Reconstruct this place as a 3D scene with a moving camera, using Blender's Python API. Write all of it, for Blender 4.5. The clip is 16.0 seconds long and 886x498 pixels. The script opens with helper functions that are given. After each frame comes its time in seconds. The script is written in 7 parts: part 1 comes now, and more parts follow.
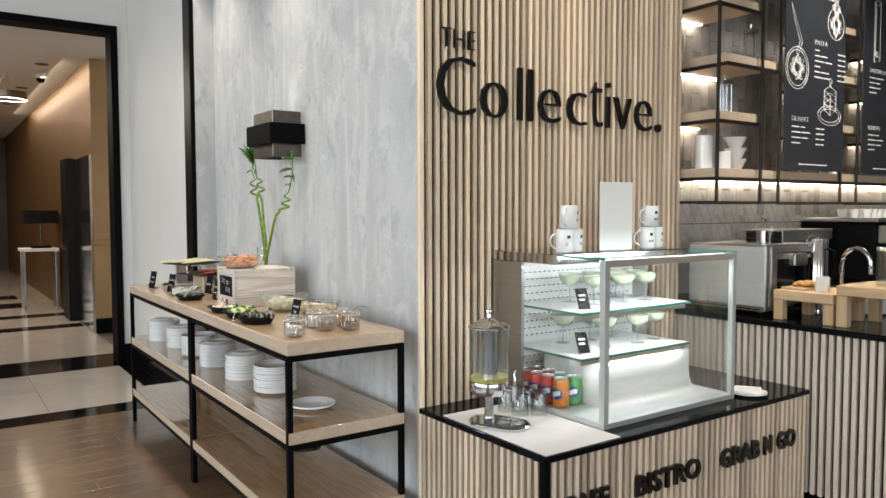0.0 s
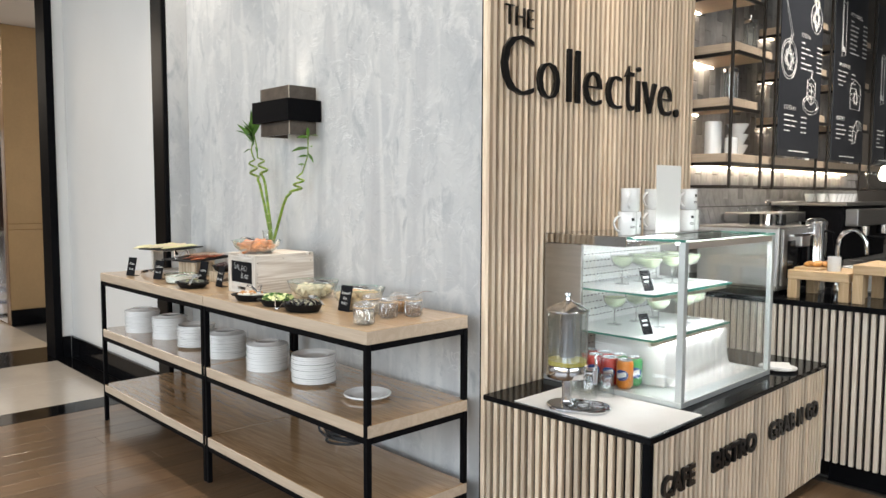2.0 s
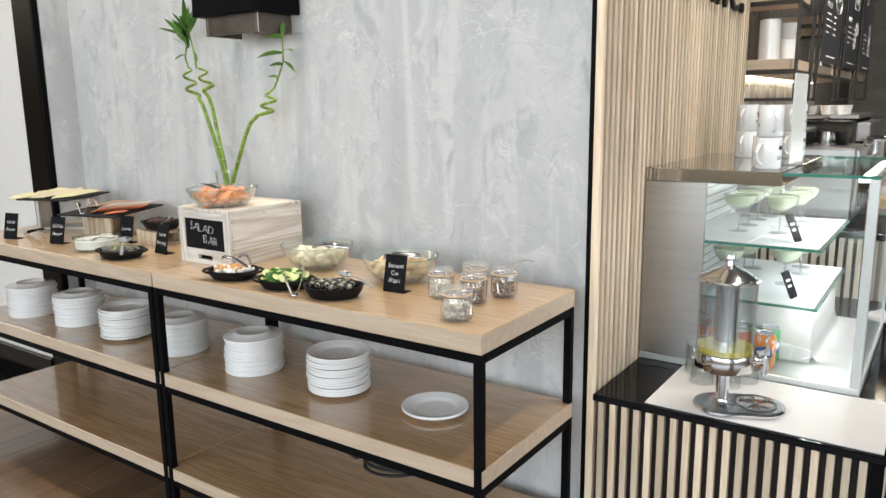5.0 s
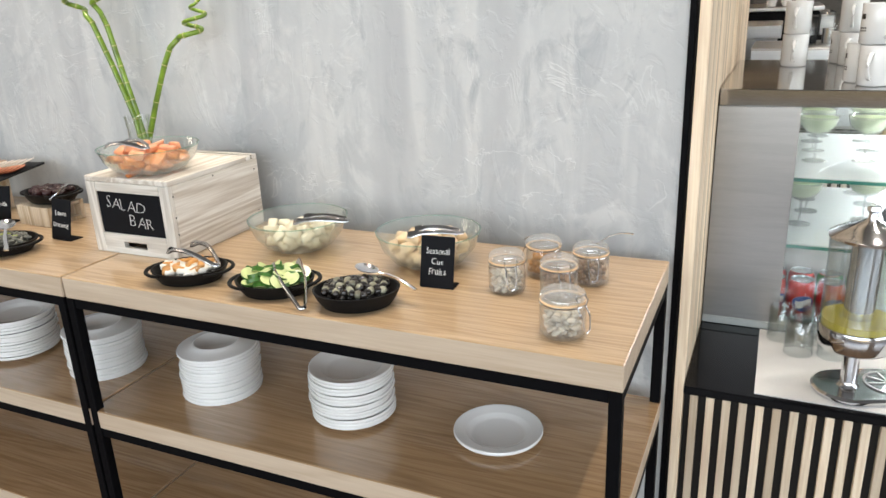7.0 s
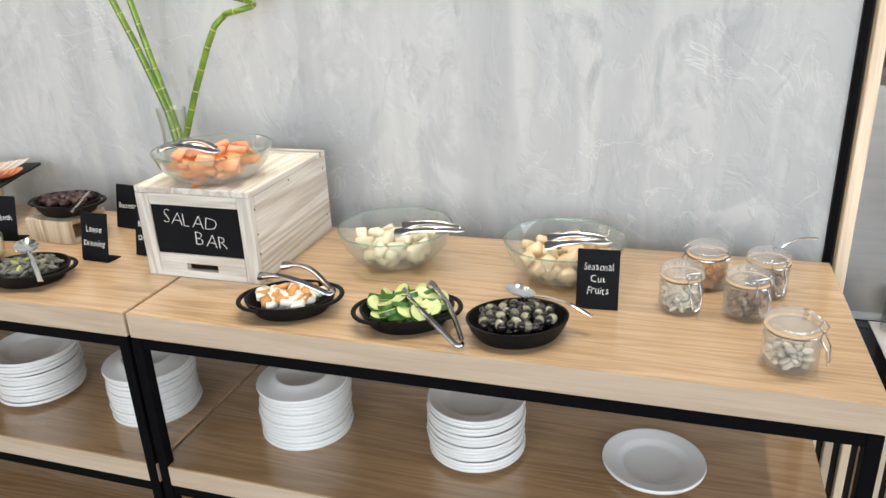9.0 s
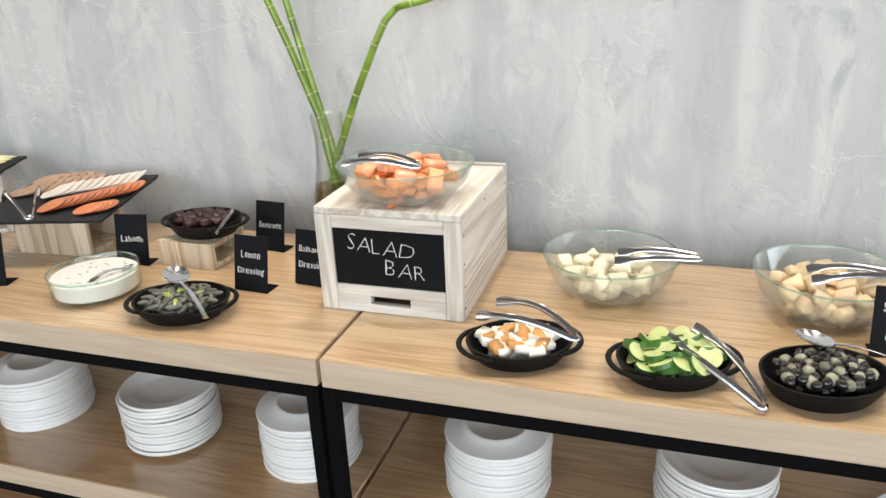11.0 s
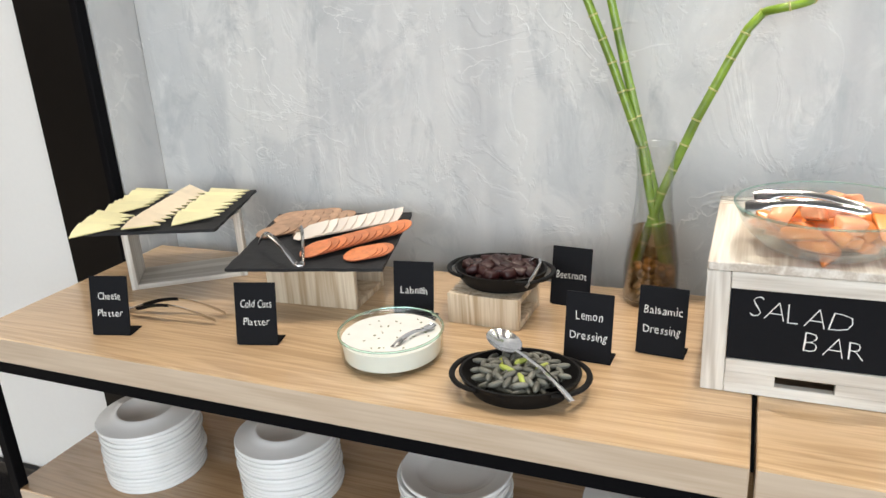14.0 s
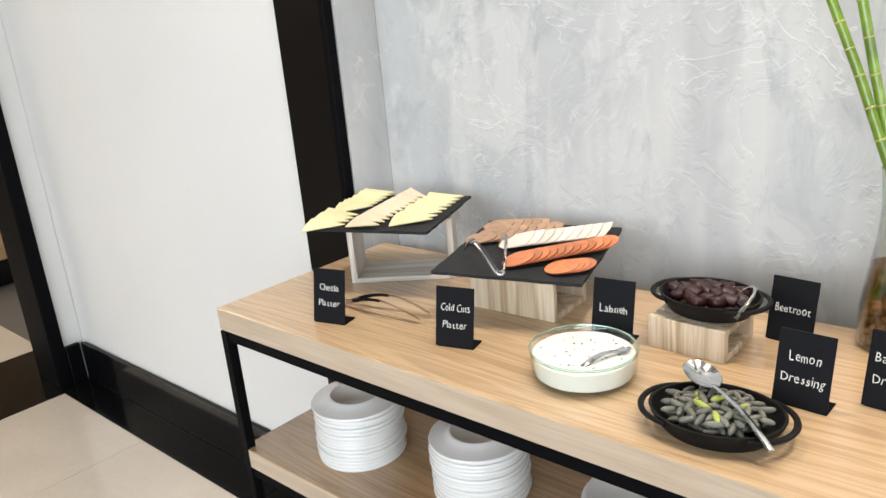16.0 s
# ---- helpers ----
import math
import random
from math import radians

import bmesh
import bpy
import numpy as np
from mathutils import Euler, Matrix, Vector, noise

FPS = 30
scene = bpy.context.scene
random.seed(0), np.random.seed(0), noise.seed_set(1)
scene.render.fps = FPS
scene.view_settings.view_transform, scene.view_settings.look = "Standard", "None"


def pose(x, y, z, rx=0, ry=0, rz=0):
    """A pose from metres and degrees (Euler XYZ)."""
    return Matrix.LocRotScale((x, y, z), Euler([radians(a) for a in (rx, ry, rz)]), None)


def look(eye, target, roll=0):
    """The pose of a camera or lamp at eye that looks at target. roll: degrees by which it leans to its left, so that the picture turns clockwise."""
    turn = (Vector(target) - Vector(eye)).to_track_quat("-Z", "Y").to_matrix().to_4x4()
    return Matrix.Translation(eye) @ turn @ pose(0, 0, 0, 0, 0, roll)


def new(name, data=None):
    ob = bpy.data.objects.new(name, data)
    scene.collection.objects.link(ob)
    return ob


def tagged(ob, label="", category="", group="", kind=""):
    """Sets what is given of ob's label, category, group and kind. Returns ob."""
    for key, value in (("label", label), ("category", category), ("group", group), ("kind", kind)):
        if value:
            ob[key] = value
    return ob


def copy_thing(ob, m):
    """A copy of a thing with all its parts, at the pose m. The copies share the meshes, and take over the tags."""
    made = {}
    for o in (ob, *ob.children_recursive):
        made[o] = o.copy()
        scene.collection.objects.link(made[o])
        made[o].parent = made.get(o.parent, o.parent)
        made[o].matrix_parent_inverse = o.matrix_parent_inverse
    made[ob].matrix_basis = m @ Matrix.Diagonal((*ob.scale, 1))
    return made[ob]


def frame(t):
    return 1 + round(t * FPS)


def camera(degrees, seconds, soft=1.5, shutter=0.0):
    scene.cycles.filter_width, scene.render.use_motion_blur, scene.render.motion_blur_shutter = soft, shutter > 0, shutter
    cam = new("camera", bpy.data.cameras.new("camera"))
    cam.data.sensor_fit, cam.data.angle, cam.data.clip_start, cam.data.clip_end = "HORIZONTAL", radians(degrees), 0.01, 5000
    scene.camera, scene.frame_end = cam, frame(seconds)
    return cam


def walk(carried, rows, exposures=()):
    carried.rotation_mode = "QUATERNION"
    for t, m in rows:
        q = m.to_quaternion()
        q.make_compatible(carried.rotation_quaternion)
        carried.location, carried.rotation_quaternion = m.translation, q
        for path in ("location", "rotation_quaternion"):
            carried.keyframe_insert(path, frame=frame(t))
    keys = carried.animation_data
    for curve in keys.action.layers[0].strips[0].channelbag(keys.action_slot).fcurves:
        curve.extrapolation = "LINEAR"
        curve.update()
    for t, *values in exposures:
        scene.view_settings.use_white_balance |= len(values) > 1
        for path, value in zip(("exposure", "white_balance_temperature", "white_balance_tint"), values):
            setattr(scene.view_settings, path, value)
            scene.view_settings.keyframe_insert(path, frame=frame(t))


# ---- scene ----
import collections

cam = camera(61.9, 16.0)
METRES, EYE, TILT, LEAN, TURN = 4.62, 1.44, 0.0, 0.0, 54.4
PATH = [
    (0, (-0.122, 0.091, 1.383), (-1.761, 1.232, 1.276), -0.1),
    (0.5, (-0.241, -0.035, 1.381), (-1.832, 1.172, 1.264), -0.1),
    (1, (-0.361, -0.163, 1.375), (-1.893, 1.118, 1.257), 0.3),
    (1.5, (-0.474, -0.294, 1.367), (-1.957, 1.04, 1.23), 0.4),
    (2, (-0.637, -0.413, 1.374), (-2.075, 0.97, 1.224), 0.2),
    (2.5, (-0.839, -0.443, 1.37), (-2.233, 0.981, 1.201), -0.4),
    (3, (-1.054, -0.423, 1.41), (-2.39, 1.051, 1.204), -0.8),
    (3.5, (-1.264, -0.4, 1.398), (-2.527, 1.128, 1.14), -0.4),
    (4, (-1.462, -0.369, 1.409), (-2.668, 1.197, 1.101), -0.1),
    (4.5, (-1.645, -0.3, 1.403), (-2.798, 1.297, 1.055), -0.2),
    (4.7, (-1.707, -0.268, 1.405), (-2.845, 1.337, 1.046), -0.4),
    (6.8, (-2.403, 0.079, 1.433), (-3.244, 1.785, 0.815), -2.2),
    (7, (-2.464, 0.103, 1.451), (-3.254, 1.823, 0.806), -2.4),
    (7.5, (-2.564, 0.155, 1.468), (-3.268, 1.895, 0.777), -2.3),
    (8, (-2.677, 0.162, 1.473), (-3.312, 1.919, 0.759), -2.4),
    (8.2, (-2.739, 0.166, 1.481), (-3.343, 1.926, 0.747), -2.6),
    (10.3, (-3.212, 0.259, 1.469), (-3.781, 2.027, 0.728), -2.4),
    (10.5, (-3.256, 0.278, 1.466), (-3.841, 2.041, 0.727), -1.9),
    (11, (-3.381, 0.27, 1.461), (-3.966, 2.036, 0.729), -2.4),
    (11.5, (-3.492, 0.271, 1.466), (-4.086, 2.037, 0.739), -2.1),
    (12, (-3.588, 0.288, 1.454), (-4.198, 2.06, 0.756), -2.3),
    (12.5, (-3.683, 0.329, 1.45), (-4.317, 2.094, 0.755), -2.4),
    (13, (-3.766, 0.377, 1.45), (-4.434, 2.131, 0.759), -2.7),
    (13.5, (-3.839, 0.378, 1.431), (-4.543, 2.129, 0.77), -2.7),
    (14, (-3.915, 0.361, 1.433), (-4.665, 2.095, 0.778), -3.4),
    (14.5, (-3.972, 0.347, 1.436), (-4.778, 2.063, 0.797), -3.7),
    (15, (-3.97, 0.366, 1.427), (-4.89, 2.033, 0.816), -4.1),
    (15.5, (-3.935, 0.391, 1.42), (-4.997, 1.978, 0.823), -4.0),
    (16, (-3.877, 0.392, 1.443), (-5.151, 1.811, 0.84), -5.0),
]
walk(cam, [(t, look(eye, target, roll)) for t, eye, target, roll in PATH],
     exposures=[(0, -0.20), (1, -0.05), (4.5, 0.02), (8, 0.04), (10.5, 0.08), (12.5, 0.14), (14, 0.13), (15, 0.17), (16, 0.32)])

# ---- world, sun, lamps ----
world = bpy.data.worlds.new("sky")
scene.world = world
world.use_nodes = True
_nt = world.node_tree
_sky = _nt.nodes.new("ShaderNodeTexSky")
_sky.sky_type, _sky.sun_disc = "NISHITA", False
_sky.sun_elevation, _sky.sun_rotation = radians(40), radians(150)
_nt.links.new(_sky.outputs[0], _nt.nodes["Background"].inputs[0])
_nt.nodes["Background"].inputs[1].default_value = 0.12


def area_lamp(name, m, sx, sy, watts, colour, spread=180):
    d = bpy.data.lights.new(name, "AREA")
    d.shape, d.size, d.size_y, d.energy, d.color, d.spread = "RECTANGLE", sx, sy, watts, colour, radians(spread)
    ob = new(name, d)
    ob.matrix_world = m
    return ob


def spot_lamp(name, eye, target, watts, colour, cone=60, blend=0.6, radius=0.03):
    d = bpy.data.lights.new(name, "SPOT")
    d.energy, d.color, d.spot_size, d.spot_blend, d.shadow_soft_size = watts, colour, radians(cone), blend, radius
    ob = new(name, d)
    ob.matrix_world = look(eye, target)
    return ob


CEIL = 3.45
# daylight through the long windows behind the walker
area_lamp("window_daylight", look((-2.5, -3.92, 2.15), (-2.5, 0, 1.7)), 8.6, 2.1, 275, (0.86, 0.94, 1.0))
area_lamp("window_daylight_east", look((3.42, 0.2, 2.05), (0, 0.2, 1.6)), 5.5, 2.1, 120, (0.9, 0.95, 1.0))
# recessed downlights over the buffet
SPOTS = [(-4.95, 1.36), (-3.85, 1.36), (-2.75, 1.36)]
for _x, _y in SPOTS:
    spot_lamp("downlight_beam", (_x, _y, CEIL - 0.02), (_x, _y + 0.02, 0.9), 106, (1.0, 0.89, 0.76), 78, 1.0, 0.020)
# the wall lamp shines down on the buffet and up the wall
spot_lamp("wall_lamp_beam", (-3.915, 1.640, 1.675), (-3.915, 1.20, 0.9), 8, (1.0, 0.87, 0.71), 118, 1.0, 0.010)
spot_lamp("wall_lamp_beam", (-3.915, 1.655, 1.86), (-3.915, 1.66, 2.6), 1.6, (1.0, 0.88, 0.72), 110, 1.0, 0.02)
# unseen spots added to brighten the sign wall, bar, tiles and kitchen end
BARSPOTS = [(-1.75, 2.05, -2.45, 2.1, 78), (-1.75, 2.85, -2.45, 2.9, 78), (-1.75, 4.05, -2.1, 4.5, 330), (-0.9, 3.7, -1.2, 3.7, 90), (-1.7, 6.3, -2.1, 6.6, 200)]
for _x, _y, _tx, _ty, _w in BARSPOTS:
    spot_lamp("downlight_beam", (_x, _y, CEIL - 0.02), (_tx, _ty, 1.0), _w, (1.0, 0.92, 0.82), 84, 1.0, 0.03)

# ---- materials ----


def mat(name, base, rough=0.5, metal=0.0, vary=0.0, scale=8.0, bump=0.0, bscale=40.0, stretch=(1, 1, 1), alt=None, coat=0.0, rand=0.0, spec=0.5):
    """Principled surface with two scales of colour variation and a fine relief."""
    m = bpy.data.materials.new(name)
    m.use_nodes = True
    nt = m.node_tree
    b = nt.nodes["Principled BSDF"]
    b.inputs["Roughness"].default_value, b.inputs["Metallic"].default_value = rough, metal
    b.inputs["Coat Weight"].default_value = coat
    b.inputs["Coat Roughness"].default_value = 0.15
    b.inputs["Specular IOR Level"].default_value = spec
    base = (*base, 1.0)
    b.inputs["Base Color"].default_value = base
    if vary or alt or bump or rand:
        tc = nt.nodes.new("ShaderNodeTexCoord")
        mp = nt.nodes.new("ShaderNodeMapping")
        mp.inputs["Scale"].default_value = stretch
        src = tc.outputs["Object"]
        if rand:
            oi = nt.nodes.new("ShaderNodeObjectInfo")
            ad = nt.nodes.new("ShaderNodeVectorMath")
            ad.operation = "ADD"
            mu = nt.nodes.new("ShaderNodeVectorMath")
            mu.operation = "SCALE"
            cb = nt.nodes.new("ShaderNodeCombineXYZ")
            for i in range(3):
                nt.links.new(oi.outputs["Random"], cb.inputs[i])
            nt.links.new(cb.outputs[0], mu.inputs[0])
            mu.inputs["Scale"].default_value = 7.3
            nt.links.new(src, ad.inputs[0])
            nt.links.new(mu.outputs[0], ad.inputs[1])
            src = ad.outputs[0]
        nt.links.new(src, mp.inputs[0])
        n1 = nt.nodes.new("ShaderNodeTexNoise")
        n1.inputs["Scale"].default_value, n1.inputs["Detail"].default_value = scale, 6
        nt.links.new(mp.outputs[0], n1.inputs["Vector"])
        n2 = nt.nodes.new("ShaderNodeTexNoise")
        n2.inputs["Scale"].default_value, n2.inputs["Detail"].default_value = bscale, 5
        nt.links.new(mp.outputs[0], n2.inputs["Vector"])
        mix = nt.nodes.new("ShaderNodeMix")
        mix.data_type = "RGBA"
        dark = alt + (1.0,) if alt else tuple(c * (1 - vary) for c in base[:3]) + (1.0,)
        ramp = nt.nodes.new("ShaderNodeMapRange")
        ramp.inputs[1].default_value, ramp.inputs[2].default_value = 0.35, 0.65
        av = nt.nodes.new("ShaderNodeMath")
        av.operation = "MULTIPLY_ADD"
        av.inputs[1].default_value = 0.3
        nt.links.new(n2.outputs["Fac"], av.inputs[0])
        sc = nt.nodes.new("ShaderNodeMath")
        sc.operation = "MULTIPLY"
        sc.inputs[1].default_value = 0.7
        nt.links.new(n1.outputs["Fac"], sc.inputs[0])
        nt.links.new(sc.outputs[0], av.inputs[2])
        nt.links.new(av.outputs[0], ramp.inputs[0])
        nt.links.new(ramp.outputs[0], mix.inputs["Factor"])
        mix.inputs["A"].default_value, mix.inputs["B"].default_value = dark, base
        out = mix.outputs["Result"]
        if rand:
            hs = nt.nodes.new("ShaderNodeHueSaturation")
            mr = nt.nodes.new("ShaderNodeMapRange")
            mr.inputs[3].default_value, mr.inputs[4].default_value = 1 - rand, 1 + rand
            nt.links.new(oi.outputs["Random"], mr.inputs[0])
            nt.links.new(mr.outputs[0], hs.inputs["Value"])
            nt.links.new(out, hs.inputs["Color"])
            out = hs.outputs[0]
        nt.links.new(out, b.inputs["Base Color"])
        if bump:
            bp = nt.nodes.new("ShaderNodeBump")
            bp.inputs["Strength"].default_value, bp.inputs["Distance"].default_value = bump, 0.01
            nt.links.new(av.outputs[0], bp.inputs["Height"])
            nt.links.new(bp.outputs[0], b.inputs["Normal"])
    return m


def wood(name, light, dark, axis=0, rough=0.45, ring=6.0, coat=0.0, rand=0.0, contrast=1.0, shine=0.12):
    """Sawn wood: growth lines that run along one axis, with fine pores."""
    m = bpy.data.materials.new(name)
    m.use_nodes = True
    nt = m.node_tree
    b = nt.nodes["Principled BSDF"]
    b.inputs["Roughness"].default_value, b.inputs["Coat Weight"].default_value = rough, coat
    b.inputs["Coat Roughness"].default_value = shine
    tc = nt.nodes.new("ShaderNodeTexCoord")
    oi = nt.nodes.new("ShaderNodeObjectInfo")
    sh = nt.nodes.new("ShaderNodeVectorMath")
    sh.operation = "MULTIPLY_ADD"
    cb = nt.nodes.new("ShaderNodeCombineXYZ")
    for i in range(3):
        nt.links.new(oi.outputs["Random"], cb.inputs[i])
    nt.links.new(cb.outputs[0], sh.inputs[0])
    sh.inputs[1].default_value = (9.1, 5.7, 7.9)
    nt.links.new(tc.outputs["Object"], sh.inputs[2])
    mp = nt.nodes.new("ShaderNodeMapping")
    s = [ring, ring, ring]
    s[axis] = ring * 0.07
    mp.inputs["Scale"].default_value = s
    nt.links.new(sh.outputs[0], mp.inputs[0])
    n1 = nt.nodes.new("ShaderNodeTexNoise")
    n1.inputs["Scale"].default_value, n1.inputs["Detail"].default_value, n1.inputs["Distortion"].default_value = 1.6, 3, 0.6
    nt.links.new(mp.outputs[0], n1.inputs["Vector"])
    band = nt.nodes.new("ShaderNodeMath")
    band.operation = "MULTIPLY"
    band.inputs[1].default_value = 55.0
    nt.links.new(n1.outputs["Fac"], band.inputs[0])
    sn = nt.nodes.new("ShaderNodeMath")
    sn.operation = "SINE"
    nt.links.new(band.outputs[0], sn.inputs[0])
    mp2 = nt.nodes.new("ShaderNodeMapping")
    s2 = [260, 260, 260]
    s2[axis] = 9
    mp2.inputs["Scale"].default_value = s2
    nt.links.new(sh.outputs[0], mp2.inputs[0])
    n2 = nt.nodes.new("ShaderNodeTexNoise")
    n2.inputs["Scale"].default_value, n2.inputs["Detail"].default_value = 1.0, 4
    nt.links.new(mp2.outputs[0], n2.inputs["Vector"])
    add = nt.nodes.new("ShaderNodeMath")
    add.operation = "MULTIPLY_ADD"
    add.inputs[1].default_value = 0.16 * contrast
    nt.links.new(sn.outputs[0], add.inputs[0])
    nt.links.new(n2.outputs["Fac"], add.inputs[2])
    add2 = nt.nodes.new("ShaderNodeMath")
    add2.operation = "MULTIPLY_ADD"
    add2.inputs[1].default_value = 0.7
    nt.links.new(n1.outputs["Fac"], add2.inputs[0])
    nt.links.new(add.outputs[0], add2.inputs[2])
    mr = nt.nodes.new("ShaderNodeMapRange")
    mr.inputs[1].default_value, mr.inputs[2].default_value = 0.45, 1.2
    nt.links.new(add2.outputs[0], mr.inputs[0])
    mix = nt.nodes.new("ShaderNodeMix")
    mix.data_type = "RGBA"
    mix.inputs["A"].default_value, mix.inputs["B"].default_value = (*dark, 1), (*light, 1)
    nt.links.new(mr.outputs[0], mix.inputs["Factor"])
    out = mix.outputs["Result"]
    if rand:
        hs = nt.nodes.new("ShaderNodeHueSaturation")
        r2 = nt.nodes.new("ShaderNodeMapRange")
        r2.inputs[3].default_value, r2.inputs[4].default_value = 1 - rand, 1 + rand
        nt.links.new(oi.outputs["Random"], r2.inputs[0])
        nt.links.new(r2.outputs[0], hs.inputs["Value"])
        nt.links.new(out, hs.inputs["Color"])
        out = hs.outputs[0]
    nt.links.new(out, b.inputs["Base Color"])
    bp = nt.nodes.new("ShaderNodeBump")
    bp.inputs["Strength"].default_value, bp.inputs["Distance"].default_value = 0.12, 0.004
    nt.links.new(add2.outputs[0], bp.inputs["Height"])
    nt.links.new(bp.outputs[0], b.inputs["Normal"])
    return m


def glass(name, tint=(1, 1, 1), rough=0.0, ior=1.45):
    m = bpy.data.materials.new(name)
    m.use_nodes = True
    b = m.node_tree.nodes["Principled BSDF"]
    b.inputs["Base Color"].default_value = (*tint, 1)
    b.inputs["Transmission Weight"].default_value = 1.0
    b.inputs["Roughness"].default_value, b.inputs["IOR"].default_value = rough, ior
    return m


def pane_glass(name, tint=(0.985, 0.996, 0.99), gloss=0.035, milk=0.0, edge=0.55, power=4.0):
    """Thin glass: clear, with a gloss that grows towards grazing views."""
    m = bpy.data.materials.new(name)
    m.use_nodes = True
    nt = m.node_tree
    nt.nodes.remove(nt.nodes["Principled BSDF"])
    tr = nt.nodes.new("ShaderNodeBsdfTransparent")
    tr.inputs[0].default_value = (*tint, 1)
    gl = nt.nodes.new("ShaderNodeBsdfGlossy")
    gl.inputs["Roughness"].default_value = 0.02
    lw = nt.nodes.new("ShaderNodeLayerWeight")
    lw.inputs[0].default_value = 0.5
    pw = nt.nodes.new("ShaderNodeMath")
    pw.operation = "POWER"
    pw.inputs[1].default_value = power
    nt.links.new(lw.outputs["Facing"], pw.inputs[0])
    fr = nt.nodes.new("ShaderNodeMath")
    fr.operation = "MULTIPLY_ADD"
    fr.inputs[1].default_value, fr.inputs[2].default_value = edge, gloss
    nt.links.new(pw.outputs[0], fr.inputs[0])
    mx = nt.nodes.new("ShaderNodeMixShader")
    nt.links.new(fr.outputs[0], mx.inputs[0])
    nt.links.new(tr.outputs[0], mx.inputs[1])
    nt.links.new(gl.outputs[0], mx.inputs[2])
    out = mx
    if milk:
        df = nt.nodes.new("ShaderNodeBsdfDiffuse")
        df.inputs[0].default_value = (0.8, 0.8, 0.78, 1)
        out = nt.nodes.new("ShaderNodeMixShader")
        out.inputs[0].default_value = milk
        nt.links.new(mx.outputs[0], out.inputs[1])
        nt.links.new(df.outputs[0], out.inputs[2])
    nt.links.new(out.outputs[0], nt.nodes["Material Output"].inputs[0])
    return m


def glow(name, colour, strength):
    m = bpy.data.materials.new(name)
    m.use_nodes = True
    b = m.node_tree.nodes["Principled BSDF"]
    b.inputs["Base Color"].default_value = (*colour, 1)
    b.inputs["Emission Color"].default_value = (*colour, 1)
    b.inputs["Emission Strength"].default_value = strength
    return m


def plaster_material():
    """Trowelled grey stucco: soft clouds, light trowel patches, shallow ridges, painted streaks of light and shade."""
    m = bpy.data.materials.new("trowelled_plaster")
    m.use_nodes = True
    nt = m.node_tree
    b = nt.nodes["Principled BSDF"]
    tc = nt.nodes.new("ShaderNodeTexCoord")

    def tex(scale, detail, dist, vec=(1, 1, 1), rough=0.55, turn=24):
        mp = nt.nodes.new("ShaderNodeMapping")
        mp.inputs["Scale"].default_value = vec
        mp.inputs["Rotation"].default_value = (0, radians(turn), 0)
        nt.links.new(tc.outputs["Object"], mp.inputs[0])
        n = nt.nodes.new("ShaderNodeTexNoise")
        n.inputs["Scale"].default_value, n.inputs["Detail"].default_value = scale, detail
        n.inputs["Distortion"].default_value, n.inputs["Roughness"].default_value = dist, rough
        nt.links.new(mp.outputs[0], n.inputs["Vector"])
        return n.outputs["Fac"]

    def ranged(v, a, c):
        r = nt.nodes.new("ShaderNodeMapRange")
        r.inputs[1].default_value, r.inputs[2].default_value = a, c
        nt.links.new(v, r.inputs[0])
        return r.outputs[0]

    def mixed(f, a, c):
        x = nt.nodes.new("ShaderNodeMix")
        x.data_type = "RGBA"
        nt.links.new(f, x.inputs["Factor"])
        for s, v in (("A", a), ("B", c)):
            if isinstance(v, tuple):
                x.inputs[s].default_value = (*v, 1)
            else:
                nt.links.new(v, x.inputs[s])
        return x.outputs["Result"]

    clouds = ranged(tex(2.4, 6, 0.5, (1, 1, 0.85), 0.64), 0.34, 0.66)
    strokes = ranged(tex(7.0, 5, 0.7, (1, 1, 0.7), 0.62), 0.52, 0.60)
    veins = ranged(tex(10.0, 5, 0.9, (1, 1, 0.5), 0.65), 0.55, 0.70)
    # upright streaks of lamp light and shadow, put into the wall colour
    sweeps = ranged(tex(4.2, 3, 0.35, (2.4, 1, 0.32), 0.5, 9), 0.53, 0.66)
    troughs = ranged(tex(3.7, 3, 0.4, (2.6, 1, 0.3), 0.5, -7), 0.56, 0.72)
    c = mixed(clouds, (0.450, 0.467, 0.482), (0.575, 0.582, 0.582))
    c = mixed(strokes, c, (0.582, 0.589, 0.589))
    c = mixed(sweeps, c, (0.590, 0.594, 0.590))
    c = mixed(troughs, c, (0.465, 0.474, 0.485))

    def op(kind, x, y):
        n = nt.nodes.new("ShaderNodeMath")
        n.operation = kind
        for k, v in enumerate((x, y)):
            if isinstance(v, float):
                n.inputs[k].default_value = v
            else:
                nt.links.new(v, n.inputs[k])
        return n.outputs[0]

    # trowel ridges: thin curved lines that come and go
    off = op("ABSOLUTE", op("SUBTRACT", tex(4.6, 4, 1.6, (1, 1, 1.2), 0.55, -32), 0.5), 0.0)
    line = op("SUBTRACT", 1.0, ranged(off, 0.002, 0.014))
    line = op("MULTIPLY", line, ranged(tex(5.5, 2, 0.2, (1, 1, 1), 0.5, 12), 0.52, 0.62))
    c = mixed(op("MULTIPLY", line, 0.75), c, (0.655, 0.66, 0.655))
    c3 = mixed(veins, c, (0.405, 0.425, 0.442))
    nt.links.new(c3, b.inputs["Base Color"])
    rg = nt.nodes.new("ShaderNodeMapRange")
    rg.inputs[3].default_value, rg.inputs[4].default_value = 0.6, 0.75
    nt.links.new(clouds, rg.inputs[0])
    nt.links.new(rg.outputs[0], b.inputs["Roughness"])
    ridge = tex(9.0, 5, 1.0, (1, 1, 0.65), 0.6)
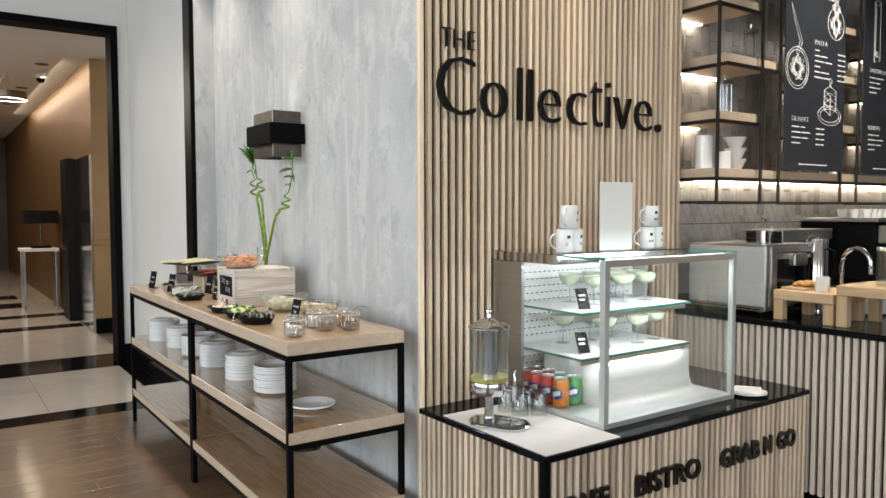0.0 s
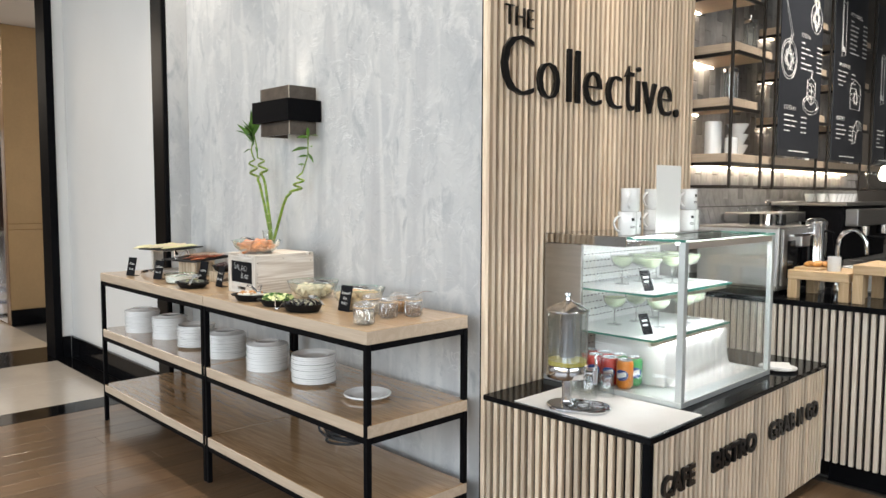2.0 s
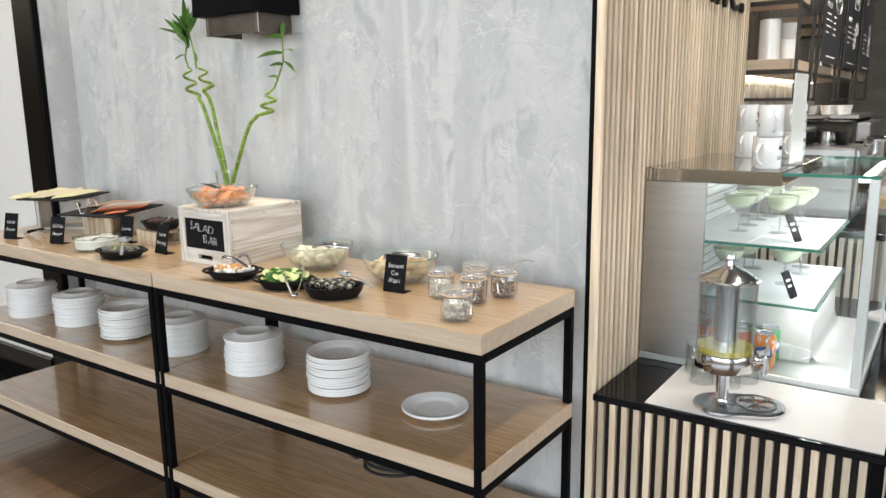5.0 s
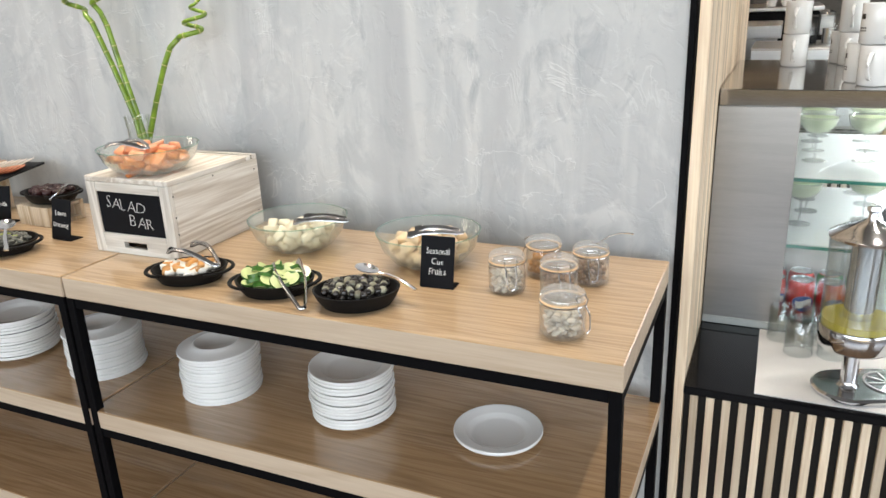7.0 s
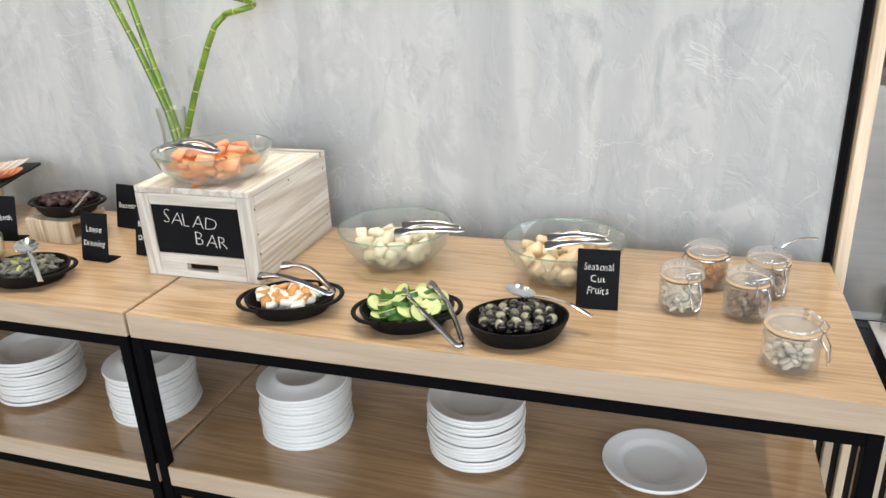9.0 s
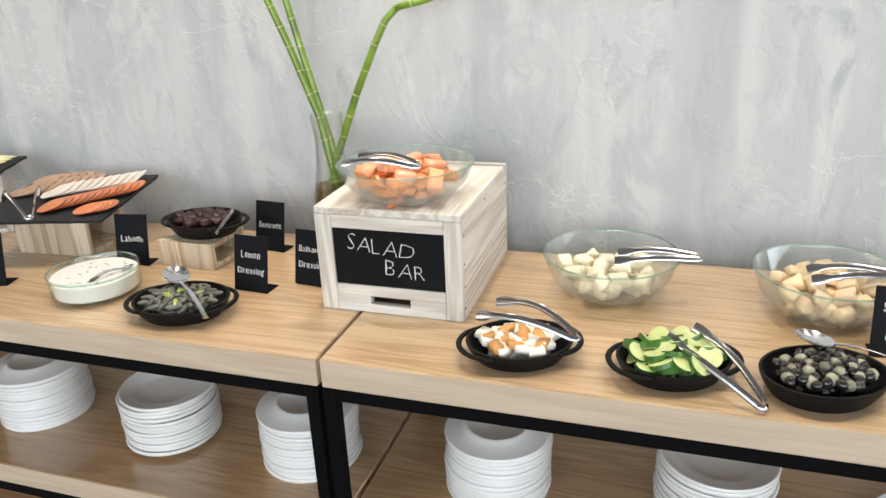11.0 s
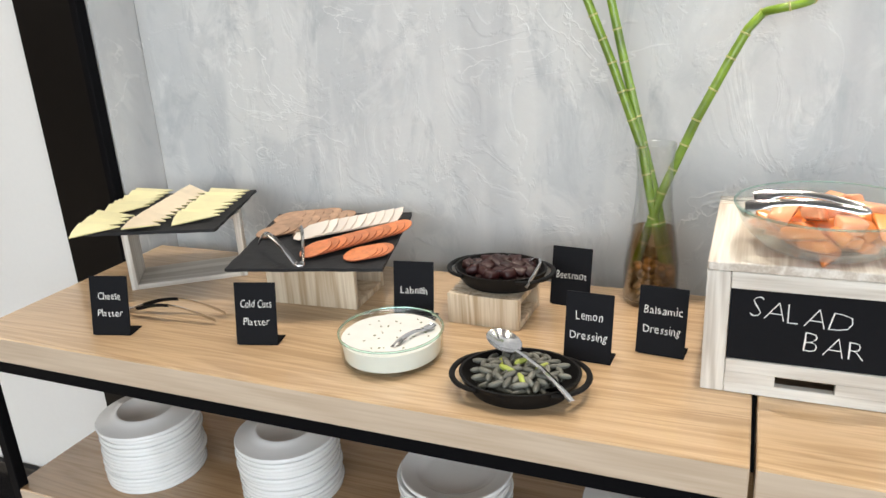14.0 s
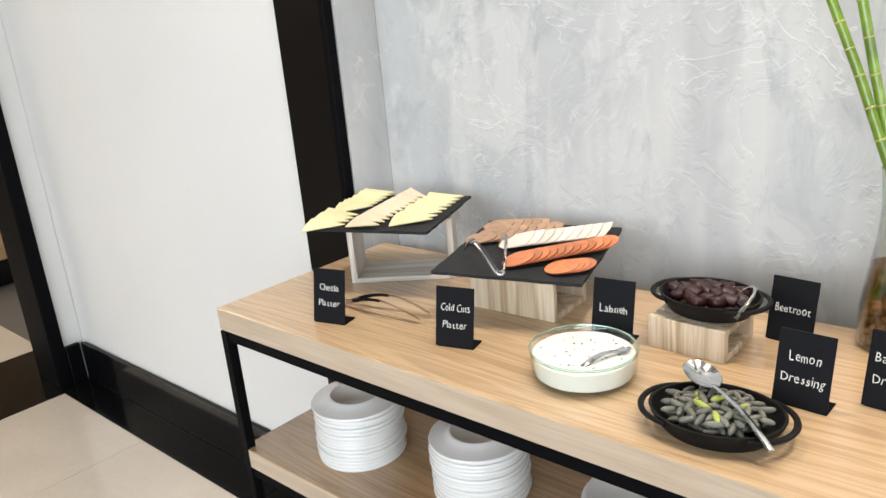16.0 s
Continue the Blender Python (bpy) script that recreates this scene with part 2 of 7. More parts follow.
    bp = nt.nodes.new("ShaderNodeBump")
    bp.inputs["Strength"].default_value, bp.inputs["Distance"].default_value = 0.20, 0.005
    nt.links.new(op("ADD", ranged(ridge, 0.50, 0.55), op("MULTIPLY", line, 1.4)), bp.inputs["Height"])
    bp2 = nt.nodes.new("ShaderNodeBump")
    bp2.inputs["Strength"].default_value, bp2.inputs["Distance"].default_value = 0.15, 0.003
    nt.links.new(tex(60, 4, 0.2), bp2.inputs["Height"])
    nt.links.new(bp.outputs[0], bp2.inputs["Normal"])
    nt.links.new(bp2.outputs[0], b.inputs["Normal"])
    return m


M_PLASTER = plaster_material()
M_WHITE = mat("white_paint", (0.80, 0.79, 0.77), 0.55, vary=0.04, scale=2, bump=0.05, bscale=90)
M_BLACK = mat("black_powder_coat", (0.005, 0.005, 0.006), 0.5, spec=0.04, vary=0.2, scale=30, bump=0.05, bscale=300)
M_BLACKGLOSS = mat("black_stone", (0.006, 0.006, 0.007), 0.1, vary=0.3, scale=4, spec=0.1)
M_DARKPANEL = mat("dark_bronze_panel", (0.008, 0.0065, 0.0055), 0.35, spec=0.12, vary=0.2, scale=5)
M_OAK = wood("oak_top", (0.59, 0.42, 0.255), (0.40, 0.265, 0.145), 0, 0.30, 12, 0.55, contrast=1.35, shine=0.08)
# same oak as the top, coloured darker for the shade beneath it
M_OAKSHELF = wood("oak_shelf_shaded", (0.49, 0.31, 0.165), (0.32, 0.19, 0.092), 0, 0.25, 9, 1.0, contrast=1.2, shine=0.05)
M_OAKEDGE = wood("oak_edge", (0.62, 0.50, 0.38), (0.50, 0.38, 0.27), 0, 0.45, 6)
M_SLAT = wood("pine_slat", (0.80, 0.67, 0.51), (0.64, 0.49, 0.34), 2, 0.55, 9, rand=0.24)
M_SLATPALE = wood("pale_slat", (0.74, 0.66, 0.56), (0.64, 0.54, 0.44), 2, 0.5, 9, rand=0.08)
M_SLATBACK = mat("slat_backing", (0.013, 0.010, 0.008), 0.7, vary=0.3, scale=12)
M_FLOOR = wood("floor_plank", (0.19, 0.118, 0.066), (0.115, 0.068, 0.038), 1, 0.30, 4, 0.5, rand=0.14)
M_TILE_CREAM = mat("cream_marble", (0.62, 0.55, 0.47), 0.12, vary=0.12, scale=3, coat=0.3, rand=0.05)
M_GROUT = mat("dark_grout", (0.10, 0.09, 0.08), 0.7)
M_STEEL = mat("brushed_steel", (0.44, 0.43, 0.42), 0.32, 1.0, vary=0.12, scale=5, stretch=(1, 1, 14), bump=0.03, bscale=60)
M_CHROME = mat("chrome", (0.66, 0.66, 0.67), 0.12, 1.0)
M_BRONZE = mat("aged_bronze", (0.16, 0.135, 0.115), 0.35, 0.9, vary=0.35, scale=14, bump=0.06, bscale=80)
M_BRASSEDGE = mat("pale_bronze_edge", (0.62, 0.55, 0.46), 0.3, 0.9)
M_CERAMIC = mat("white_ceramic", (0.80, 0.80, 0.79), 0.12, coat=0.5, vary=0.02, scale=6)
M_CLOTH = mat("white_paper", (0.66, 0.645, 0.625), 0.8, vary=0.04, scale=20, bump=0.08, bscale=220)
M_PANE = pane_glass("clear_pane", gloss=0.06)
M_PANEGREEN = pane_glass("green_edge_pane", (0.94, 0.99, 0.97))
M_GLASSEDGE = mat("green_glass_edge", (0.05, 0.22, 0.17), 0.1, coat=0.5)
M_TILEGREY = mat("grey_wall_tile", (0.50, 0.485, 0.465), 0.25, vary=0.3, scale=9, bump=0.04, bscale=30, coat=0.35, rand=0.24)
M_STEELCAP = mat("polished_steel_cap", (0.52, 0.51, 0.50), 0.09, 1.0, vary=0.12, scale=5, bump=0.012, bscale=14)
M_CHALK = mat("black_chalkboard", (0.008, 0.0085, 0.011), 0.6, spec=0.1, vary=0.25, scale=10, bump=0.02, bscale=200)
M_MENU = mat("menu_board_black", (0.028, 0.031, 0.038), 0.4, vary=0.15, scale=5)
M_CHALKTEXT = mat("white_chalk", (0.82, 0.82, 0.80), 0.9)
M_LETTER = mat("black_letter", (0.008, 0.008, 0.008), 0.3)
M_RACK = mat("dark_bronze_tube", (0.055, 0.048, 0.042), 0.32, 0.7, vary=0.2, scale=20)
M_GOLD = mat("gold_panel", (0.24, 0.125, 0.04), 0.42, 0.6, vary=0.25, scale=2, stretch=(3, 1, 0.2))
M_TANPANEL = mat("tan_panel", (0.44, 0.29, 0.145), 0.3, 0.2, vary=0.15, scale=2)
M_BROWNWALL = mat("brown_panel", (0.06, 0.026, 0.016), 0.35, vary=0.25, scale=3)
M_KITCHENSTONE = mat("brown_grey_stone", (0.30, 0.26, 0.22), 0.5, vary=0.35, scale=3, stretch=(1, 1, 4), bump=0.1, bscale=20)
M_CEIL = mat("ceiling_paint", (0.22, 0.215, 0.21), 0.8, vary=0.03, scale=3)
M_LEDWARM = glow("warm_led", (1.0, 0.86, 0.68), 24)
M_LEDWHITE = glow("white_led", (0.95, 0.98, 1.0), 6)

# ---- mesh helpers ----


def part(name, bm, material, parent=None, label=""):
    me = bpy.data.meshes.new(name)
    bm.to_mesh(me)
    bm.free()
    me.materials.append(material)
    ob = new(name, me)
    ob.parent = parent
    if label:
        ob["label"] = label
    return ob


def smooth(ob, deg=40):
    for p in ob.data.polygons:
        p.use_smooth = True
    ob.data.set_sharp_from_angle(angle=radians(deg))
    return ob


def thing(name, m, label, category, group="", kind=""):
    ob = new(name)
    ob.empty_display_size = 0.05
    ob.matrix_world = m
    return tagged(ob, label, category, group, kind)


def structure(ob, label="", category=""):
    return tagged(ob, label, category, "", "structure")


def box(x0, x1, y0, y1, z0, z1, bevel=0.0, bm=None, seg=1):
    b = bmesh.new()
    bmesh.ops.create_cube(b, size=1, matrix=Matrix.Translation(((x0 + x1) / 2, (y0 + y1) / 2, (z0 + z1) / 2)) @ Matrix.Diagonal((x1 - x0, y1 - y0, z1 - z0, 1)))
    if bevel:
        bmesh.ops.bevel(b, geom=b.edges[:], offset=bevel, segments=seg, affect="EDGES", profile=0.5)
    if bm is None:
        return b
    return merge(bm, b)


def merge(bm, b, m=None):
    if m is not None:
        b.transform(m)
    me = bpy.data.meshes.new("tmp")
    b.to_mesh(me)
    b.free()
    bm.from_mesh(me)
    bpy.data.meshes.remove(me)
    return bm


def lathe(profile, n=32, sx=1.0, sy=1.0):
    """Turn a profile of (radius, height) about z; sx, sy make it oval."""
    bm = bmesh.new()
    rings = []
    for r, z in profile:
        if r < 1e-6:
            rings.append([bm.verts.new((0, 0, z))])
        else:
            rings.append([bm.verts.new((sx * r * math.cos(2 * math.pi * i / n), sy * r * math.sin(2 * math.pi * i / n), z)) for i in range(n)])
    for a, c in zip(rings, rings[1:]):
        for i in range(n):
            j = (i + 1) % n
            if len(a) == 1 and len(c) == 1:
                continue
            if len(a) == 1:
                bm.faces.new((a[0], c[j], c[i]))
            elif len(c) == 1:
                bm.faces.new((a[i], a[j], c[0]))
            else:
                bm.faces.new((a[i], a[j], c[j], c[i]))
    bmesh.ops.recalc_face_normals(bm, faces=bm.faces[:])
    return bm


def tube(pts, radius, n=8, closed=False, bm=None, flat=1.0):
    """A rod along points; radius may be a list."""
    own = bmesh.new()
    pts = [Vector(p) for p in pts]
    k = len(pts)
    rs = radius if isinstance(radius, (list, tuple)) else [radius] * k
    rings = []
    up = Vector((0.13, 0.21, 0.97)).normalized()
    for i, p in enumerate(pts):
        a = pts[(i - 1) % k] if closed or i else p
        c = pts[(i + 1) % k] if closed or i < k - 1 else p
        d = (c - a).normalized()
        u = up.cross(d)
        if u.length < 0.05:
            u = Vector((1, 0, 0)).cross(d)
        u.normalize()
        v = d.cross(u)
        rings.append([own.verts.new(p + rs[i] * (math.cos(2 * math.pi * j / n) * u + flat * math.sin(2 * math.pi * j / n) * v)) for j in range(n)])
    for i in range(k if closed else k - 1):
        a, c = rings[i], rings[(i + 1) % k]
        for j in range(n):
            own.faces.new((a[j], a[(j + 1) % n], c[(j + 1) % n], c[j]))
    if not closed:
        own.faces.new(rings[0][::-1])
        own.faces.new(rings[-1])
    bmesh.ops.recalc_face_normals(own, faces=own.faces[:])
    return own if bm is None else merge(bm, own)


def slab(outline, z0, z1, bevel=0.0):
    """A flat plate with the given outline in x, y."""
    bm = bmesh.new()
    f = bm.faces.new([bm.verts.new((x, y, z0)) for x, y in outline])
    r = bmesh.ops.extrude_face_region(bm, geom=[f])
    bmesh.ops.translate(bm, verts=[v for v in r["geom"] if isinstance(v, bmesh.types.BMVert)], vec=(0, 0, z1 - z0))
    bmesh.ops.recalc_face_normals(bm, faces=bm.faces[:])
    if bevel:
        bmesh.ops.bevel(bm, geom=bm.edges[:], offset=bevel, segments=1, affect="EDGES")
    return bm


def oval(rx, ry, n=24, cx=0.0, cy=0.0):
    return [(cx + rx * math.cos(2 * math.pi * i / n), cy + ry * math.sin(2 * math.pi * i / n)) for i in range(n)]


FACE_X = Matrix(((0, 0, 1, 0), (1, 0, 0, 0), (0, 1, 0, 0), (0, 0, 0, 1)))   # writing on a wall that looks to +x
FACE_Y = Matrix(((1, 0, 0, 0), (0, 0, -1, 0), (0, 1, 0, 0), (0, 0, 0, 1)))  # writing on a wall that looks to -y


def lettering(name, body, width, height, depth, material, parent, m, label="", weight=0.0, shear=0.0, uprights=0.0):
    """Raised letters, scaled to width and height from the lower left corner; uprights swells the vertical strokes."""
    c = bpy.data.curves.new(name, "FONT")
    c.body, c.size, c.extrude, c.offset, c.shear = body, 1.0, 0.02, weight, shear
    c.resolution_u = 3
    tmp = bpy.data.objects.new(name, c)
    scene.collection.objects.link(tmp)
    bpy.context.view_layer.update()
    me = bpy.data.meshes.new_from_object(tmp.evaluated_get(bpy.context.evaluated_depsgraph_get()))
    bpy.data.objects.remove(tmp)
    bpy.data.curves.remove(c)
    if uprights:
        push = collections.defaultdict(float)
        for p in me.polygons:
            if abs(p.normal.z) < 0.5:
                for k in p.vertices:
                    q = me.vertices[k].co
                    push[(round(q.x, 4), round(q.y, 4))] += p.normal.x
        for v in me.vertices:
            v.co.x += uprights * max(-1.0, min(1.0, push[(round(v.co.x, 4), round(v.co.y, 4))]))
    xs, ys, zs = ([v.co[i] for v in me.vertices] for i in range(3))
    sx, sy, sz = width / (max(xs) - min(xs)), height / (max(ys) - min(ys)), depth / (max(zs) - min(zs))
    ox, oy, oz = min(xs), min(ys), min(zs)
    for v in me.vertices:
        v.co = ((v.co.x - ox) * sx, (v.co.y - oy) * sy, (v.co.z - oz) * sz)
    me.materials.clear()
    me.materials.append(material)
    ob = new(name, me)
    ob.parent = parent
    ob.matrix_local = m
    if label:
        ob["label"] = label
    return ob


def handwriting(name, body, width, height, depth, material, parent, m, label="", weight=-0.012, seed=1):
    """A line written by hand: every letter has its own lean, height and spacing."""
    r = random.Random(len(body) * 31 + seed)
    tall = "bdfhklt"
    verts, faces, x = [], [], 0.0
    for ch in body:
        if ch == " ":
            x += 0.30
            continue
        c = bpy.data.curves.new(name, "FONT")
        c.body, c.size, c.extrude, c.offset, c.resolution_u = ch, 1.0, 0.02, weight, 2
        tmp = bpy.data.objects.new(name, c)
        scene.collection.objects.link(tmp)
        bpy.context.view_layer.update()
        me = bpy.data.meshes.new_from_object(tmp.evaluated_get(bpy.context.evaluated_depsgraph_get()))
        bpy.data.objects.remove(tmp)
        bpy.data.curves.remove(c)
        xs = [v.co.x for v in me.vertices]
        x0, w = min(xs), max(xs) - min(xs)
        lean, sy, up = math.tan(radians(r.uniform(-7, 12))), r.uniform(0.9, 1.1) * (0.94 if ch in tall else 1.0), r.uniform(-0.03, 0.04)
        sx = r.uniform(0.80, 0.98)
        base = len(verts)
        for v in me.vertices:
            q = Vector((v.co.x * 3.1, v.co.y * 3.1, seed + ord(ch)))
            verts.append((x + (v.co.x - x0) * sx + v.co.y * lean + 0.035 * noise.noise(q), v.co.y * sy + up + 0.035 * noise.noise(q + Vector((5, 2, 1))), v.co.z))
        faces += [tuple(base + k for k in p.vertices) for p in me.polygons]
        bpy.data.meshes.remove(me)
        x += w * sx + r.uniform(0.09, 0.15)
    ys, zs = [v[1] for v in verts], [v[2] for v in verts]
    fx, fz = width / max(v[0] for v in verts), depth / (max(zs) - min(zs))
    fy = height / max(ys)
    me = bpy.data.meshes.new(name)
    me.from_pydata([(a * fx, b * fy, (c - min(zs)) * fz) for a, b, c in verts], [], faces)
    me.materials.append(material)
    ob = new(name, me)
    ob.parent = parent
    ob.matrix_local = m
    if label:
        ob["label"] = label
    return ob


def wall(name, x0, x1, y0, y1, z0, z1, material, label, parent=None):
    return structure(part(name, box(x0, x1, y0, y1, z0, z1), material, parent), label, "wall")

# ---- structure ----
Y_WALL, X_SLAT = 1.735, -2.60
wall("wall_buffet", -5.238, -2.643, Y_WALL, Y_WALL + 0.2, 0, CEIL, M_PLASTER, "trowelled grey plaster wall behind the buffet")
wall("wall_buffet_return", -5.262, -5.240, 1.604, Y_WALL + 0.2, 0, CEIL, M_PLASTER, "narrow grey plaster return beside a black post")
_p = structure(part("trim_post", box(-5.442, -5.264, 1.585, 2.0, 0, CEIL, 0.004), M_DARKPANEL), "dark bronze wall post closing the plaster niche", "post")
part("edge_strip", box(-5.263, -5.243, 1.575, 1.602, 0, CEIL, 0.002), M_BLACK, _p, "thin black metal strip")
wall("wall_white", -7.215, -5.444, 1.60, 1.9, 0, CEIL, M_WHITE, "white painted wall with a black skirting")
structure(part("baseboard", box(-7.17, -5.444, 1.575, 1.597, 0, 0.178, 0.003), M_BLACKGLOSS), "glossy black stone skirting", "skirting")
# wall with the tall opening to the corridor
DX = -7.20
wall("wall_door", DX - 0.2, DX, 1.512, 1.598, 0, CEIL, M_WHITE, "white wall beside a tall corridor opening")
wall("wall_door_over", DX - 0.2, DX, -1.2, 1.512, 3.0, CEIL, M_WHITE, "white wall over a tall corridor opening")
wall("wall_door_far", DX - 0.2, DX, -4.0, -1.2, 0, CEIL, M_WHITE, "white wall beside a tall corridor opening")
_d = structure(new("door_1"), "tall black metal frame of an open doorway", "door frame")
part("jamb", box(DX - 0.21, DX + 0.02, 1.452, 1.510, 0, 3.0, 0.003), M_BLACK, _d)
part("jamb", box(DX - 0.21, DX + 0.02, -1.199, -1.145, 0, 3.0, 0.003), M_BLACK, _d)
part("head", box(DX - 0.21, DX + 0.02, -1.145, 1.452, 2.935, 2.998, 0.003), M_BLACK, _d)
structure(part("baseboard", box(DX + 0.001, DX + 0.026, 1.512, 1.574, 0, 0.178, 0.003), M_BLACKGLOSS), "glossy black stone skirting", "skirting")
# room shell behind the walker: two window walls
for nm, a in (("wall_south_low", (-7.4, 3.6, -4.2, -4.0, 0, 0.3)), ("wall_south_high", (-7.4, 3.6, -4.2, -4.0, 3.2, CEIL)), ("wall_south_left", (-7.4, -4.9, -4.2, -4.0, 0.3, 3.2)),
              ("wall_south_right", (1.9, 3.6, -4.2, -4.0, 0.3, 3.2)), ("wall_east_low", (3.5, 3.7, -4.0, 9.2, 0, 0.3)), ("wall_east_high", (3.5, 3.7, -4.0, 9.2, 3.2, CEIL)),
              ("wall_east_left", (3.5, 3.7, -4.0, -2.7, 0.3, 3.2)), ("wall_east_right", (3.5, 3.7, 3.1, 9.2, 0.3, 3.2)), ("wall_kitchen_end", (-3.1, 3.7, 9.0, 9.2, 0, CEIL))):
    wall(nm, *a, M_WHITE if "kitchen" not in nm else M_KITCHENSTONE, "plain wall that closes the room")
# one ground sheet under everything and the ceilings
structure(part("floor_slab", box(-21, 3.7, -4.2, 9.2, -0.12, -0.012), M_GROUT), "dark floor bed under the finishes", "floor")
structure(part("ceiling", box(-7.4, 3.7, -4.2, 9.2, CEIL, CEIL + 0.1), M_CEIL), "plain matt ceiling over the cafe", "ceiling")

# slatted sign wall
wall("wall_slat", -2.6425, X_SLAT - 0.022, 1.737, 3.335, 0, CEIL, M_SLATBACK, "dark wall behind the timber slats")
wall("wall_core", -3.0, -2.643, 1.937, 3.318, 0, CEIL, M_SLATBACK, "dark wall core behind the timber slats")
_w = bpy.data.objects["wall_slat"]


def shared(me, name, parent, loc, rot=0.0):
    ob = new(name, me)
    ob.parent = parent
    ob.matrix_local = pose(*loc, 0, 0, rot)
    return ob


def mesh_of(bm, name, material):
    me = bpy.data.meshes.new(name)
    bm.to_mesh(me)
    bm.free()
    me.materials.append(material)
    return me


_sl = mesh_of(box(-0.022, 0.0, -0.0097, 0.0097, 0, CEIL - 0.002, 0.002), "slat", M_SLAT)
for i in range(43):
    shared(_sl, "slat", _w, (X_SLAT, 1.716 + i * 0.0382, 0.001))
structure(part("trim_corner", box(-2.6425, -2.6295, 1.722, 1.7355, 0, CEIL, 0.001), M_BLACK), "thin black corner strip beside the timber slats", "trim")

sign = thing("wall_sign", pose(X_SLAT, 1.78, 1.77), "raised black letters on a wall of timber slats", "sign")
lettering("word", "THE", 0.17, 0.075, 0.012, M_LETTER, sign, Matrix.Translation((0.002, 0.022, 0.27)) @ FACE_X, weight=-0.026)
_adv = [("C", 0.0, 0.195, 0.235, 0), ("o", 0.222, 0.145, 0.15, 0), ("l", 0.425, 0.026, 0.225, 0), ("l", 0.487, 0.026, 0.225, 0), ("e", 0.545, 0.135, 0.15, 0),
        ("c", 0.72, 0.125, 0.15, 0), ("t", 0.872, 0.08, 0.21, 0), ("i", 0.975, 0.03, 0.215, 0), ("v", 1.03, 0.125, 0.15, 0), ("e", 1.18, 0.125, 0.15, 0), (".", 1.335, 0.042, 0.042, 0)]
for ch, o, w, h, _ in _adv:
    lettering("letter", ch, w, h, 0.014, M_LETTER, sign, Matrix.Translation((0.002, o, 0)) @ FACE_X, weight=-0.018 if ch in "lei.t" else -0.026, uprights=0.012 if ch == "e" else 0.0 if ch in "li.t" else 0.028)

# ---- low counter ----
CX0, CX1, CY0, CY1, CZ = X_SLAT + 0.001, -1.855, 1.695, 3.285, 0.58
counter = thing("display_counter", pose(0, 0, 0), "low counter clad in timber slats with a black stone top", "counter")
part("body", box(CX0, CX1 - 0.035, CY0 + 0.035, CY1, 0.06, CZ - 0.022), M_SLATBACK, counter)
part("plinth", box(CX0, CX1 - 0.07, CY0 + 0.07, CY1 - 0.02, 0, 0.06), M_BLACK, counter)
part("top", box(CX0, CX1, CY0, CY1, CZ - 0.021, CZ, 0.003), M_BLACKGLOSS, counter, "polished black stone top")
part("corner_post", box(CX1 - 0.035, CX1 - 0.008, CY0 + 0.008, CY0 + 0.035, 0.05, CZ - 0.022, 0.002), M_BLACK, counter)
_sl = mesh_of(box(-0.020, 0.0, -0.0092, 0.0092, 0, CZ - 0.023 - 0.05, 0.0015), "slat", M_SLAT)
for i in range(44):
    shared(_sl, "slat", counter, (CX1 - 0.008, CY0 + 0.052 + i * 0.0352, 0.05))
_sl = mesh_of(box(-0.0088, 0.0088, 0.0, 0.020, 0, CZ - 0.023 - 0.05, 0.0015), "slat", M_SLAT)
for i in range(20):
    shared(_sl, "slat", counter, (CX1 - 0.052 - i * 0.0352, CY0 + 0.008, 0.05))
for wd, y0, y1 in (("CAFE", 1.775, 1.995), ("BISTRO", 2.135, 2.505), ("GRAB", 2.635, 2.90), ("N", 2.935, 2.99), ("GO", 3.035, 3.17)):
    lettering("word", wd, y1 - y0, 0.078, 0.012, M_LETTER, counter, Matrix.Translation((CX1 - 0.006, y0, 0.352)) @ FACE_X, "raised black letters", weight=0.03)
cloth = part("paper_mat", box(-2.45, -1.868, 1.712, 2.068, CZ + 0.0005, CZ + 0.003), M_CLOTH)
tagged(cloth, "white paper mat lying on a black counter top", "mat")

# ---- bar ----
BY, BZ = 3.30, 0.862
bar = thing("bar_counter", pose(0, 0, 0), "bar counter clad in pale slats with a black stone top", "counter")
part("body", box(-2.59, 1.6, BY + 0.04, BY + 0.62, 0.1, BZ - 0.03), M_SLATBACK, bar)
part("plinth", box(-1.853, 1.6, BY + 0.05, BY + 0.6, 0, 0.1), M_BLACK, bar)
part("top", box(-2.595, 1.63, BY - 0.004, BY + 0.66, BZ - 0.028, BZ, 0.003), M_BLACKGLOSS, bar, "polished black stone top")
_sl = mesh_of(box(-0.0098, 0.0098, 0.0, 0.024, 0, BZ - 0.03 - 0.1, 0.002), "slat", M_SLATPALE)
for i in range(90):
    x = -2.575 + i * 0.0345
    shared(_sl, "slat", bar, (x, BY + 0.01, 0.1))

# ---- buffet table ----
TX0, TX1, TS, TY0, TY1 = -5.215, -2.642, -3.885, 1.152, 1.655
SHELVES = [(0.846, 0.896), (0.513, 0.560), (0.178, 0.222)]


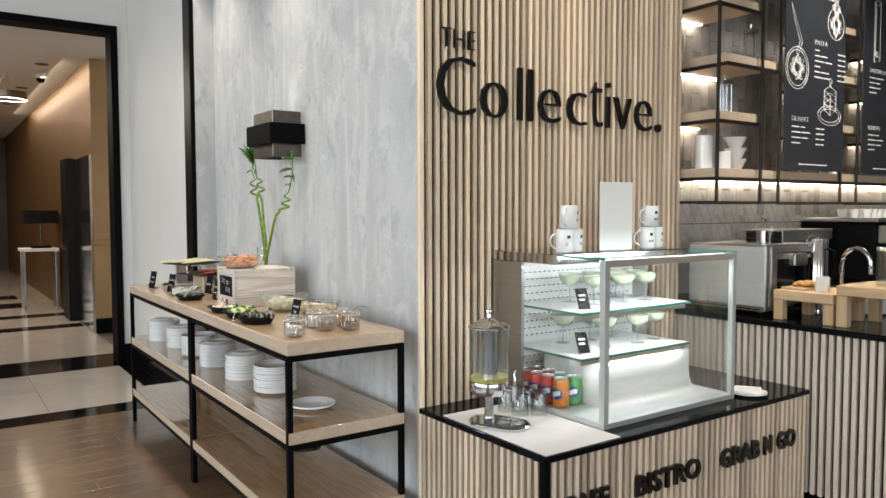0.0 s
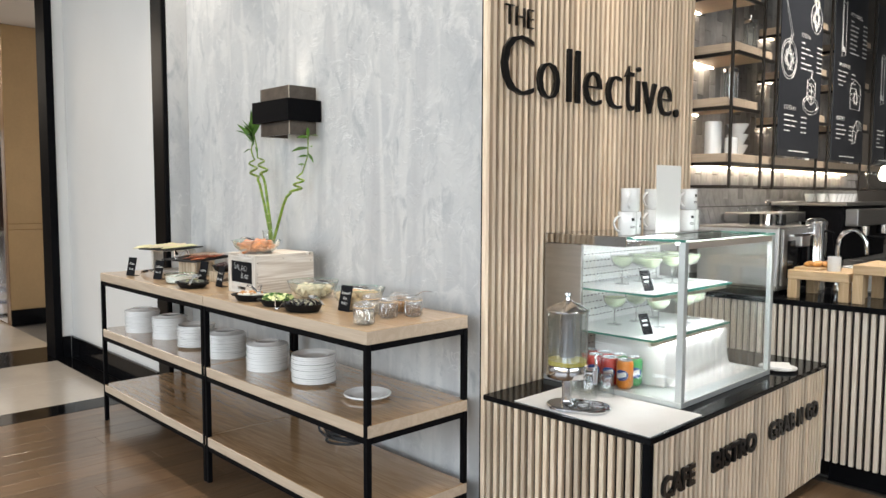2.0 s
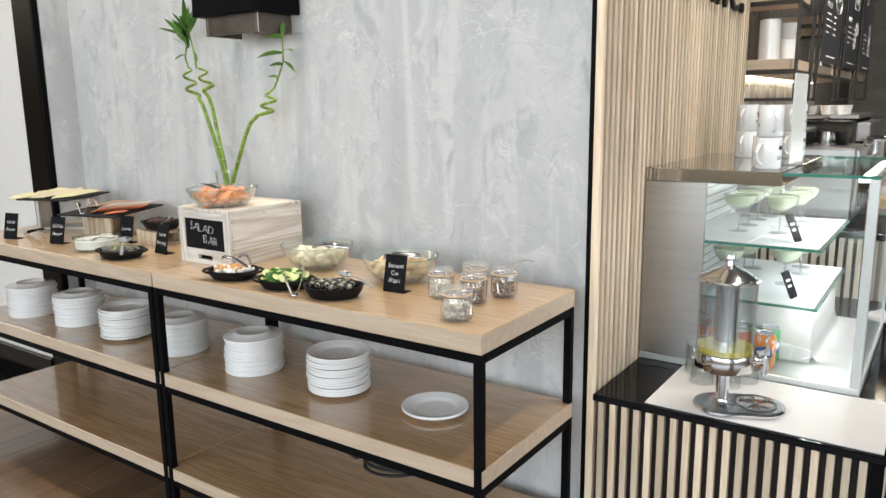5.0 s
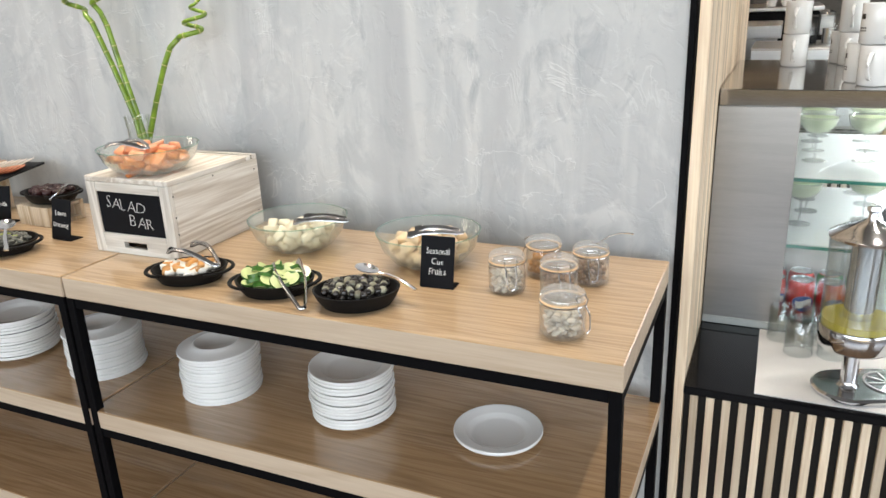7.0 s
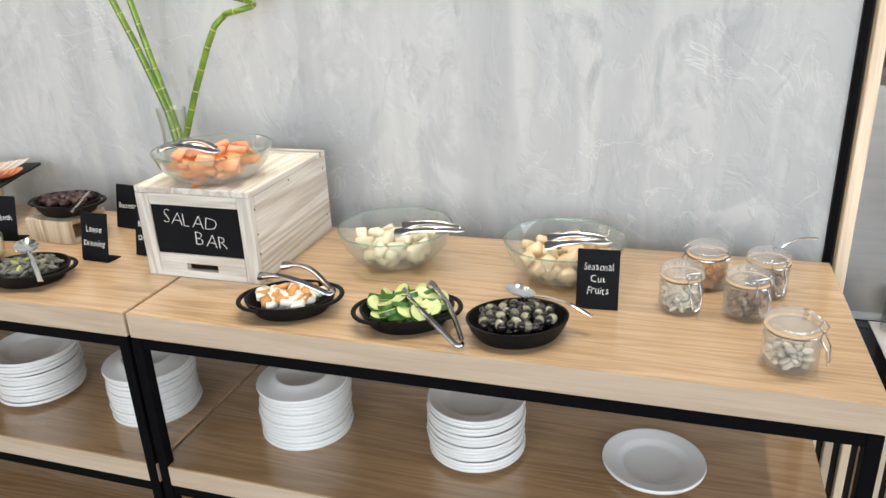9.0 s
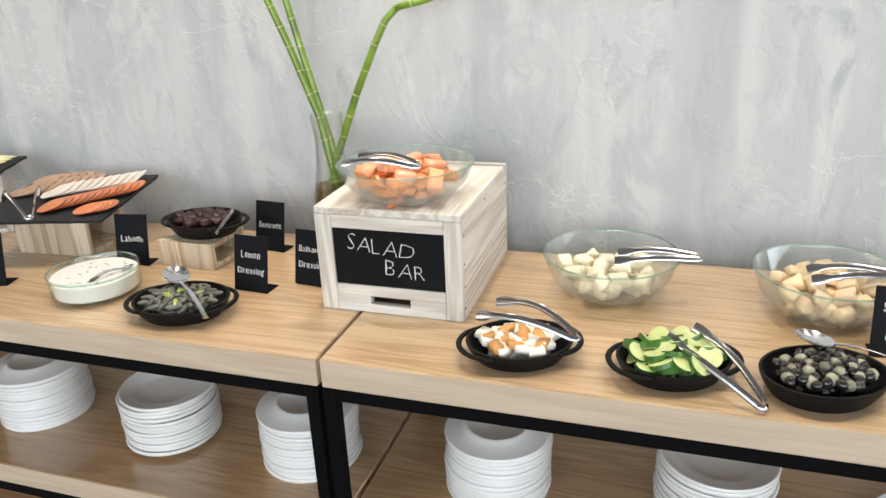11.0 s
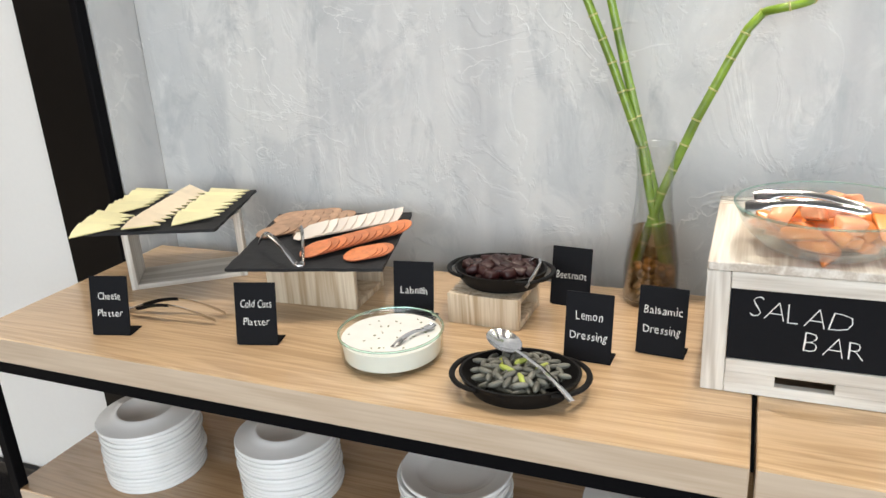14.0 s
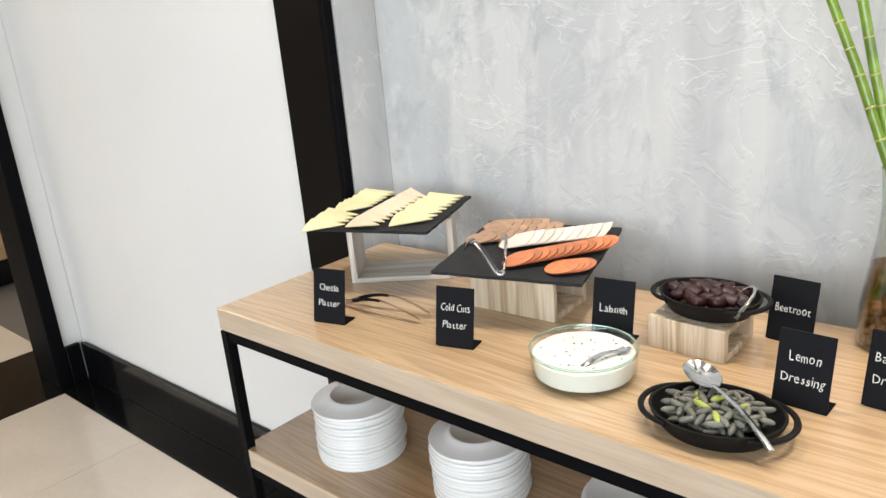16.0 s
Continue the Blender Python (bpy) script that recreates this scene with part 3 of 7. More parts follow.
def shelf_table(x0, x1, label):
    t = thing("buffet_table", pose(x0, TY0, 0), label, "table", "tables along the plaster wall")
    w, d = x1 - x0, TY1 - TY0
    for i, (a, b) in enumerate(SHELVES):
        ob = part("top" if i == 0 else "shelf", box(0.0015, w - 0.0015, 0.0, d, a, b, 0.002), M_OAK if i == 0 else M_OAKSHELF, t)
        ob.data.materials.append(M_OAKEDGE)
        for p in ob.data.polygons:
            if abs(p.normal.z) < 0.5:
                p.material_index = 1
        s = 0.02
        z1, z0 = a - 0.001, a - 0.001 - 0.022
        part("rail", box(s + 0.004, w - s - 0.004, 0.003, 0.003 + s, z0, z1), M_BLACK, t)
        part("rail", box(s + 0.004, w - s - 0.004, d - 0.003 - s, d - 0.003, z0, z1), M_BLACK, t)
        part("cross_rail", box(0.003, 0.003 + s, s + 0.004, d - s - 0.004, z0, z1), M_BLACK, t)
        part("cross_rail", box(w - 0.003 - s, w - 0.003, s + 0.004, d - s - 0.004, z0, z1), M_BLACK, t)
    for lx in (0.002, w - 0.024):
        for ly in (-0.001, d - 0.021):
            part("leg", box(lx, lx + 0.022, ly, ly + 0.022, 0, SHELVES[0][0] - 0.001, 0.0015), M_BLACK, t)
    return t


shelf_table(TX0, TS - 0.002, "oak buffet table on a black steel frame with two shelves")
shelf_table(TS + 0.002, TX1, "oak buffet table with two shelves beside the slatted wall")

# ---- food and tableware on the buffet ----
TOP = SHELVES[0][1]
rng = random.Random(7)
M_IRON = mat("cast_iron", (0.008, 0.0075, 0.0075), 0.5, spec=0.14, vary=0.3, scale=40, bump=0.12, bscale=180)
M_RAWWOOD = wood("whitewashed_wood", (0.76, 0.72, 0.66), (0.50, 0.45, 0.39), 0, 0.7, 8, contrast=1.5)
M_RAWWOODV = wood("whitewashed_wood_upright", (0.76, 0.72, 0.66), (0.50, 0.45, 0.39), 2, 0.7, 8, contrast=1.5)
M_RAWWOODY = wood("whitewashed_wood_side", (0.76, 0.72, 0.66), (0.48, 0.41, 0.34), 1, 0.7, 6, contrast=1.5)
M_ACACIA = wood("streaked_block_wood", (0.72, 0.62, 0.48), (0.42, 0.30, 0.18), 2, 0.5, 6, contrast=1.5)
M_SLATE = mat("slate", (0.020, 0.0205, 0.023), 0.65, spec=0.3, vary=0.35, scale=14, bump=0.25, bscale=70)
M_NAIL = mat("dark_nail", (0.05, 0.045, 0.04), 0.5, 0.6)
M_YOGHURT = mat("yoghurt", (0.80, 0.79, 0.76), 0.35, vary=0.06, scale=25, bump=0.12, bscale=50)
M_HERB = mat("dried_herb", (0.16, 0.17, 0.08), 0.8)
M_BEET = mat("beetroot", (0.030, 0.004, 0.004), 0.45, vary=0.5, scale=30, rand=0.35)
M_GHERKIN = mat("pickled_gherkin", (0.15, 0.15, 0.125), 0.4, vary=0.3, scale=40, bump=0.1, bscale=120, rand=0.3)
M_GHERKINLIGHT = mat("bright_gherkin", (0.36, 0.42, 0.08), 0.35, vary=0.25, scale=40, rand=0.2)
M_OLIVE = mat("black_olive", (0.022, 0.018, 0.016), 0.2, vary=0.4, scale=30, coat=0.3, rand=0.5)
M_OLIVEGREY = mat("grey_olive", (0.29, 0.28, 0.20), 0.3, vary=0.4, scale=30, coat=0.15, rand=0.5)
M_CUKEFLESH = mat("cucumber_flesh", (0.66, 0.74, 0.33), 0.3, vary=0.28, scale=50, coat=0.2, rand=0.12)
M_CUKESKIN = mat("cucumber_skin", (0.06, 0.17, 0.025), 0.3, vary=0.35, scale=40, rand=0.2)
M_MELON = mat("pale_melon", (0.84, 0.64, 0.40), 0.35, vary=0.12, scale=30, coat=0.2, rand=0.10)
M_PEAR = mat("pale_pineapple", (0.87, 0.80, 0.60), 0.35, vary=0.14, scale=40, coat=0.2, rand=0.08)
M_PAPAYA = mat("orange_fruit", (0.86, 0.29, 0.07), 0.3, vary=0.2, scale=30, coat=0.25, rand=0.14)
M_PINKFRUIT = mat("pink_fruit", (0.86, 0.38, 0.20), 0.3, vary=0.2, scale=30, coat=0.25, rand=0.1)
M_FETA = mat("white_cheese", (0.80, 0.76, 0.68), 0.45, vary=0.08, scale=30, rand=0.05)
M_APRICOT = mat("apricot", (0.66, 0.32, 0.09), 0.4, vary=0.3, scale=25, rand=0.15)
M_CHEESE = mat("yellow_cheese", (0.82, 0.76, 0.45), 0.4, vary=0.08, scale=20, rand=0.06)
M_CHEESEPINK = mat("cream_cheese_slice", (0.80, 0.68, 0.50), 0.4, vary=0.08, scale=20, rand=0.06)
M_HAM = mat("pepper_ham", (0.52, 0.32, 0.20), 0.4, vary=0.35, scale=60, rand=0.18)
M_TURKEY = mat("turkey_slice", (0.84, 0.77, 0.70), 0.4, vary=0.06, scale=15, rand=0.10)
M_TURKEYRIM = mat("turkey_edge", (0.74, 0.62, 0.52), 0.5)
M_SALAMIRIM = mat("salami_edge", (0.30, 0.07, 0.025), 0.5)
M_HAMRIM = mat("ham_edge", (0.16, 0.08, 0.045), 0.5)
M_CHEESERIM = mat("cheese_edge", (0.70, 0.62, 0.34), 0.45)
M_SALAMI = mat("orange_salami", (0.72, 0.24, 0.09), 0.35, vary=0.3, scale=90, bump=0.08, bscale=150, rand=0.2)
M_NUT = mat("pale_seeds", (0.74, 0.68, 0.56), 0.6, vary=0.3, scale=60, rand=0.25)
M_NUTDARK = mat("mixed_nuts", (0.33, 0.20, 0.11), 0.6, vary=0.4, scale=60, rand=0.35)
M_HONEY = mat("amber_dried_fruit", (0.62, 0.28, 0.05), 0.3, vary=0.3, scale=40, coat=0.3, rand=0.15)
M_SEAL = mat("orange_rubber_seal", (0.80, 0.55, 0.32), 0.5)
M_GREENRIM = pane_glass("clear_bowl_glass", (0.97, 0.99, 0.98), 0.04)
M_BOWL = pane_glass("hazy_bowl_glass", (0.95, 0.975, 0.96), 0.06, 0.07, 0.75, 2.4)
M_RIM = glass("green_rim_glass", (0.66, 0.92, 0.82))
M_JAR = pane_glass("jar_glass", (0.985, 0.99, 0.985), 0.05, 0.0, 0.8, 2.6)
M_JARCLIP = pane_glass("pressed_jar_glass", (0.99, 0.99, 0.99), 0.06, 0.05, 0.6, 2.6)
M_JARLID = pane_glass("pressed_lid_glass", (0.99, 0.99, 0.985), 0.09, 0.09, 0.6, 2.4)
M_STEM = mat("bamboo_stem", (0.21, 0.35, 0.025), 0.28, vary=0.55, scale=30, coat=0.3)
M_NODE = mat("bamboo_node", (0.42, 0.40, 0.16), 0.5)
M_LEAF = mat("bamboo_leaf", (0.11, 0.25, 0.04), 0.4, vary=0.35, scale=30, rand=0.25)
M_PEBBLE = mat("brown_pebble", (0.42, 0.30, 0.17), 0.4, vary=0.4, scale=40, rand=0.45)
M_TONGS = mat("polished_steel", (0.60, 0.60, 0.61), 0.16, 1.0, vary=0.12, scale=20)
M_CABLE = mat("black_cable", (0.012, 0.012, 0.014), 0.35)


def chunk(sx, sy, sz, seed, jig=0.22):
    """A hand-cut lump with softened corners."""
    r = random.Random(seed)
    b = box(-sx / 2, sx / 2, -sy / 2, sy / 2, -sz / 2, sz / 2)
    for v in b.verts:
        v.co = Vector((v.co.x * (1 + r.uniform(-jig, jig)), v.co.y * (1 + r.uniform(-jig, jig)), v.co.z * (1 + r.uniform(-jig, jig))))
    bmesh.ops.bevel(b, geom=b.edges[:], offset=min(sx, sy, sz) * 0.17, segments=1, affect="EDGES")
    return b


def blob(rx, ry, rz, bend=0.0):
    b = bmesh.new()
    bmesh.ops.create_icosphere(b, subdivisions=2, radius=1)
    for v in b.verts:
        x = v.co.x
        v.co = Vector((x * rx, v.co.y * ry + bend * rx * x * x, v.co.z * rz))
    return b


def heap(owner, name, kinds, n, rx, ry, z0, dome, lie=0.6, seed=1, layers=2, step=0.012, flare=0.72):
    """Pieces piled in a flared oval dish: the lowest layer is narrow, the top one is domed."""
    r = random.Random(seed)
    for L in range(layers):
        top = L == layers - 1
        f = 0.92 if top else flare + (1 - flare) * L / max(1, layers - 1)
        cnt = max(3, int(n / layers))
        for i in range(cnt):
            a = i * 2.399963 + L * 1.3 + seed
            q = math.sqrt((i + 0.5) / cnt)
            x, y = rx * q * f * math.cos(a), ry * q * f * math.sin(a)
            z = z0 + L * step + (dome * (1 - q * q) if top else 0) + r.uniform(-0.12, 0.12) * step
            ob = new(name, kinds[r.randrange(len(kinds))])
            ob.parent = owner
            ob.matrix_local = pose(x, y, z, r.uniform(-60, 60) * lie, r.uniform(-60, 60) * lie, r.uniform(0, 360))


def meshes(bms, name, material):
    out = []
    for b in bms:
        me = mesh_of(b, name, material)
        for p in me.polygons:
            p.use_smooth = True
        me.set_sharp_from_angle(angle=radians(50))
        out.append(me)
    return out


# price cards
def card(x, y, yaw, lines, h=0.105, w=0.072, lean=12):
    c = thing("food_card", pose(x, y, TOP, 0, 0, yaw), "small black card with white handwriting standing on the oak table", "sign", "food cards")
    pl = part("panel", box(-w / 2, w / 2, -0.0012, 0.0012, 0, h, 0.0006), M_CHALK, c)
    pl.matrix_local = pose(0, 0, 0.001, -lean, 0, 0)
    part("foot", box(-w / 2 + 0.004, w / 2, -0.001, 0.036, 0.0003, 0.0022), M_BLACK, c)
    n = len(lines)
    for i, (s, lw) in enumerate(lines):
        small = 0.84 if n > 2 else 0.88
        z = h * 0.5 + (n - 1) * 0.0145 - i * (0.030 if n < 3 else 0.021) - (0.004 if n < 3 else 0.013)
        handwriting("word", s, lw * 1.04 * small, 0.0150 * small, 0.0006, M_CHALKTEXT, pl, Matrix.Translation((-lw * small / 2, -0.0013, z)) @ FACE_Y, "white handwriting", seed=i + len(s))
    return c


card(-4.930, 1.220, 14, [("Cheese", 0.046), ("Platter", 0.052)])
card(-4.650, 1.260, 14, [("Cold Cuts", 0.060), ("Platter", 0.050)])
card(-4.434, 1.415, 8, [("Labneh", 0.052)])
card(-4.192, 1.548, -6, [("Beetroot", 0.060)])
card(-4.120, 1.353, -3, [("Lemon", 0.044), ("Dressing", 0.062)])
card(-4.020, 1.402, -5, [("Balsamic", 0.062), ("Dressing", 0.060)])
card(-3.057, 1.355, 3, [("Seasonal", 0.056), ("Cut", 0.028), ("Fruits", 0.042)])

# ---- salad crate ----
KX0, KX1, KY0, KY1, KH = -3.956, -3.698, 1.322, 1.645, 0.188
crate = thing("salad_crate", pose(KX0, KY0, TOP), "whitewashed wooden crate with a chalkboard front, upside down on the table", "crate")
_w, _d = KX1 - KX0, KY1 - KY0
part("side_panel", box(0.0, 0.012, 0.013, _d, 0, KH - 0.013, 0.0012), M_RAWWOODY, crate)
part("side_panel", box(_w - 0.012, _w, 0.013, _d, 0, KH - 0.013, 0.0012), M_RAWWOODY, crate)
part("back_panel", box(0.0125, _w - 0.0125, _d - 0.012, _d, 0, KH - 0.013, 0.001), M_RAWWOOD, crate)
part("top_board", box(0.0, _w, 0.0, _d * 0.86, KH - 0.0125, KH, 0.0015), M_RAWWOODY, crate)
part("top_slat", box(0.0, _w, _d * 0.865, _d * 0.92, KH - 0.0125, KH, 0.0012), M_RAWWOOD, crate)
part("top_slat", box(0.0, _w, _d * 0.945, _d, KH - 0.0125, KH, 0.0012), M_RAWWOOD, crate)
part("front_stile", box(0.0, 0.030, 0.0, 0.0125, 0, KH - 0.013, 0.0012), M_RAWWOODV, crate)
part("front_stile", box(_w - 0.030, _w, 0.0, 0.0125, 0, KH - 0.013, 0.0012), M_RAWWOODV, crate)
part("front_rail", box(0.0305, _w - 0.0305, 0.0, 0.0125, KH - 0.036, KH - 0.013, 0.0012), M_RAWWOOD, crate)
# lower rail with a slotted hand hole
_b = bmesh.new()
_hx = _w * 0.5
box(0.0305, _w - 0.0305, 0.0, 0.0125, 0.0, 0.016, 0.0012, _b)
box(0.0305, _w - 0.0305, 0.0, 0.0125, 0.0305, 0.050, 0.0012, _b)
box(0.0305, _hx - 0.036, 0.0, 0.0125, 0.0155, 0.031, 0, _b)
box(_hx + 0.036, _w - 0.0305, 0.0, 0.0125, 0.0155, 0.031, 0, _b)
part("lower_rail", _b, M_RAWWOOD, crate)
part("chalkboard", box(0.031, _w - 0.031, 0.003, 0.010, 0.0505, KH - 0.0365), M_CHALK, crate, "black chalkboard panel")
handwriting("word", "SALAD", 0.120, 0.031, 0.0006, M_CHALKTEXT, crate, Matrix.Translation((0.055, 0.0028, 0.113)) @ FACE_Y @ pose(0, 0, 0, 0, 0, -4), "thin chalk capitals", -0.030, 3)
handwriting("word", "BAR", 0.070, 0.028, 0.0006, M_CHALKTEXT, crate, Matrix.Translation((0.122, 0.0028, 0.072)) @ FACE_Y @ pose(0, 0, 0, 0, 0, -4), "thin chalk capitals", -0.030, 3)
_nl = mesh_of(lathe([(0, 0), (0.0022, 0), (0.0022, 0.0008), (0, 0.0008)], 8), "nail", M_NAIL)
for iy, iz in ((0.012, 0.02), (0.012, 0.06), (0.012, 0.1), (0.012, 0.15), (0.306, 0.04), (0.306, 0.15), (0.15, 0.168)):
    ob = new("nail", _nl)
    ob.parent = crate
    ob.matrix_local = pose(_w - 0.0003, iy, iz, 0, 90, 0)


# ---- serving tools ----
def strip(points, hw, thick=0.0012):
    """A flat metal band bent along points, standing on its edge."""
    bm = bmesh.new()
    pts = [Vector(p) for p in points]
    rows = []
    for i, p in enumerate(pts):
        d = (pts[min(i + 1, len(pts) - 1)] - pts[max(i - 1, 0)]).normalized()
        side = d.cross(Vector((0, 0, 1))).normalized()
        up = side.cross(d).normalized()
        h = hw[i] if isinstance(hw, list) else hw
        lean = (up + side * 0.75).normalized()
        rows.append([bm.verts.new(p + side * (thick * q) + lean * (h * w)) for q, w in ((0, -1), (1.7, -0.5), (1.7, 0.5), (0, 1), (-1.2, 0.45), (-1.2, -0.45))])
    for p, q in zip(rows, rows[1:]):
        for k in range(6):
            bm.faces.new((p[k], p[(k + 1) % 6], q[(k + 1) % 6], q[k]))
    bm.faces.new(rows[0])
    bm.faces.new(rows[-1][::-1])
    bmesh.ops.recalc_face_normals(bm, faces=bm.faces[:])
    return bm


def tongs(m, length=0.2, label="polished steel serving tongs", spread=0.05, arch=0.02, grips=False):
    t = thing("serving_tongs", m, label, "tongs", "serving tongs")
    for s in (-1, 1):
        pts, wid = [], []
        for i in range(17):
            u = i / 16
            pts.append((0.004 + u * length, s * (0.007 + spread * 0.5 * math.sin(math.pi * 0.62 * u) * 0.9), 0.007 + arch * math.sin(math.pi * u)))
            wid.append(0.0050 if u < 0.78 else 0.0050 + 0.0034 * math.sin(math.pi * (u - 0.78) / 0.22 * 0.75))
        arm = smooth(part("arm", strip(pts, wid), M_TONGS, t), 75)
        if grips:
            part("grip", strip(pts[2:9], 0.0056, 0.0026), M_BLACK, arm, "black plastic grip")
    bend = [(0.004, -0.007, 0.007), (-0.001, -0.0065, 0.007), (-0.0045, -0.004, 0.007), (-0.0055, 0, 0.007), (-0.0045, 0.004, 0.007), (-0.001, 0.0065, 0.007), (0.004, 0.007, 0.007)]
    smooth(part("spring_bend", strip(bend, 0.0046), M_TONGS, t), 75)
    return t


def spoon(m, length=0.17, bowl=0.024, label="hammered steel serving spoon"):
    t = thing("serving_spoon", m, label, "spoon", "serving spoons")
    b = lathe([(0.0, -0.35), (0.45, -0.3), (0.8, -0.12), (1.0, 0.0), (0.97, 0.03), (0.76, -0.08), (0.42, -0.24), (0.0, -0.29)], 20)
    b.transform(Matrix.Diagonal((bowl * 1.25, bowl * 0.9, bowl, 1)))
    smooth(part("bowl", b, M_CHROME, t))
    n = 9
    pts = [(bowl * 1.1 + (length - bowl) * i / n, 0, 0.001 + 0.008 * math.sin(math.pi * i / n)) for i in range(n + 1)]
    part("handle", tube(pts, [0.0035 + 0.0022 * i / n for i in range(n + 1)], 8, flat=0.35), M_CHROME, t)
    return t


# ---- cast iron dishes ----
def iron_dish(x, y, z, yaw, rx=0.081, ry=0.064, label="small black cast iron dish with two loop handles", h=0.030, handles=(-1, 1)):
    d = thing("iron_dish", pose(x, y, z, 0, 0, yaw), label, "dish", "cast iron dishes")
    k = ry / rx
    smooth(part("pan", lathe([(0, 0.001), (rx * 0.80, 0.001), (rx * 0.93, h * 0.5), (rx, h - 0.003), (rx * 1.01, h), (rx * 0.96, h), (rx * 0.94, h - 0.003), (rx * 0.86, h * 0.5), (rx * 0.7, 0.007), (0, 0.006)], 40, 1.0, k), M_IRON, d))
    for s in handles:
        pts = []
        for i in range(15):
            u = -1 + i / 7
            a, off = radians(54 * u), 0.012 * (1 - u ** 4)
            pts.append((s * (rx - 0.001 + off) * math.cos(a), (ry - 0.001 + off * 0.7) * math.sin(a), h - 0.005))
        smooth(part("handle", tube(pts, 0.0046, 8, flat=0.75), M_IRON, d))
    return d


DZ = TOP
iron_dish(-3.586, 1.237, DZ, 22)
iron_dish(-3.364, 1.238, DZ, 20)
iron_dish(-3.172, 1.237, DZ, 24, 0.084, 0.068, "small black cast iron dish filled with olives", 0.033, ())
iron_dish(-4.192, 1.247, DZ, 8, 0.086, 0.070)
iron_dish(-4.297, 1.488, 0.955, -4, 0.081, 0.066, "small black cast iron dish raised on a wooden block")

mush = thing("white_cheese_cubes", pose(-3.586, 1.237, DZ, 0, 0, 22), "white cheese cubes with dried apricots in a black dish", "food")
heap(mush, "cheese_cube", meshes([chunk(0.024, 0.020, 0.013, s, 0.3) for s in range(4)], "cheese_cube", M_FETA), 34, 0.066, 0.050, 0.015, 0.005, 0.3, 3)
heap(mush, "apricot", meshes([chunk(0.024, 0.018, 0.011, 14 + s, 0.35) for s in range(2)], "apricot", M_APRICOT), 11, 0.060, 0.044, 0.031, 0.004, 0.3, 5, 1)


def slice_mesh(r, t):
    me = mesh_of(lathe([(0, -t / 2), (r * 0.94, -t / 2), (r, -t / 2), (r, t / 2), (r * 0.94, t / 2), (0, t / 2)], 18), "slice", M_CUKEFLESH)
    me.materials.append(M_CUKESKIN)
    for p in me.polygons:
        if abs(p.normal.z) < 0.7:
            p.material_index = 1
    return me


cuke = thing("sliced_cucumber", pose(-3.364, 1.238, DZ, 0, 0, 20), "thick green cucumber slices heaped in a black dish", "food")
heap(cuke, "slice", [slice_mesh(0.0165, 0.007), slice_mesh(0.0155, 0.010), slice_mesh(0.017, 0.005)], 66, 0.068, 0.052, 0.015, 0.010, 0.65, 11, 3, 0.010)
oliv = thing("olives", pose(-3.172, 1.237, DZ, 0, 0, 24), "black and grey olives heaped in a black dish", "food")
heap(oliv, "olive", meshes([blob(0.0085, 0.0072, 0.0072)], "olive", M_OLIVE), 135, 0.069, 0.053, 0.014, 0.006, 1, 21, 3, 0.010)
heap(oliv, "olive", meshes([blob(0.0095, 0.0082, 0.0082)], "olive", M_OLIVEGREY), 20, 0.066, 0.051, 0.034, 0.006, 1, 23, 1)
gher = thing("pickled_gherkins", pose(-4.192, 1.247, DZ, 0, 0, 8), "small grey-green pickled gherkins in a black dish", "food")
heap(gher, "gherkin", meshes([blob(0.0125, 0.0045, 0.0045, 0.06), blob(0.010, 0.0042, 0.0042, -0.05), blob(0.0135, 0.0046, 0.0045, 0.03)], "gherkin", M_GHERKIN), 165, 0.070, 0.056, 0.013, 0.006, 0.25, 31, 3, 0.009)
heap(gher, "gherkin", meshes([blob(0.014, 0.0046, 0.0046, 0.1)], "gherkin", M_GHERKINLIGHT), 5, 0.046, 0.036, 0.033, 0.006, 0.2, 33, 1)
beet = thing("beetroot_pieces", pose(-4.297, 1.488, 0.955, 0, 0, -4), "dark red beetroot wedges in a black dish", "food")
heap(beet, "wedge", meshes([chunk(0.024, 0.019, 0.015, 40 + s, 0.35) for s in range(4)], "wedge", M_BEET), 48, 0.064, 0.051, 0.015, 0.006, 0.5, 41, 2, 0.012)

# tools laid across the dishes
tongs(pose(-3.502, 1.228, DZ + 0.040, 0, -2, 161), 0.150, spread=0.05, arch=0.016)
tongs(pose(-3.252, 1.166, DZ + 0.004, 0, -16, 136), 0.150, spread=0.045, arch=0.008)
spoon(pose(-3.178, 1.292, DZ + 0.052, 0, 8, -16), 0.128, 0.022)
spoon(pose(-4.227, 1.287, DZ + 0.053, 0, 10, -38), 0.155, 0.026)
hook = thing("serving_spoon", pose(-4.297, 1.488, 0.955), "thin steel spoon hooked over a dish rim", "spoon", "serving spoons")
part("handle", tube([(0.046, 0.014, 0.036), (0.060, 0.010, 0.046), (0.070, 0.0, 0.050), (0.075, -0.018, 0.047), (0.070, -0.040, 0.034), (0.062, -0.058, 0.020)], [0.0022, 0.0024, 0.0026, 0.0028, 0.003, 0.0034], 8), M_CHROME, hook)
smooth(part("bowl", blob(0.014, 0.010, 0.004), M_CHROME, hook)).matrix_local = pose(0.036, 0.016, 0.034, 0, 20, 0)

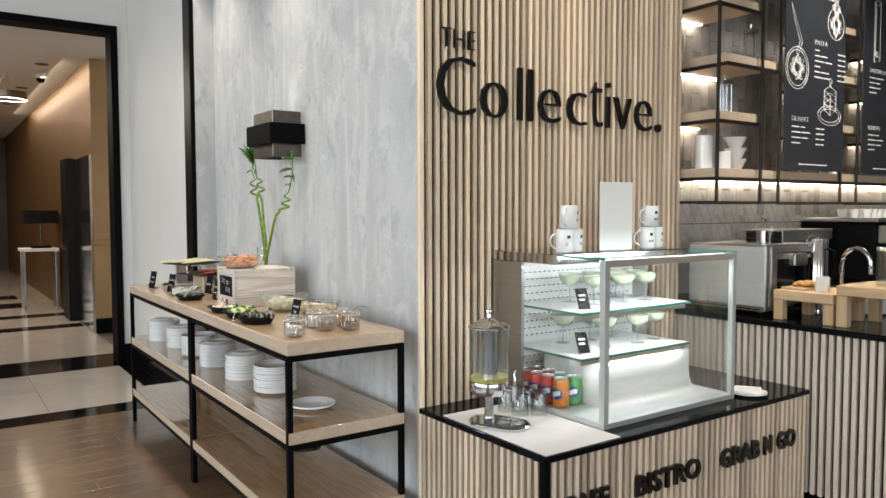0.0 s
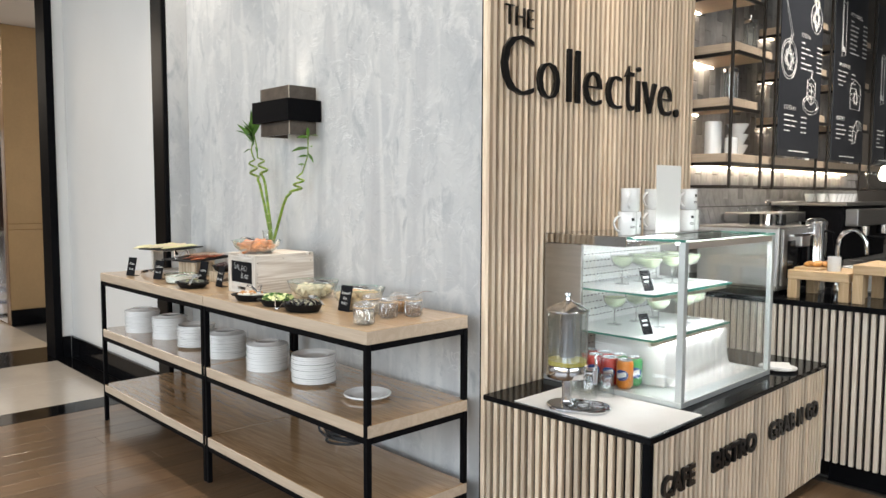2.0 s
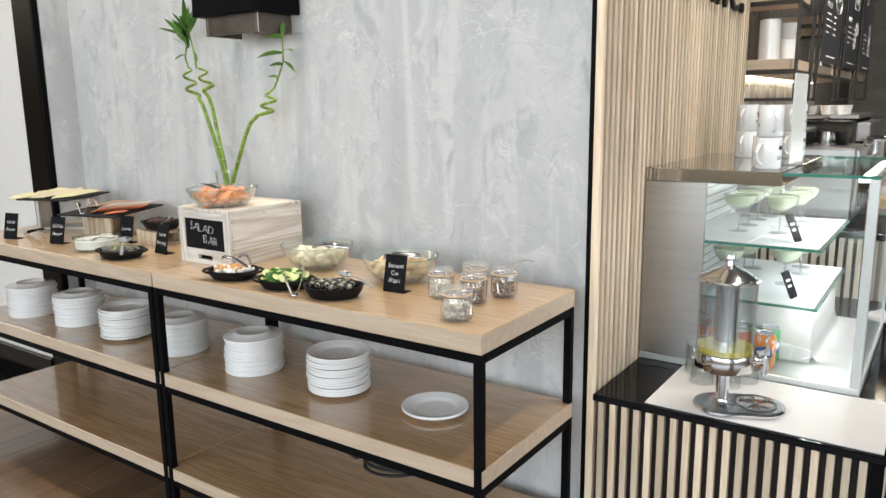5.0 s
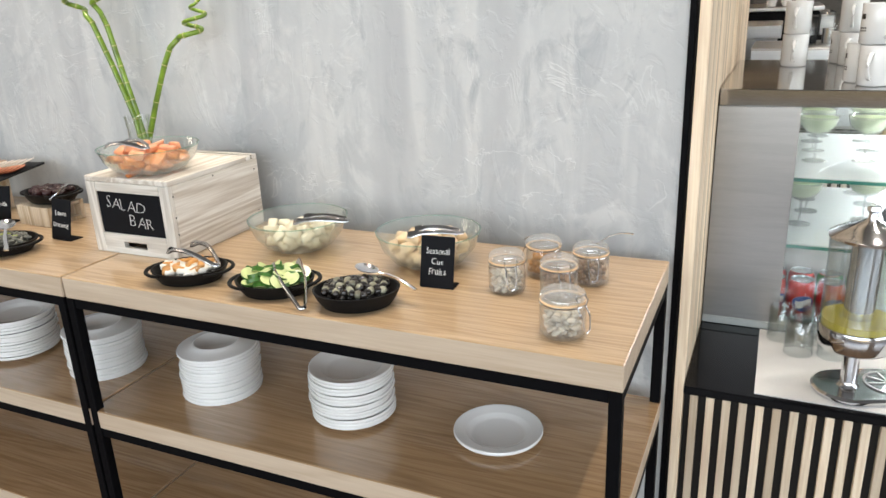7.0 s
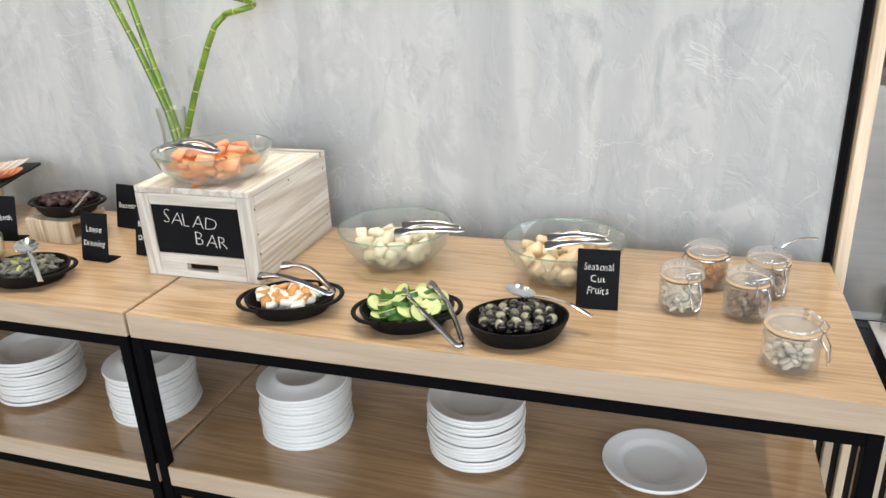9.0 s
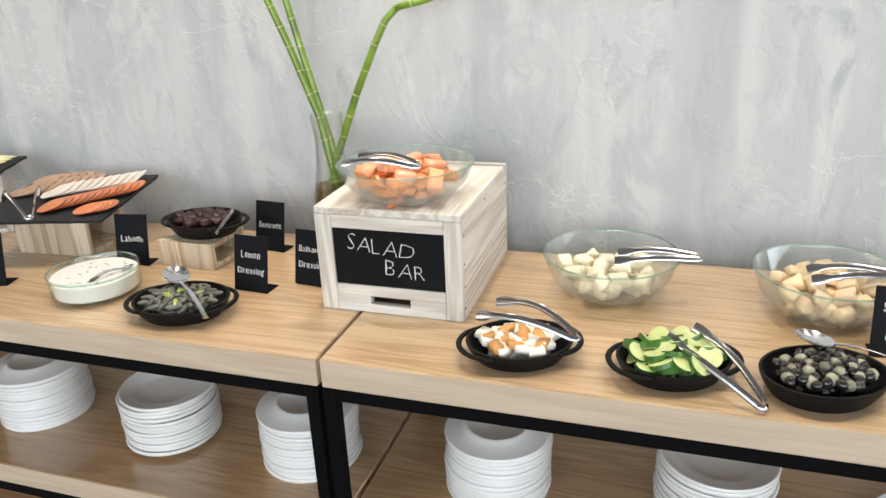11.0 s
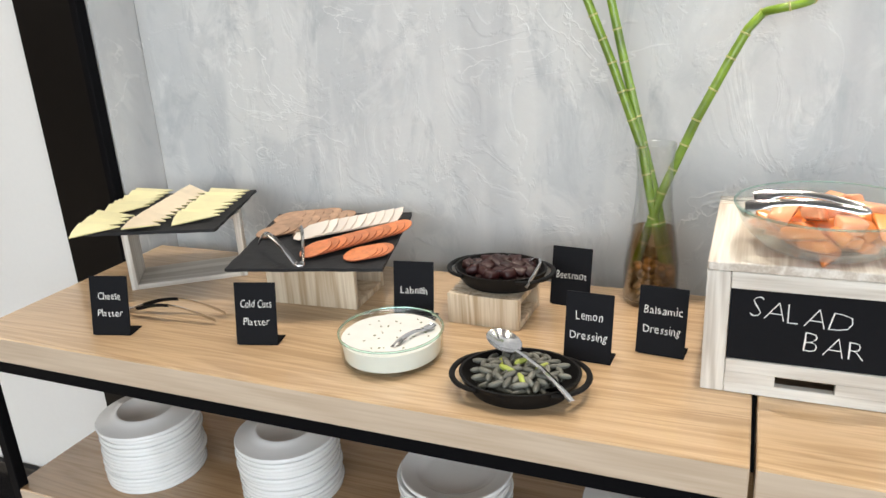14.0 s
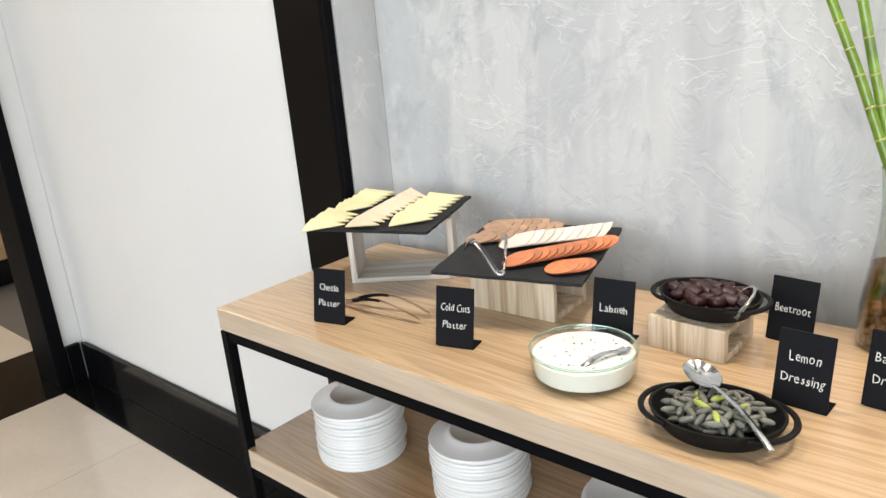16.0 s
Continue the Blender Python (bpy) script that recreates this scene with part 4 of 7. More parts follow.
# ---- yoghurt dish ----
labneh = thing("glass_dish", pose(-4.413, 1.289, TOP), "round clear glass dish with a green rim", "dish")
smooth(part("bowl", lathe([(0, 0.0015), (0.072, 0.0015), (0.0795, 0.006), (0.082, 0.044), (0.083, 0.046), (0.080, 0.046), (0.0785, 0.042), (0.076, 0.009), (0.070, 0.006), (0, 0.006)], 48), M_GREENRIM, labneh))
part("rim", lathe([(0.0800, 0.0455), (0.0832, 0.0452), (0.0834, 0.0478), (0.0800, 0.0478), (0.0800, 0.0455)], 48), M_RIM, labneh, "green tinted glass rim")
yog = thing("labneh", pose(-4.413, 1.289, TOP), "thick white labneh with dried herbs filling a glass dish", "food")
_b = lathe([(0, 0.0068), (0.070, 0.0068), (0.0755, 0.010), (0.0778, 0.038), (0.066, 0.0372), (0.05, 0.0385), (0.03, 0.0370), (0.012, 0.0385), (0, 0.038)], 48)
for v in _b.verts:
    if v.co.z > 0.03:
        v.co.z += 0.0016 * noise.noise(v.co * 70)
smooth(part("surface", _b, M_YOGHURT, yog))
_hb = meshes([blob(0.0028, 0.0016, 0.0008), blob(0.0016, 0.0013, 0.0008)], "herb_flake", M_HERB)
for i in range(26):
    a, q = i * 2.4, 0.068 * math.sqrt(rng.random())
    ob = new("herb_flake", _hb[i % 2])
    ob.parent = yog
    ob.matrix_local = pose(q * math.cos(a), q * math.sin(a), 0.0386, 0, 0, rng.uniform(0, 180))
spoon(pose(-4.361, 1.319, TOP + 0.043, 0, 6, -112), 0.08, 0.010, "thin steel spoon lying in white labneh")


# ---- fruit bowls ----
def fruit_bowl(x, y, z, r, h, label):
    b = thing("glass_bowl", pose(x, y, z), label, "bowl", "glass fruit bowls")
    smooth(part("bowl", lathe([(0, 0.001), (r * 0.50, 0.001), (r * 0.70, h * 0.17), (r * 0.89, h * 0.52), (r, h - 0.001), (r * 1.005, h), (r * 0.985, h), (r * 0.87, h * 0.52), (r * 0.68, h * 0.19 + 0.002), (r * 0.48, 0.005), (0, 0.005)], 48), M_BOWL, b))
    part("rim", lathe([(r * 0.985, h - 0.001), (r * 1.006, h - 0.0012), (r * 1.008, h + 0.001), (r * 0.986, h + 0.001), (r * 0.985, h - 0.001)], 48), M_RIM, b, "green tinted glass rim")
    return b


fruit_bowl(-3.479, 1.495, TOP, 0.117, 0.076, "clear glass bowl of pale pineapple with a green rim")
fruit_bowl(-3.134, 1.489, TOP, 0.115, 0.076, "clear glass bowl of melon pieces with a green rim")
fruit_bowl(-3.815, 1.400, TOP + KH, 0.116, 0.063, "clear glass bowl of orange fruit standing on a crate")
f1 = thing("pineapple_pieces", pose(-3.479, 1.495, TOP), "pale yellow pineapple pieces in a glass bowl", "food")
heap(f1, "piece", meshes([chunk(0.030, 0.024, 0.015, 50 + s, 0.42) for s in range(4)], "piece", M_PEAR), 45, 0.088, 0.088, 0.019, 0.006, 0.5, 51, 3, 0.013, 0.62)
f2 = thing("melon_pieces", pose(-3.134, 1.489, TOP), "peach coloured melon pieces in a glass bowl", "food")
heap(f2, "piece", meshes([chunk(0.029, 0.023, 0.017, 60 + s, 0.42) for s in range(4)], "piece", M_MELON), 57, 0.091, 0.091, 0.019, 0.010, 0.5, 61, 3, 0.015, 0.62)
f3 = thing("papaya_pieces", pose(-3.815, 1.400, TOP + KH), "orange and pink fruit pieces in a glass bowl", "food")
heap(f3, "piece", meshes([chunk(0.048, 0.024, 0.014, 70 + s, 0.45) for s in range(5)], "piece", M_PAPAYA), 42, 0.088, 0.088, 0.018, 0.004, 0.5, 71, 3, 0.0105, 0.62)
heap(f3, "piece", meshes([chunk(0.032, 0.026, 0.016, 80 + s, 0.42) for s in range(2)], "piece", M_PINKFRUIT), 8, 0.074, 0.074, 0.050, 0.008, 0.5, 81, 1)
tongs(pose(-3.334, 1.478, TOP + 0.078, 0, 5, 178), 0.130, spread=0.032, arch=0.006)
tongs(pose(-3.052, 1.476, TOP + 0.076, 0, 5, 183), 0.110, spread=0.032, arch=0.006)
tongs(pose(-3.780, 1.360, TOP + KH + 0.061, 0, 2, 168), 0.130, spread=0.04, arch=0.010)

# ---- risers, slates, platters ----
riser = thing("wooden_riser", pose(-4.310, 1.468, TOP, 0, 0, -2), "low streaked wooden riser block, open at the sides", "riser")
part("front_board", box(-0.064, 0.064, -0.040, -0.028, 0, 0.0545, 0.001), M_ACACIA, riser)
part("back_board", box(-0.064, 0.064, 0.062, 0.074, 0, 0.0545, 0.001), M_ACACIA, riser)
part("top_board", box(-0.064, 0.064, -0.0275, 0.0615, 0.044, 0.0545, 0.001), M_ACACIA, riser)
part("bottom_board", box(-0.064, 0.064, -0.0275, 0.0615, 0, 0.010, 0.001), M_ACACIA, riser)
riser2 = thing("wooden_riser", pose(-4.651, 1.490, TOP, 0, 0, 3), "streaked wooden riser block under a slate, open at the sides", "riser")
part("front_board", box(-0.092, 0.092, -0.062, -0.050, 0, 0.097, 0.001), M_ACACIA, riser2)
part("back_board", box(-0.092, 0.092, 0.050, 0.062, 0, 0.097, 0.001), M_ACACIA, riser2)
part("top_board", box(-0.092, 0.092, -0.0495, 0.0495, 0.085, 0.097, 0.001), M_ACACIA, riser2)
part("bottom_board", box(-0.092, 0.092, -0.0495, 0.0495, 0, 0.012, 0.001), M_ACACIA, riser2)
stand = thing("wooden_stand", pose(-4.996, 1.510, TOP, 0, 0, 36), "open whitewashed box frame carrying a slate", "stand")
for a in ((-0.115, -0.102, 0, 0.146), (0.102, 0.115, 0, 0.146)):
    part("side_board", box(a[0], a[1], -0.055, 0.055, a[2], a[3] - 0.011, 0.001), M_RAWWOODV, stand)
part("bottom_board", box(-0.1015, 0.1015, -0.055, 0.055, 0, 0.010, 0.001), M_RAWWOOD, stand)
part("top_board", box(-0.1015, 0.1015, -0.055, 0.055, 0.125, 0.135, 0.001), M_RAWWOOD, stand)


def slate_plate(x, y, z, yaw, w, d, tilt, label):
    r = random.Random(int(w * 1000))
    t = thing("slate_plate", pose(x, y, z, tilt, 0, yaw), label, "tray", "slate trays")
    out = []
    for (ax, ay), (bx, by) in zip(((-w, -d), (w, -d), (w, d), (-w, d)), ((w, -d), (w, d), (-w, d), (-w, -d))):
        for i in range(16):
            u = i / 16
            out.append(((ax + (bx - ax) * u) / 2 + r.uniform(-0.0015, 0.0015), (ay + (by - ay) * u) / 2 + r.uniform(-0.0015, 0.0015)))
    part("plate", slab(out, 0, 0.006), M_SLATE, t)
    return t


slate_plate(-4.995, 1.494, 1.0365, 19, 0.255, 0.262, 1.5, "rough black slate tray with cheese slices on a wooden stand")
slate_plate(-4.650, 1.502, 0.9985, 14, 0.285, 0.285, 3, "rough black slate tray with cold cuts on a wooden block")


def wedge_slice(a, b, t=0.0028):
    return slab([(0, 0), (a, -b / 2), (a * 1.03, 0), (a, b / 2)], 0, t, 0.0004)


def rimmed(bm, face, rim):
    """A slice whose thin edge is coloured darker, to part it from the next."""
    me = mesh_of(bm, "slice", face)
    me.materials.append(rim)
    for p in me.polygons:
        if abs(p.normal.z) < 0.75:
            p.material_index = 1
    return me


def fan(owner, me, n, start, stride, turn, yaw, jig=3):
    """Overlapping slices, each one resting on the next."""
    for i in range(n):
        ob = new("slice", me)
        ob.parent = owner
        ob.matrix_local = pose(start[0] + stride[0] * i, start[1] + stride[1] * i, start[2], 0, 0, 0) @ pose(0, 0, 0, *turn) @ pose(0, 0, 0, 0, 0, yaw + rng.uniform(-jig, jig))


chz = thing("cheese_slices", pose(-4.995, 1.494, 1.0435, 1.5, 0, 19), "fanned triangles of yellow and cream cheese on slate", "food")
_cy = rimmed(wedge_slice(0.088, 0.056), M_CHEESE, M_CHEESERIM)
_cp = rimmed(wedge_slice(0.070, 0.048), M_CHEESEPINK, M_CHEESERIM)
fan(chz, _cy, 8, (0.120, -0.075, 0.0075), (0.001, 0.024, 0), (12, 0, 0), 186, 6)
fan(chz, _cp, 11, (0.020, -0.120, 0.0065), (0.002, 0.0205, 0), (12, 0, 0), 166, 6)
fan(chz, _cy, 6, (-0.058, 0.010, 0.0075), (0.001, 0.022, 0), (12, 0, 0), 188, 6)
fan(chz, _cy, 4, (-0.056, -0.125, 0.0075), (-0.001, 0.022, 0), (12, 0, 0), 184, 6)

cuts = thing("cold_cuts", pose(-4.650, 1.502, 1.0055, 3, 0, 14), "fanned ham, turkey and orange salami slices on slate", "food")
_sal = rimmed(lathe([(0, 0), (0.0255, 0), (0.0262, 0.0008), (0.0255, 0.0018), (0, 0.0018)], 24, 1.2, 1.15), M_SALAMI, M_SALAMIRIM)
_ham = rimmed(lathe([(0, 0), (0.027, 0), (0.0278, 0.0008), (0.027, 0.0018), (0, 0.0018)], 24, 1.22, 1.0), M_HAM, M_HAMRIM)
_tur = rimmed(slab([(-0.034, -0.018), (-0.022, -0.033), (0.0, -0.037), (0.026, -0.034), (0.033, 0.0), (0.032, 0.032), (-0.030, 0.032), (-0.037, 0.006)], 0, 0.0018, 0.0005), M_TURKEY, M_TURKEYRIM)
fan(cuts, _sal, 12, (0.006, -0.078, 0.0085), (0.0116, 0.0094, 0), (7, -13, 0), 12)
fan(cuts, _sal, 4, (0.092, -0.092, 0.0050), (0.009, 0.0045, 0), (3, -7, 0), 8)
fan(cuts, _tur, 9, (-0.030, 0.012, 0.0095), (0.0165, 0.0090, 0), (4, -12, 0), 6)
fan(cuts, _ham, 4, (-0.112, 0.020, 0.0052), (0.016, 0.0085, 0), (4, -6, 0), 14, 7)
fan(cuts, _ham, 7, (-0.098, 0.060, 0.0052), (0.0165, 0.0070, 0), (4, -6, 0), 14, 7)
fan(cuts, _ham, 5, (-0.105, 0.102, 0.0052), (0.018, 0.0045, 0), (4, -6, 0), 14, 7)
tongs(pose(-4.612, 1.354, 1.004, 0, -3, 140), 0.135, spread=0.06, arch=0.034)
tongs(pose(-4.970, 1.305, TOP + 0.001, 0, 0, 6), 0.19, "polished steel serving tongs with black grips", spread=0.022, arch=0.022, grips=True)


# ---- jars ----
def jar(x, y, yaw, filling, label, fl, r=0.0365, h=0.082):
    j = thing("clip_jar", pose(x, y, TOP, 0, 0, yaw), label, "jar", "clip top jars")
    smooth(part("jar_body", lathe([(0, 0.001), (r * 0.86, 0.001), (r, 0.008), (r, h * 0.62), (r * 0.93, h * 0.70), (r * 0.93, h * 0.76), (r * 0.90, h * 0.76), (r * 0.90, h * 0.70), (r * 0.965, h * 0.61), (r * 0.965, 0.010), (r * 0.84, 0.005), (0, 0.005)], 32), M_JARCLIP, j))
    part("seal", lathe([(r * 0.86, h * 0.765), (r * 0.99, h * 0.765), (r * 0.99, h * 0.79), (r * 0.86, h * 0.79), (r * 0.86, h * 0.765)], 32), M_SEAL, j, "thin orange rubber seal")
    smooth(part("lid", lathe([(0, h * 0.80), (r * 0.96, h * 0.80), (r * 1.0, h * 0.83), (r * 0.97, h * 0.91), (r * 0.82, h * 0.98), (r * 0.5, h), (0, h)], 32), M_JARLID, j))
    wr = 0.0014
    ring = [(r * 0.985 * math.cos(2 * math.pi * i / 28), r * 0.985 * math.sin(2 * math.pi * i / 28), h * 0.735) for i in range(28)]
    part("wire_ring", tube(ring, wr, 6, True), M_CHROME, j)
    clip = tube([(r, -0.010, h * 0.735), (r + 0.010, -0.010, h * 0.55), (r + 0.013, -0.007, h * 0.28), (r + 0.011, 0, h * 0.2), (r + 0.013, 0.007, h * 0.28), (r + 0.010, 0.010, h * 0.55), (r, 0.010, h * 0.735)], wr, 6)
    tube([(r, -0.012, h * 0.735), (r + 0.004, -0.012, h * 0.86), (r * 0.9, -0.012, h * 0.95), (r * 0.9, 0.012, h * 0.95), (r + 0.004, 0.012, h * 0.86), (r, 0.012, h * 0.735)], wr, 6, False, clip)
    part("wire_clip", clip, M_CHROME, j)
    tube_pts = [(-r, 0.01, h * 0.735), (-r - 0.006, 0.008, h * 0.8), (-r * 0.95, 0.006, h * 0.9)]
    part("hinge_wire", tube(tube_pts, wr, 6), M_CHROME, j)
    f = thing("jar_filling", pose(x, y, TOP), fl, "food")
    heap(f, "seed", filling[0], filling[1], r * 0.80, r * 0.80, 0.011, 0.004, 0.7, int(x * -1000), 4, 0.0085, 0.95)
    return j


_seed = meshes([blob(0.0095, 0.0056, 0.004), blob(0.008, 0.005, 0.004)], "seed", M_NUT)
_nut = meshes([blob(0.007, 0.0055, 0.005), chunk(0.01, 0.008, 0.007, 5)], "seed", M_NUTDARK)
_dry = meshes([chunk(0.016, 0.013, 0.010, 7, 0.3)], "seed", M_HONEY)
jar(-2.919, 1.391, 300, (_seed, 70), "small clip-top glass jar half full of pale seeds", "pale sunflower seeds in a glass jar")
jar(-2.876, 1.498, 160, (_dry, 45), "small clip-top glass jar full of amber dried fruit", "amber dried fruit in a glass jar")
jar(-2.814, 1.390, -60, (_nut, 60), "small clip-top glass jar half full of chopped nuts", "chopped brown nuts in a glass jar")
jar(-2.775, 1.484, -70, (_nut, 60), "small clip-top glass jar with nuts and a spoon", "mixed nuts in a glass jar")
jar(-2.764, 1.233, -25, (_seed, 60), "small clip-top glass jar with a little pale seed mix", "large pale pumpkin seeds in a glass jar", 0.040, 0.083)
spoon(pose(-2.764, 1.489, TOP + 0.084, 0, -12, 20), 0.07, 0.007, "small steel spoon lying on a jar lid")

# ---- plates on the middle shelf ----
PZ = SHELVES[1][1]
_pr = 0.0955
plate = part("dinner_plate", lathe([(0, 0.002), (_pr * 0.52, 0.002), (_pr * 0.54, 0.0), (_pr * 0.58, 0.0), (_pr * 0.62, 0.003), (_pr * 0.72, 0.0075), (_pr * 0.95, 0.0110), (_pr * 0.985, 0.0114), (_pr, 0.0137), (_pr, 0.0170), (_pr * 0.988, 0.0188), (_pr * 0.965, 0.0190), (_pr * 0.94, 0.0176), (_pr * 0.74, 0.0142), (_pr * 0.70, 0.0125), (_pr * 0.62, 0.0072), (_pr * 0.55, 0.0055), (0, 0.0055)], 56), M_CERAMIC)
smooth(plate, 50)
tagged(plate, "round white porcelain plate on the oak shelf", "plate", "white plates")
plate.matrix_world = pose(-2.942, 1.387, PZ)
for n, (x, y, cnt) in enumerate(((-4.976, 1.302, 15), (-4.678, 1.338, 14), (-4.336, 1.330, 13), (-4.023, 1.340, 14), (-3.650, 1.354, 14), (-3.281, 1.360, 14))):
    for i in range(cnt):
        down = n in (0, 1, 3, 4)
        copy_thing(plate, pose(x + rng.uniform(-0.003, 0.003), y + rng.uniform(-0.003, 0.003), PZ + 0.0084 * i + (0.0192 if down else 0), (180 if down else 0) + rng.uniform(-0.25, 0.25), rng.uniform(-0.25, 0.25), rng.uniform(0, 360)))

# ---- vase with lucky bamboo ----
vase = thing("glass_vase", pose(-4.061, 1.612, TOP), "tall clear glass vase with water and brown pebbles", "vase")
smooth(part("vase_body", lathe([(0, 0.001), (0.044, 0.001), (0.0475, 0.006), (0.047, 0.07), (0.040, 0.12), (0.031, 0.18), (0.029, 0.23), (0.034, 0.282), (0.032, 0.282), (0.027, 0.23), (0.029, 0.18), (0.038, 0.12), (0.045, 0.07), (0.0455, 0.010), (0, 0.006)], 40), M_JAR, vase))
part("water", lathe([(0, 0.0065), (0.0445, 0.010), (0.0445, 0.07), (0.0375, 0.118), (0.0355, 0.135), (0, 0.135)], 36), pane_glass("tea_brown_water", (0.66, 0.50, 0.31)), vase, "brownish water")
peb = thing("pebbles", pose(-4.061, 1.612, TOP), "brown pebbles filling the foot of a glass vase", "pebbles")
heap(peb, "pebble", meshes([blob(0.010, 0.008, 0.006), blob(0.007, 0.006, 0.005)], "pebble", M_PEBBLE), 130, 0.036, 0.036, 0.013, 0.006, 0.6, 91, 6, 0.0105, 0.98)

plant = thing("bamboo_plant", pose(-4.061, 1.612, TOP), "green lucky bamboo with curled stems and leafy tips", "plant")


def leaf(base, way, length, width, droop=0.3, roll=0.0):
    """A pointed folded blade that leaves its shoot along way and hangs towards the tip."""
    way = Vector(way).normalized()
    side = way.cross(Vector((0, 0.25, 1))).normalized()
    side = Matrix.Rotation(radians(roll), 3, way) @ side
    up = side.cross(way).normalized()
    bm = bmesh.new()
    rows = []
    for k in range(9):
        u = k / 8
        w = max(0.0006, width * 0.5 * math.sin(math.pi * (0.06 + 0.94 * u)) ** 0.75 * (1 - 0.35 * u))
        c = way * (length * u) - Vector((0, 0, droop * length * u * u))
        rows.append([bm.verts.new(c + side * -w + up * (0.3 * w)), bm.verts.new(c), bm.verts.new(c + side * w + up * (0.3 * w))])
    for p, q in zip(rows, rows[1:]):
        for k in range(2):
            bm.faces.new((p[k], q[k], q[k + 1], p[k + 1]))
    ob = smooth(part("leaf", bm, M_LEAF, plant))
    ob.matrix_local = Matrix.Translation(base)


def stem(points, axis0, axis1, turns, rad, shoot, start):
    """A jointed cane, a corkscrew about a leaning axis, then a thin shoot."""
    pts = [Vector(p) for p in points]
    fine = []
    for a, b in zip(pts, pts[1:]):
        for i in range(6):
            fine.append(a.lerp(b, i / 6))
    axis0, axis1 = Vector(axis0), Vector(axis1)
    n = int(turns * 14)
    for i in range(n + 1):
        u = i / n
        a = start + 2 * math.pi * turns * u
        r = rad * (1 - 0.25 * u)
        fine.append(axis0.lerp(axis1, u) + Vector((r * math.cos(a), 0.75 * r * math.sin(a), 0)))
    for p in shoot:
        p = Vector(p)
        last = fine[-1]
        for i in range(1, 4):
            fine.append(last.lerp(p, i / 3))
    m = len(points) * 6 - 6
    k = len(fine)
    rs = [0.0080 - 0.0010 * i / m if i < m else 0.0070 - 0.0042 * (i - m) / (k - m) for i in range(k)]
    cane = smooth(part("cane", tube(fine, rs, 10), M_STEM, plant))
    acc = 0.0
    for i, (a, b) in enumerate(zip(fine, fine[1:])):
        acc += (b - a).length
        if acc > 0.040:
            acc = 0
            q = rs[i]
            nd = smooth(part("joint", lathe([(q * 0.9, -0.0022), (q * 1.16, -0.0010), (q * 1.16, 0.0008), (q * 0.9, 0.0016)], 10), M_NODE, cane))
            nd.matrix_local = Matrix.Translation(b) @ (b - a).to_track_quat("Z", "Y").to_matrix().to_4x4()


stem([(0.022, 0.004, 0.06), (-0.006, 0.012, 0.18), (-0.026, 0.020, 0.27), (-0.079, 0.023, 0.411), (-0.127, 0.023, 0.527), (-0.152, 0.025, 0.550)], (-0.178, 0.025, 0.556), (-0.212, 0.025, 0.668), 2.25, 0.026, [(-0.214, 0.025, 0.705), (-0.198, 0.025, 0.755), (-0.186, 0.022, 0.80)], 0.2)
stem([(0.028, 0.016, 0.06), (0.002, 0.022, 0.18), (-0.025, 0.030, 0.276), (-0.060, 0.032, 0.411), (-0.086, 0.034, 0.518), (-0.106, 0.035, 0.560)], (-0.092, 0.035, 0.572), (-0.142, 0.035, 0.668), 2.0, 0.027, [(-0.160, 0.030, 0.695), (-0.168, 0.028, 0.745), (-0.178, 0.024, 0.79)], 3.3)
stem([(-0.030, 0.006, 0.06), (0.011, 0.012, 0.195), (0.060, 0.020, 0.318), (0.106, 0.024, 0.415), (0.128, 0.030, 0.458), (0.142, 0.040, 0.474)], (0.178, 0.050, 0.480), (0.220, 0.058, 0.562), 2.2, 0.031, [(0.232, 0.058, 0.58), (0.254, 0.058, 0.614), (0.284, 0.058, 0.668), (0.290, 0.056, 0.755)], 3.4)
# tuft over the two left canes, then the open shoot of the third
_tips = random.Random(11)
for k in range(24):
    u = k / 23
    leaf((-0.186 - 0.012 * u * (k % 2), 0.022, 0.735 + 0.075 * u), (_tips.uniform(-0.9, 0.7), _tips.uniform(-0.8, 0.2), _tips.uniform(0.45, 1.4)), _tips.uniform(0.065, 0.120), _tips.uniform(0.020, 0.030), _tips.uniform(0.05, 0.35), _tips.uniform(-60, 60))
leaf((-0.210, 0.02, 0.785), (-1, -0.2, 0.34), 0.125, 0.027, 0.05, 20)
leaf((-0.208, 0.02, 0.715), (-1, -0.3, -0.1), 0.05, 0.015, 0.3)
leaf((-0.164, 0.028, 0.725), (0.8, -0.4, -0.5), 0.06, 0.017, 0.2)
leaf((-0.186, 0.022, 0.80), (0.12, -0.15, 1), 0.125, 0.028, 0.0, 60)
for base, way, n, w in (((0.288, 0.058, 0.700), (-1, -0.35, 0.08), 0.105, 0.026), ((0.290, 0.058, 0.706), (1, -0.4, 0.15), 0.085, 0.027), ((0.290, 0.056, 0.752), (1, -0.25, 0.22), 0.150, 0.021), ((0.290, 0.056, 0.750), (-0.6, -0.6, 0.2), 0.060, 0.030), ((0.286, 0.058, 0.672), (0.9, -0.3, -0.25), 0.10, 0.018),
                        ((0.282, 0.058, 0.660), (-0.5, -0.8, 0.1), 0.050, 0.026), ((0.262, 0.058, 0.625), (0.5, -0.8, -0.1), 0.050, 0.024), ((0.257, 0.058, 0.618), (-0.9, -0.3, 0.25), 0.045, 0.016), ((0.290, 0.056, 0.755), (-0.25, -0.1, 1), 0.06, 0.016), ((0.290, 0.056, 0.755), (0.45, -0.3, 1), 0.07, 0.019)):
    leaf(base, way, n, w, 0.22, 25)

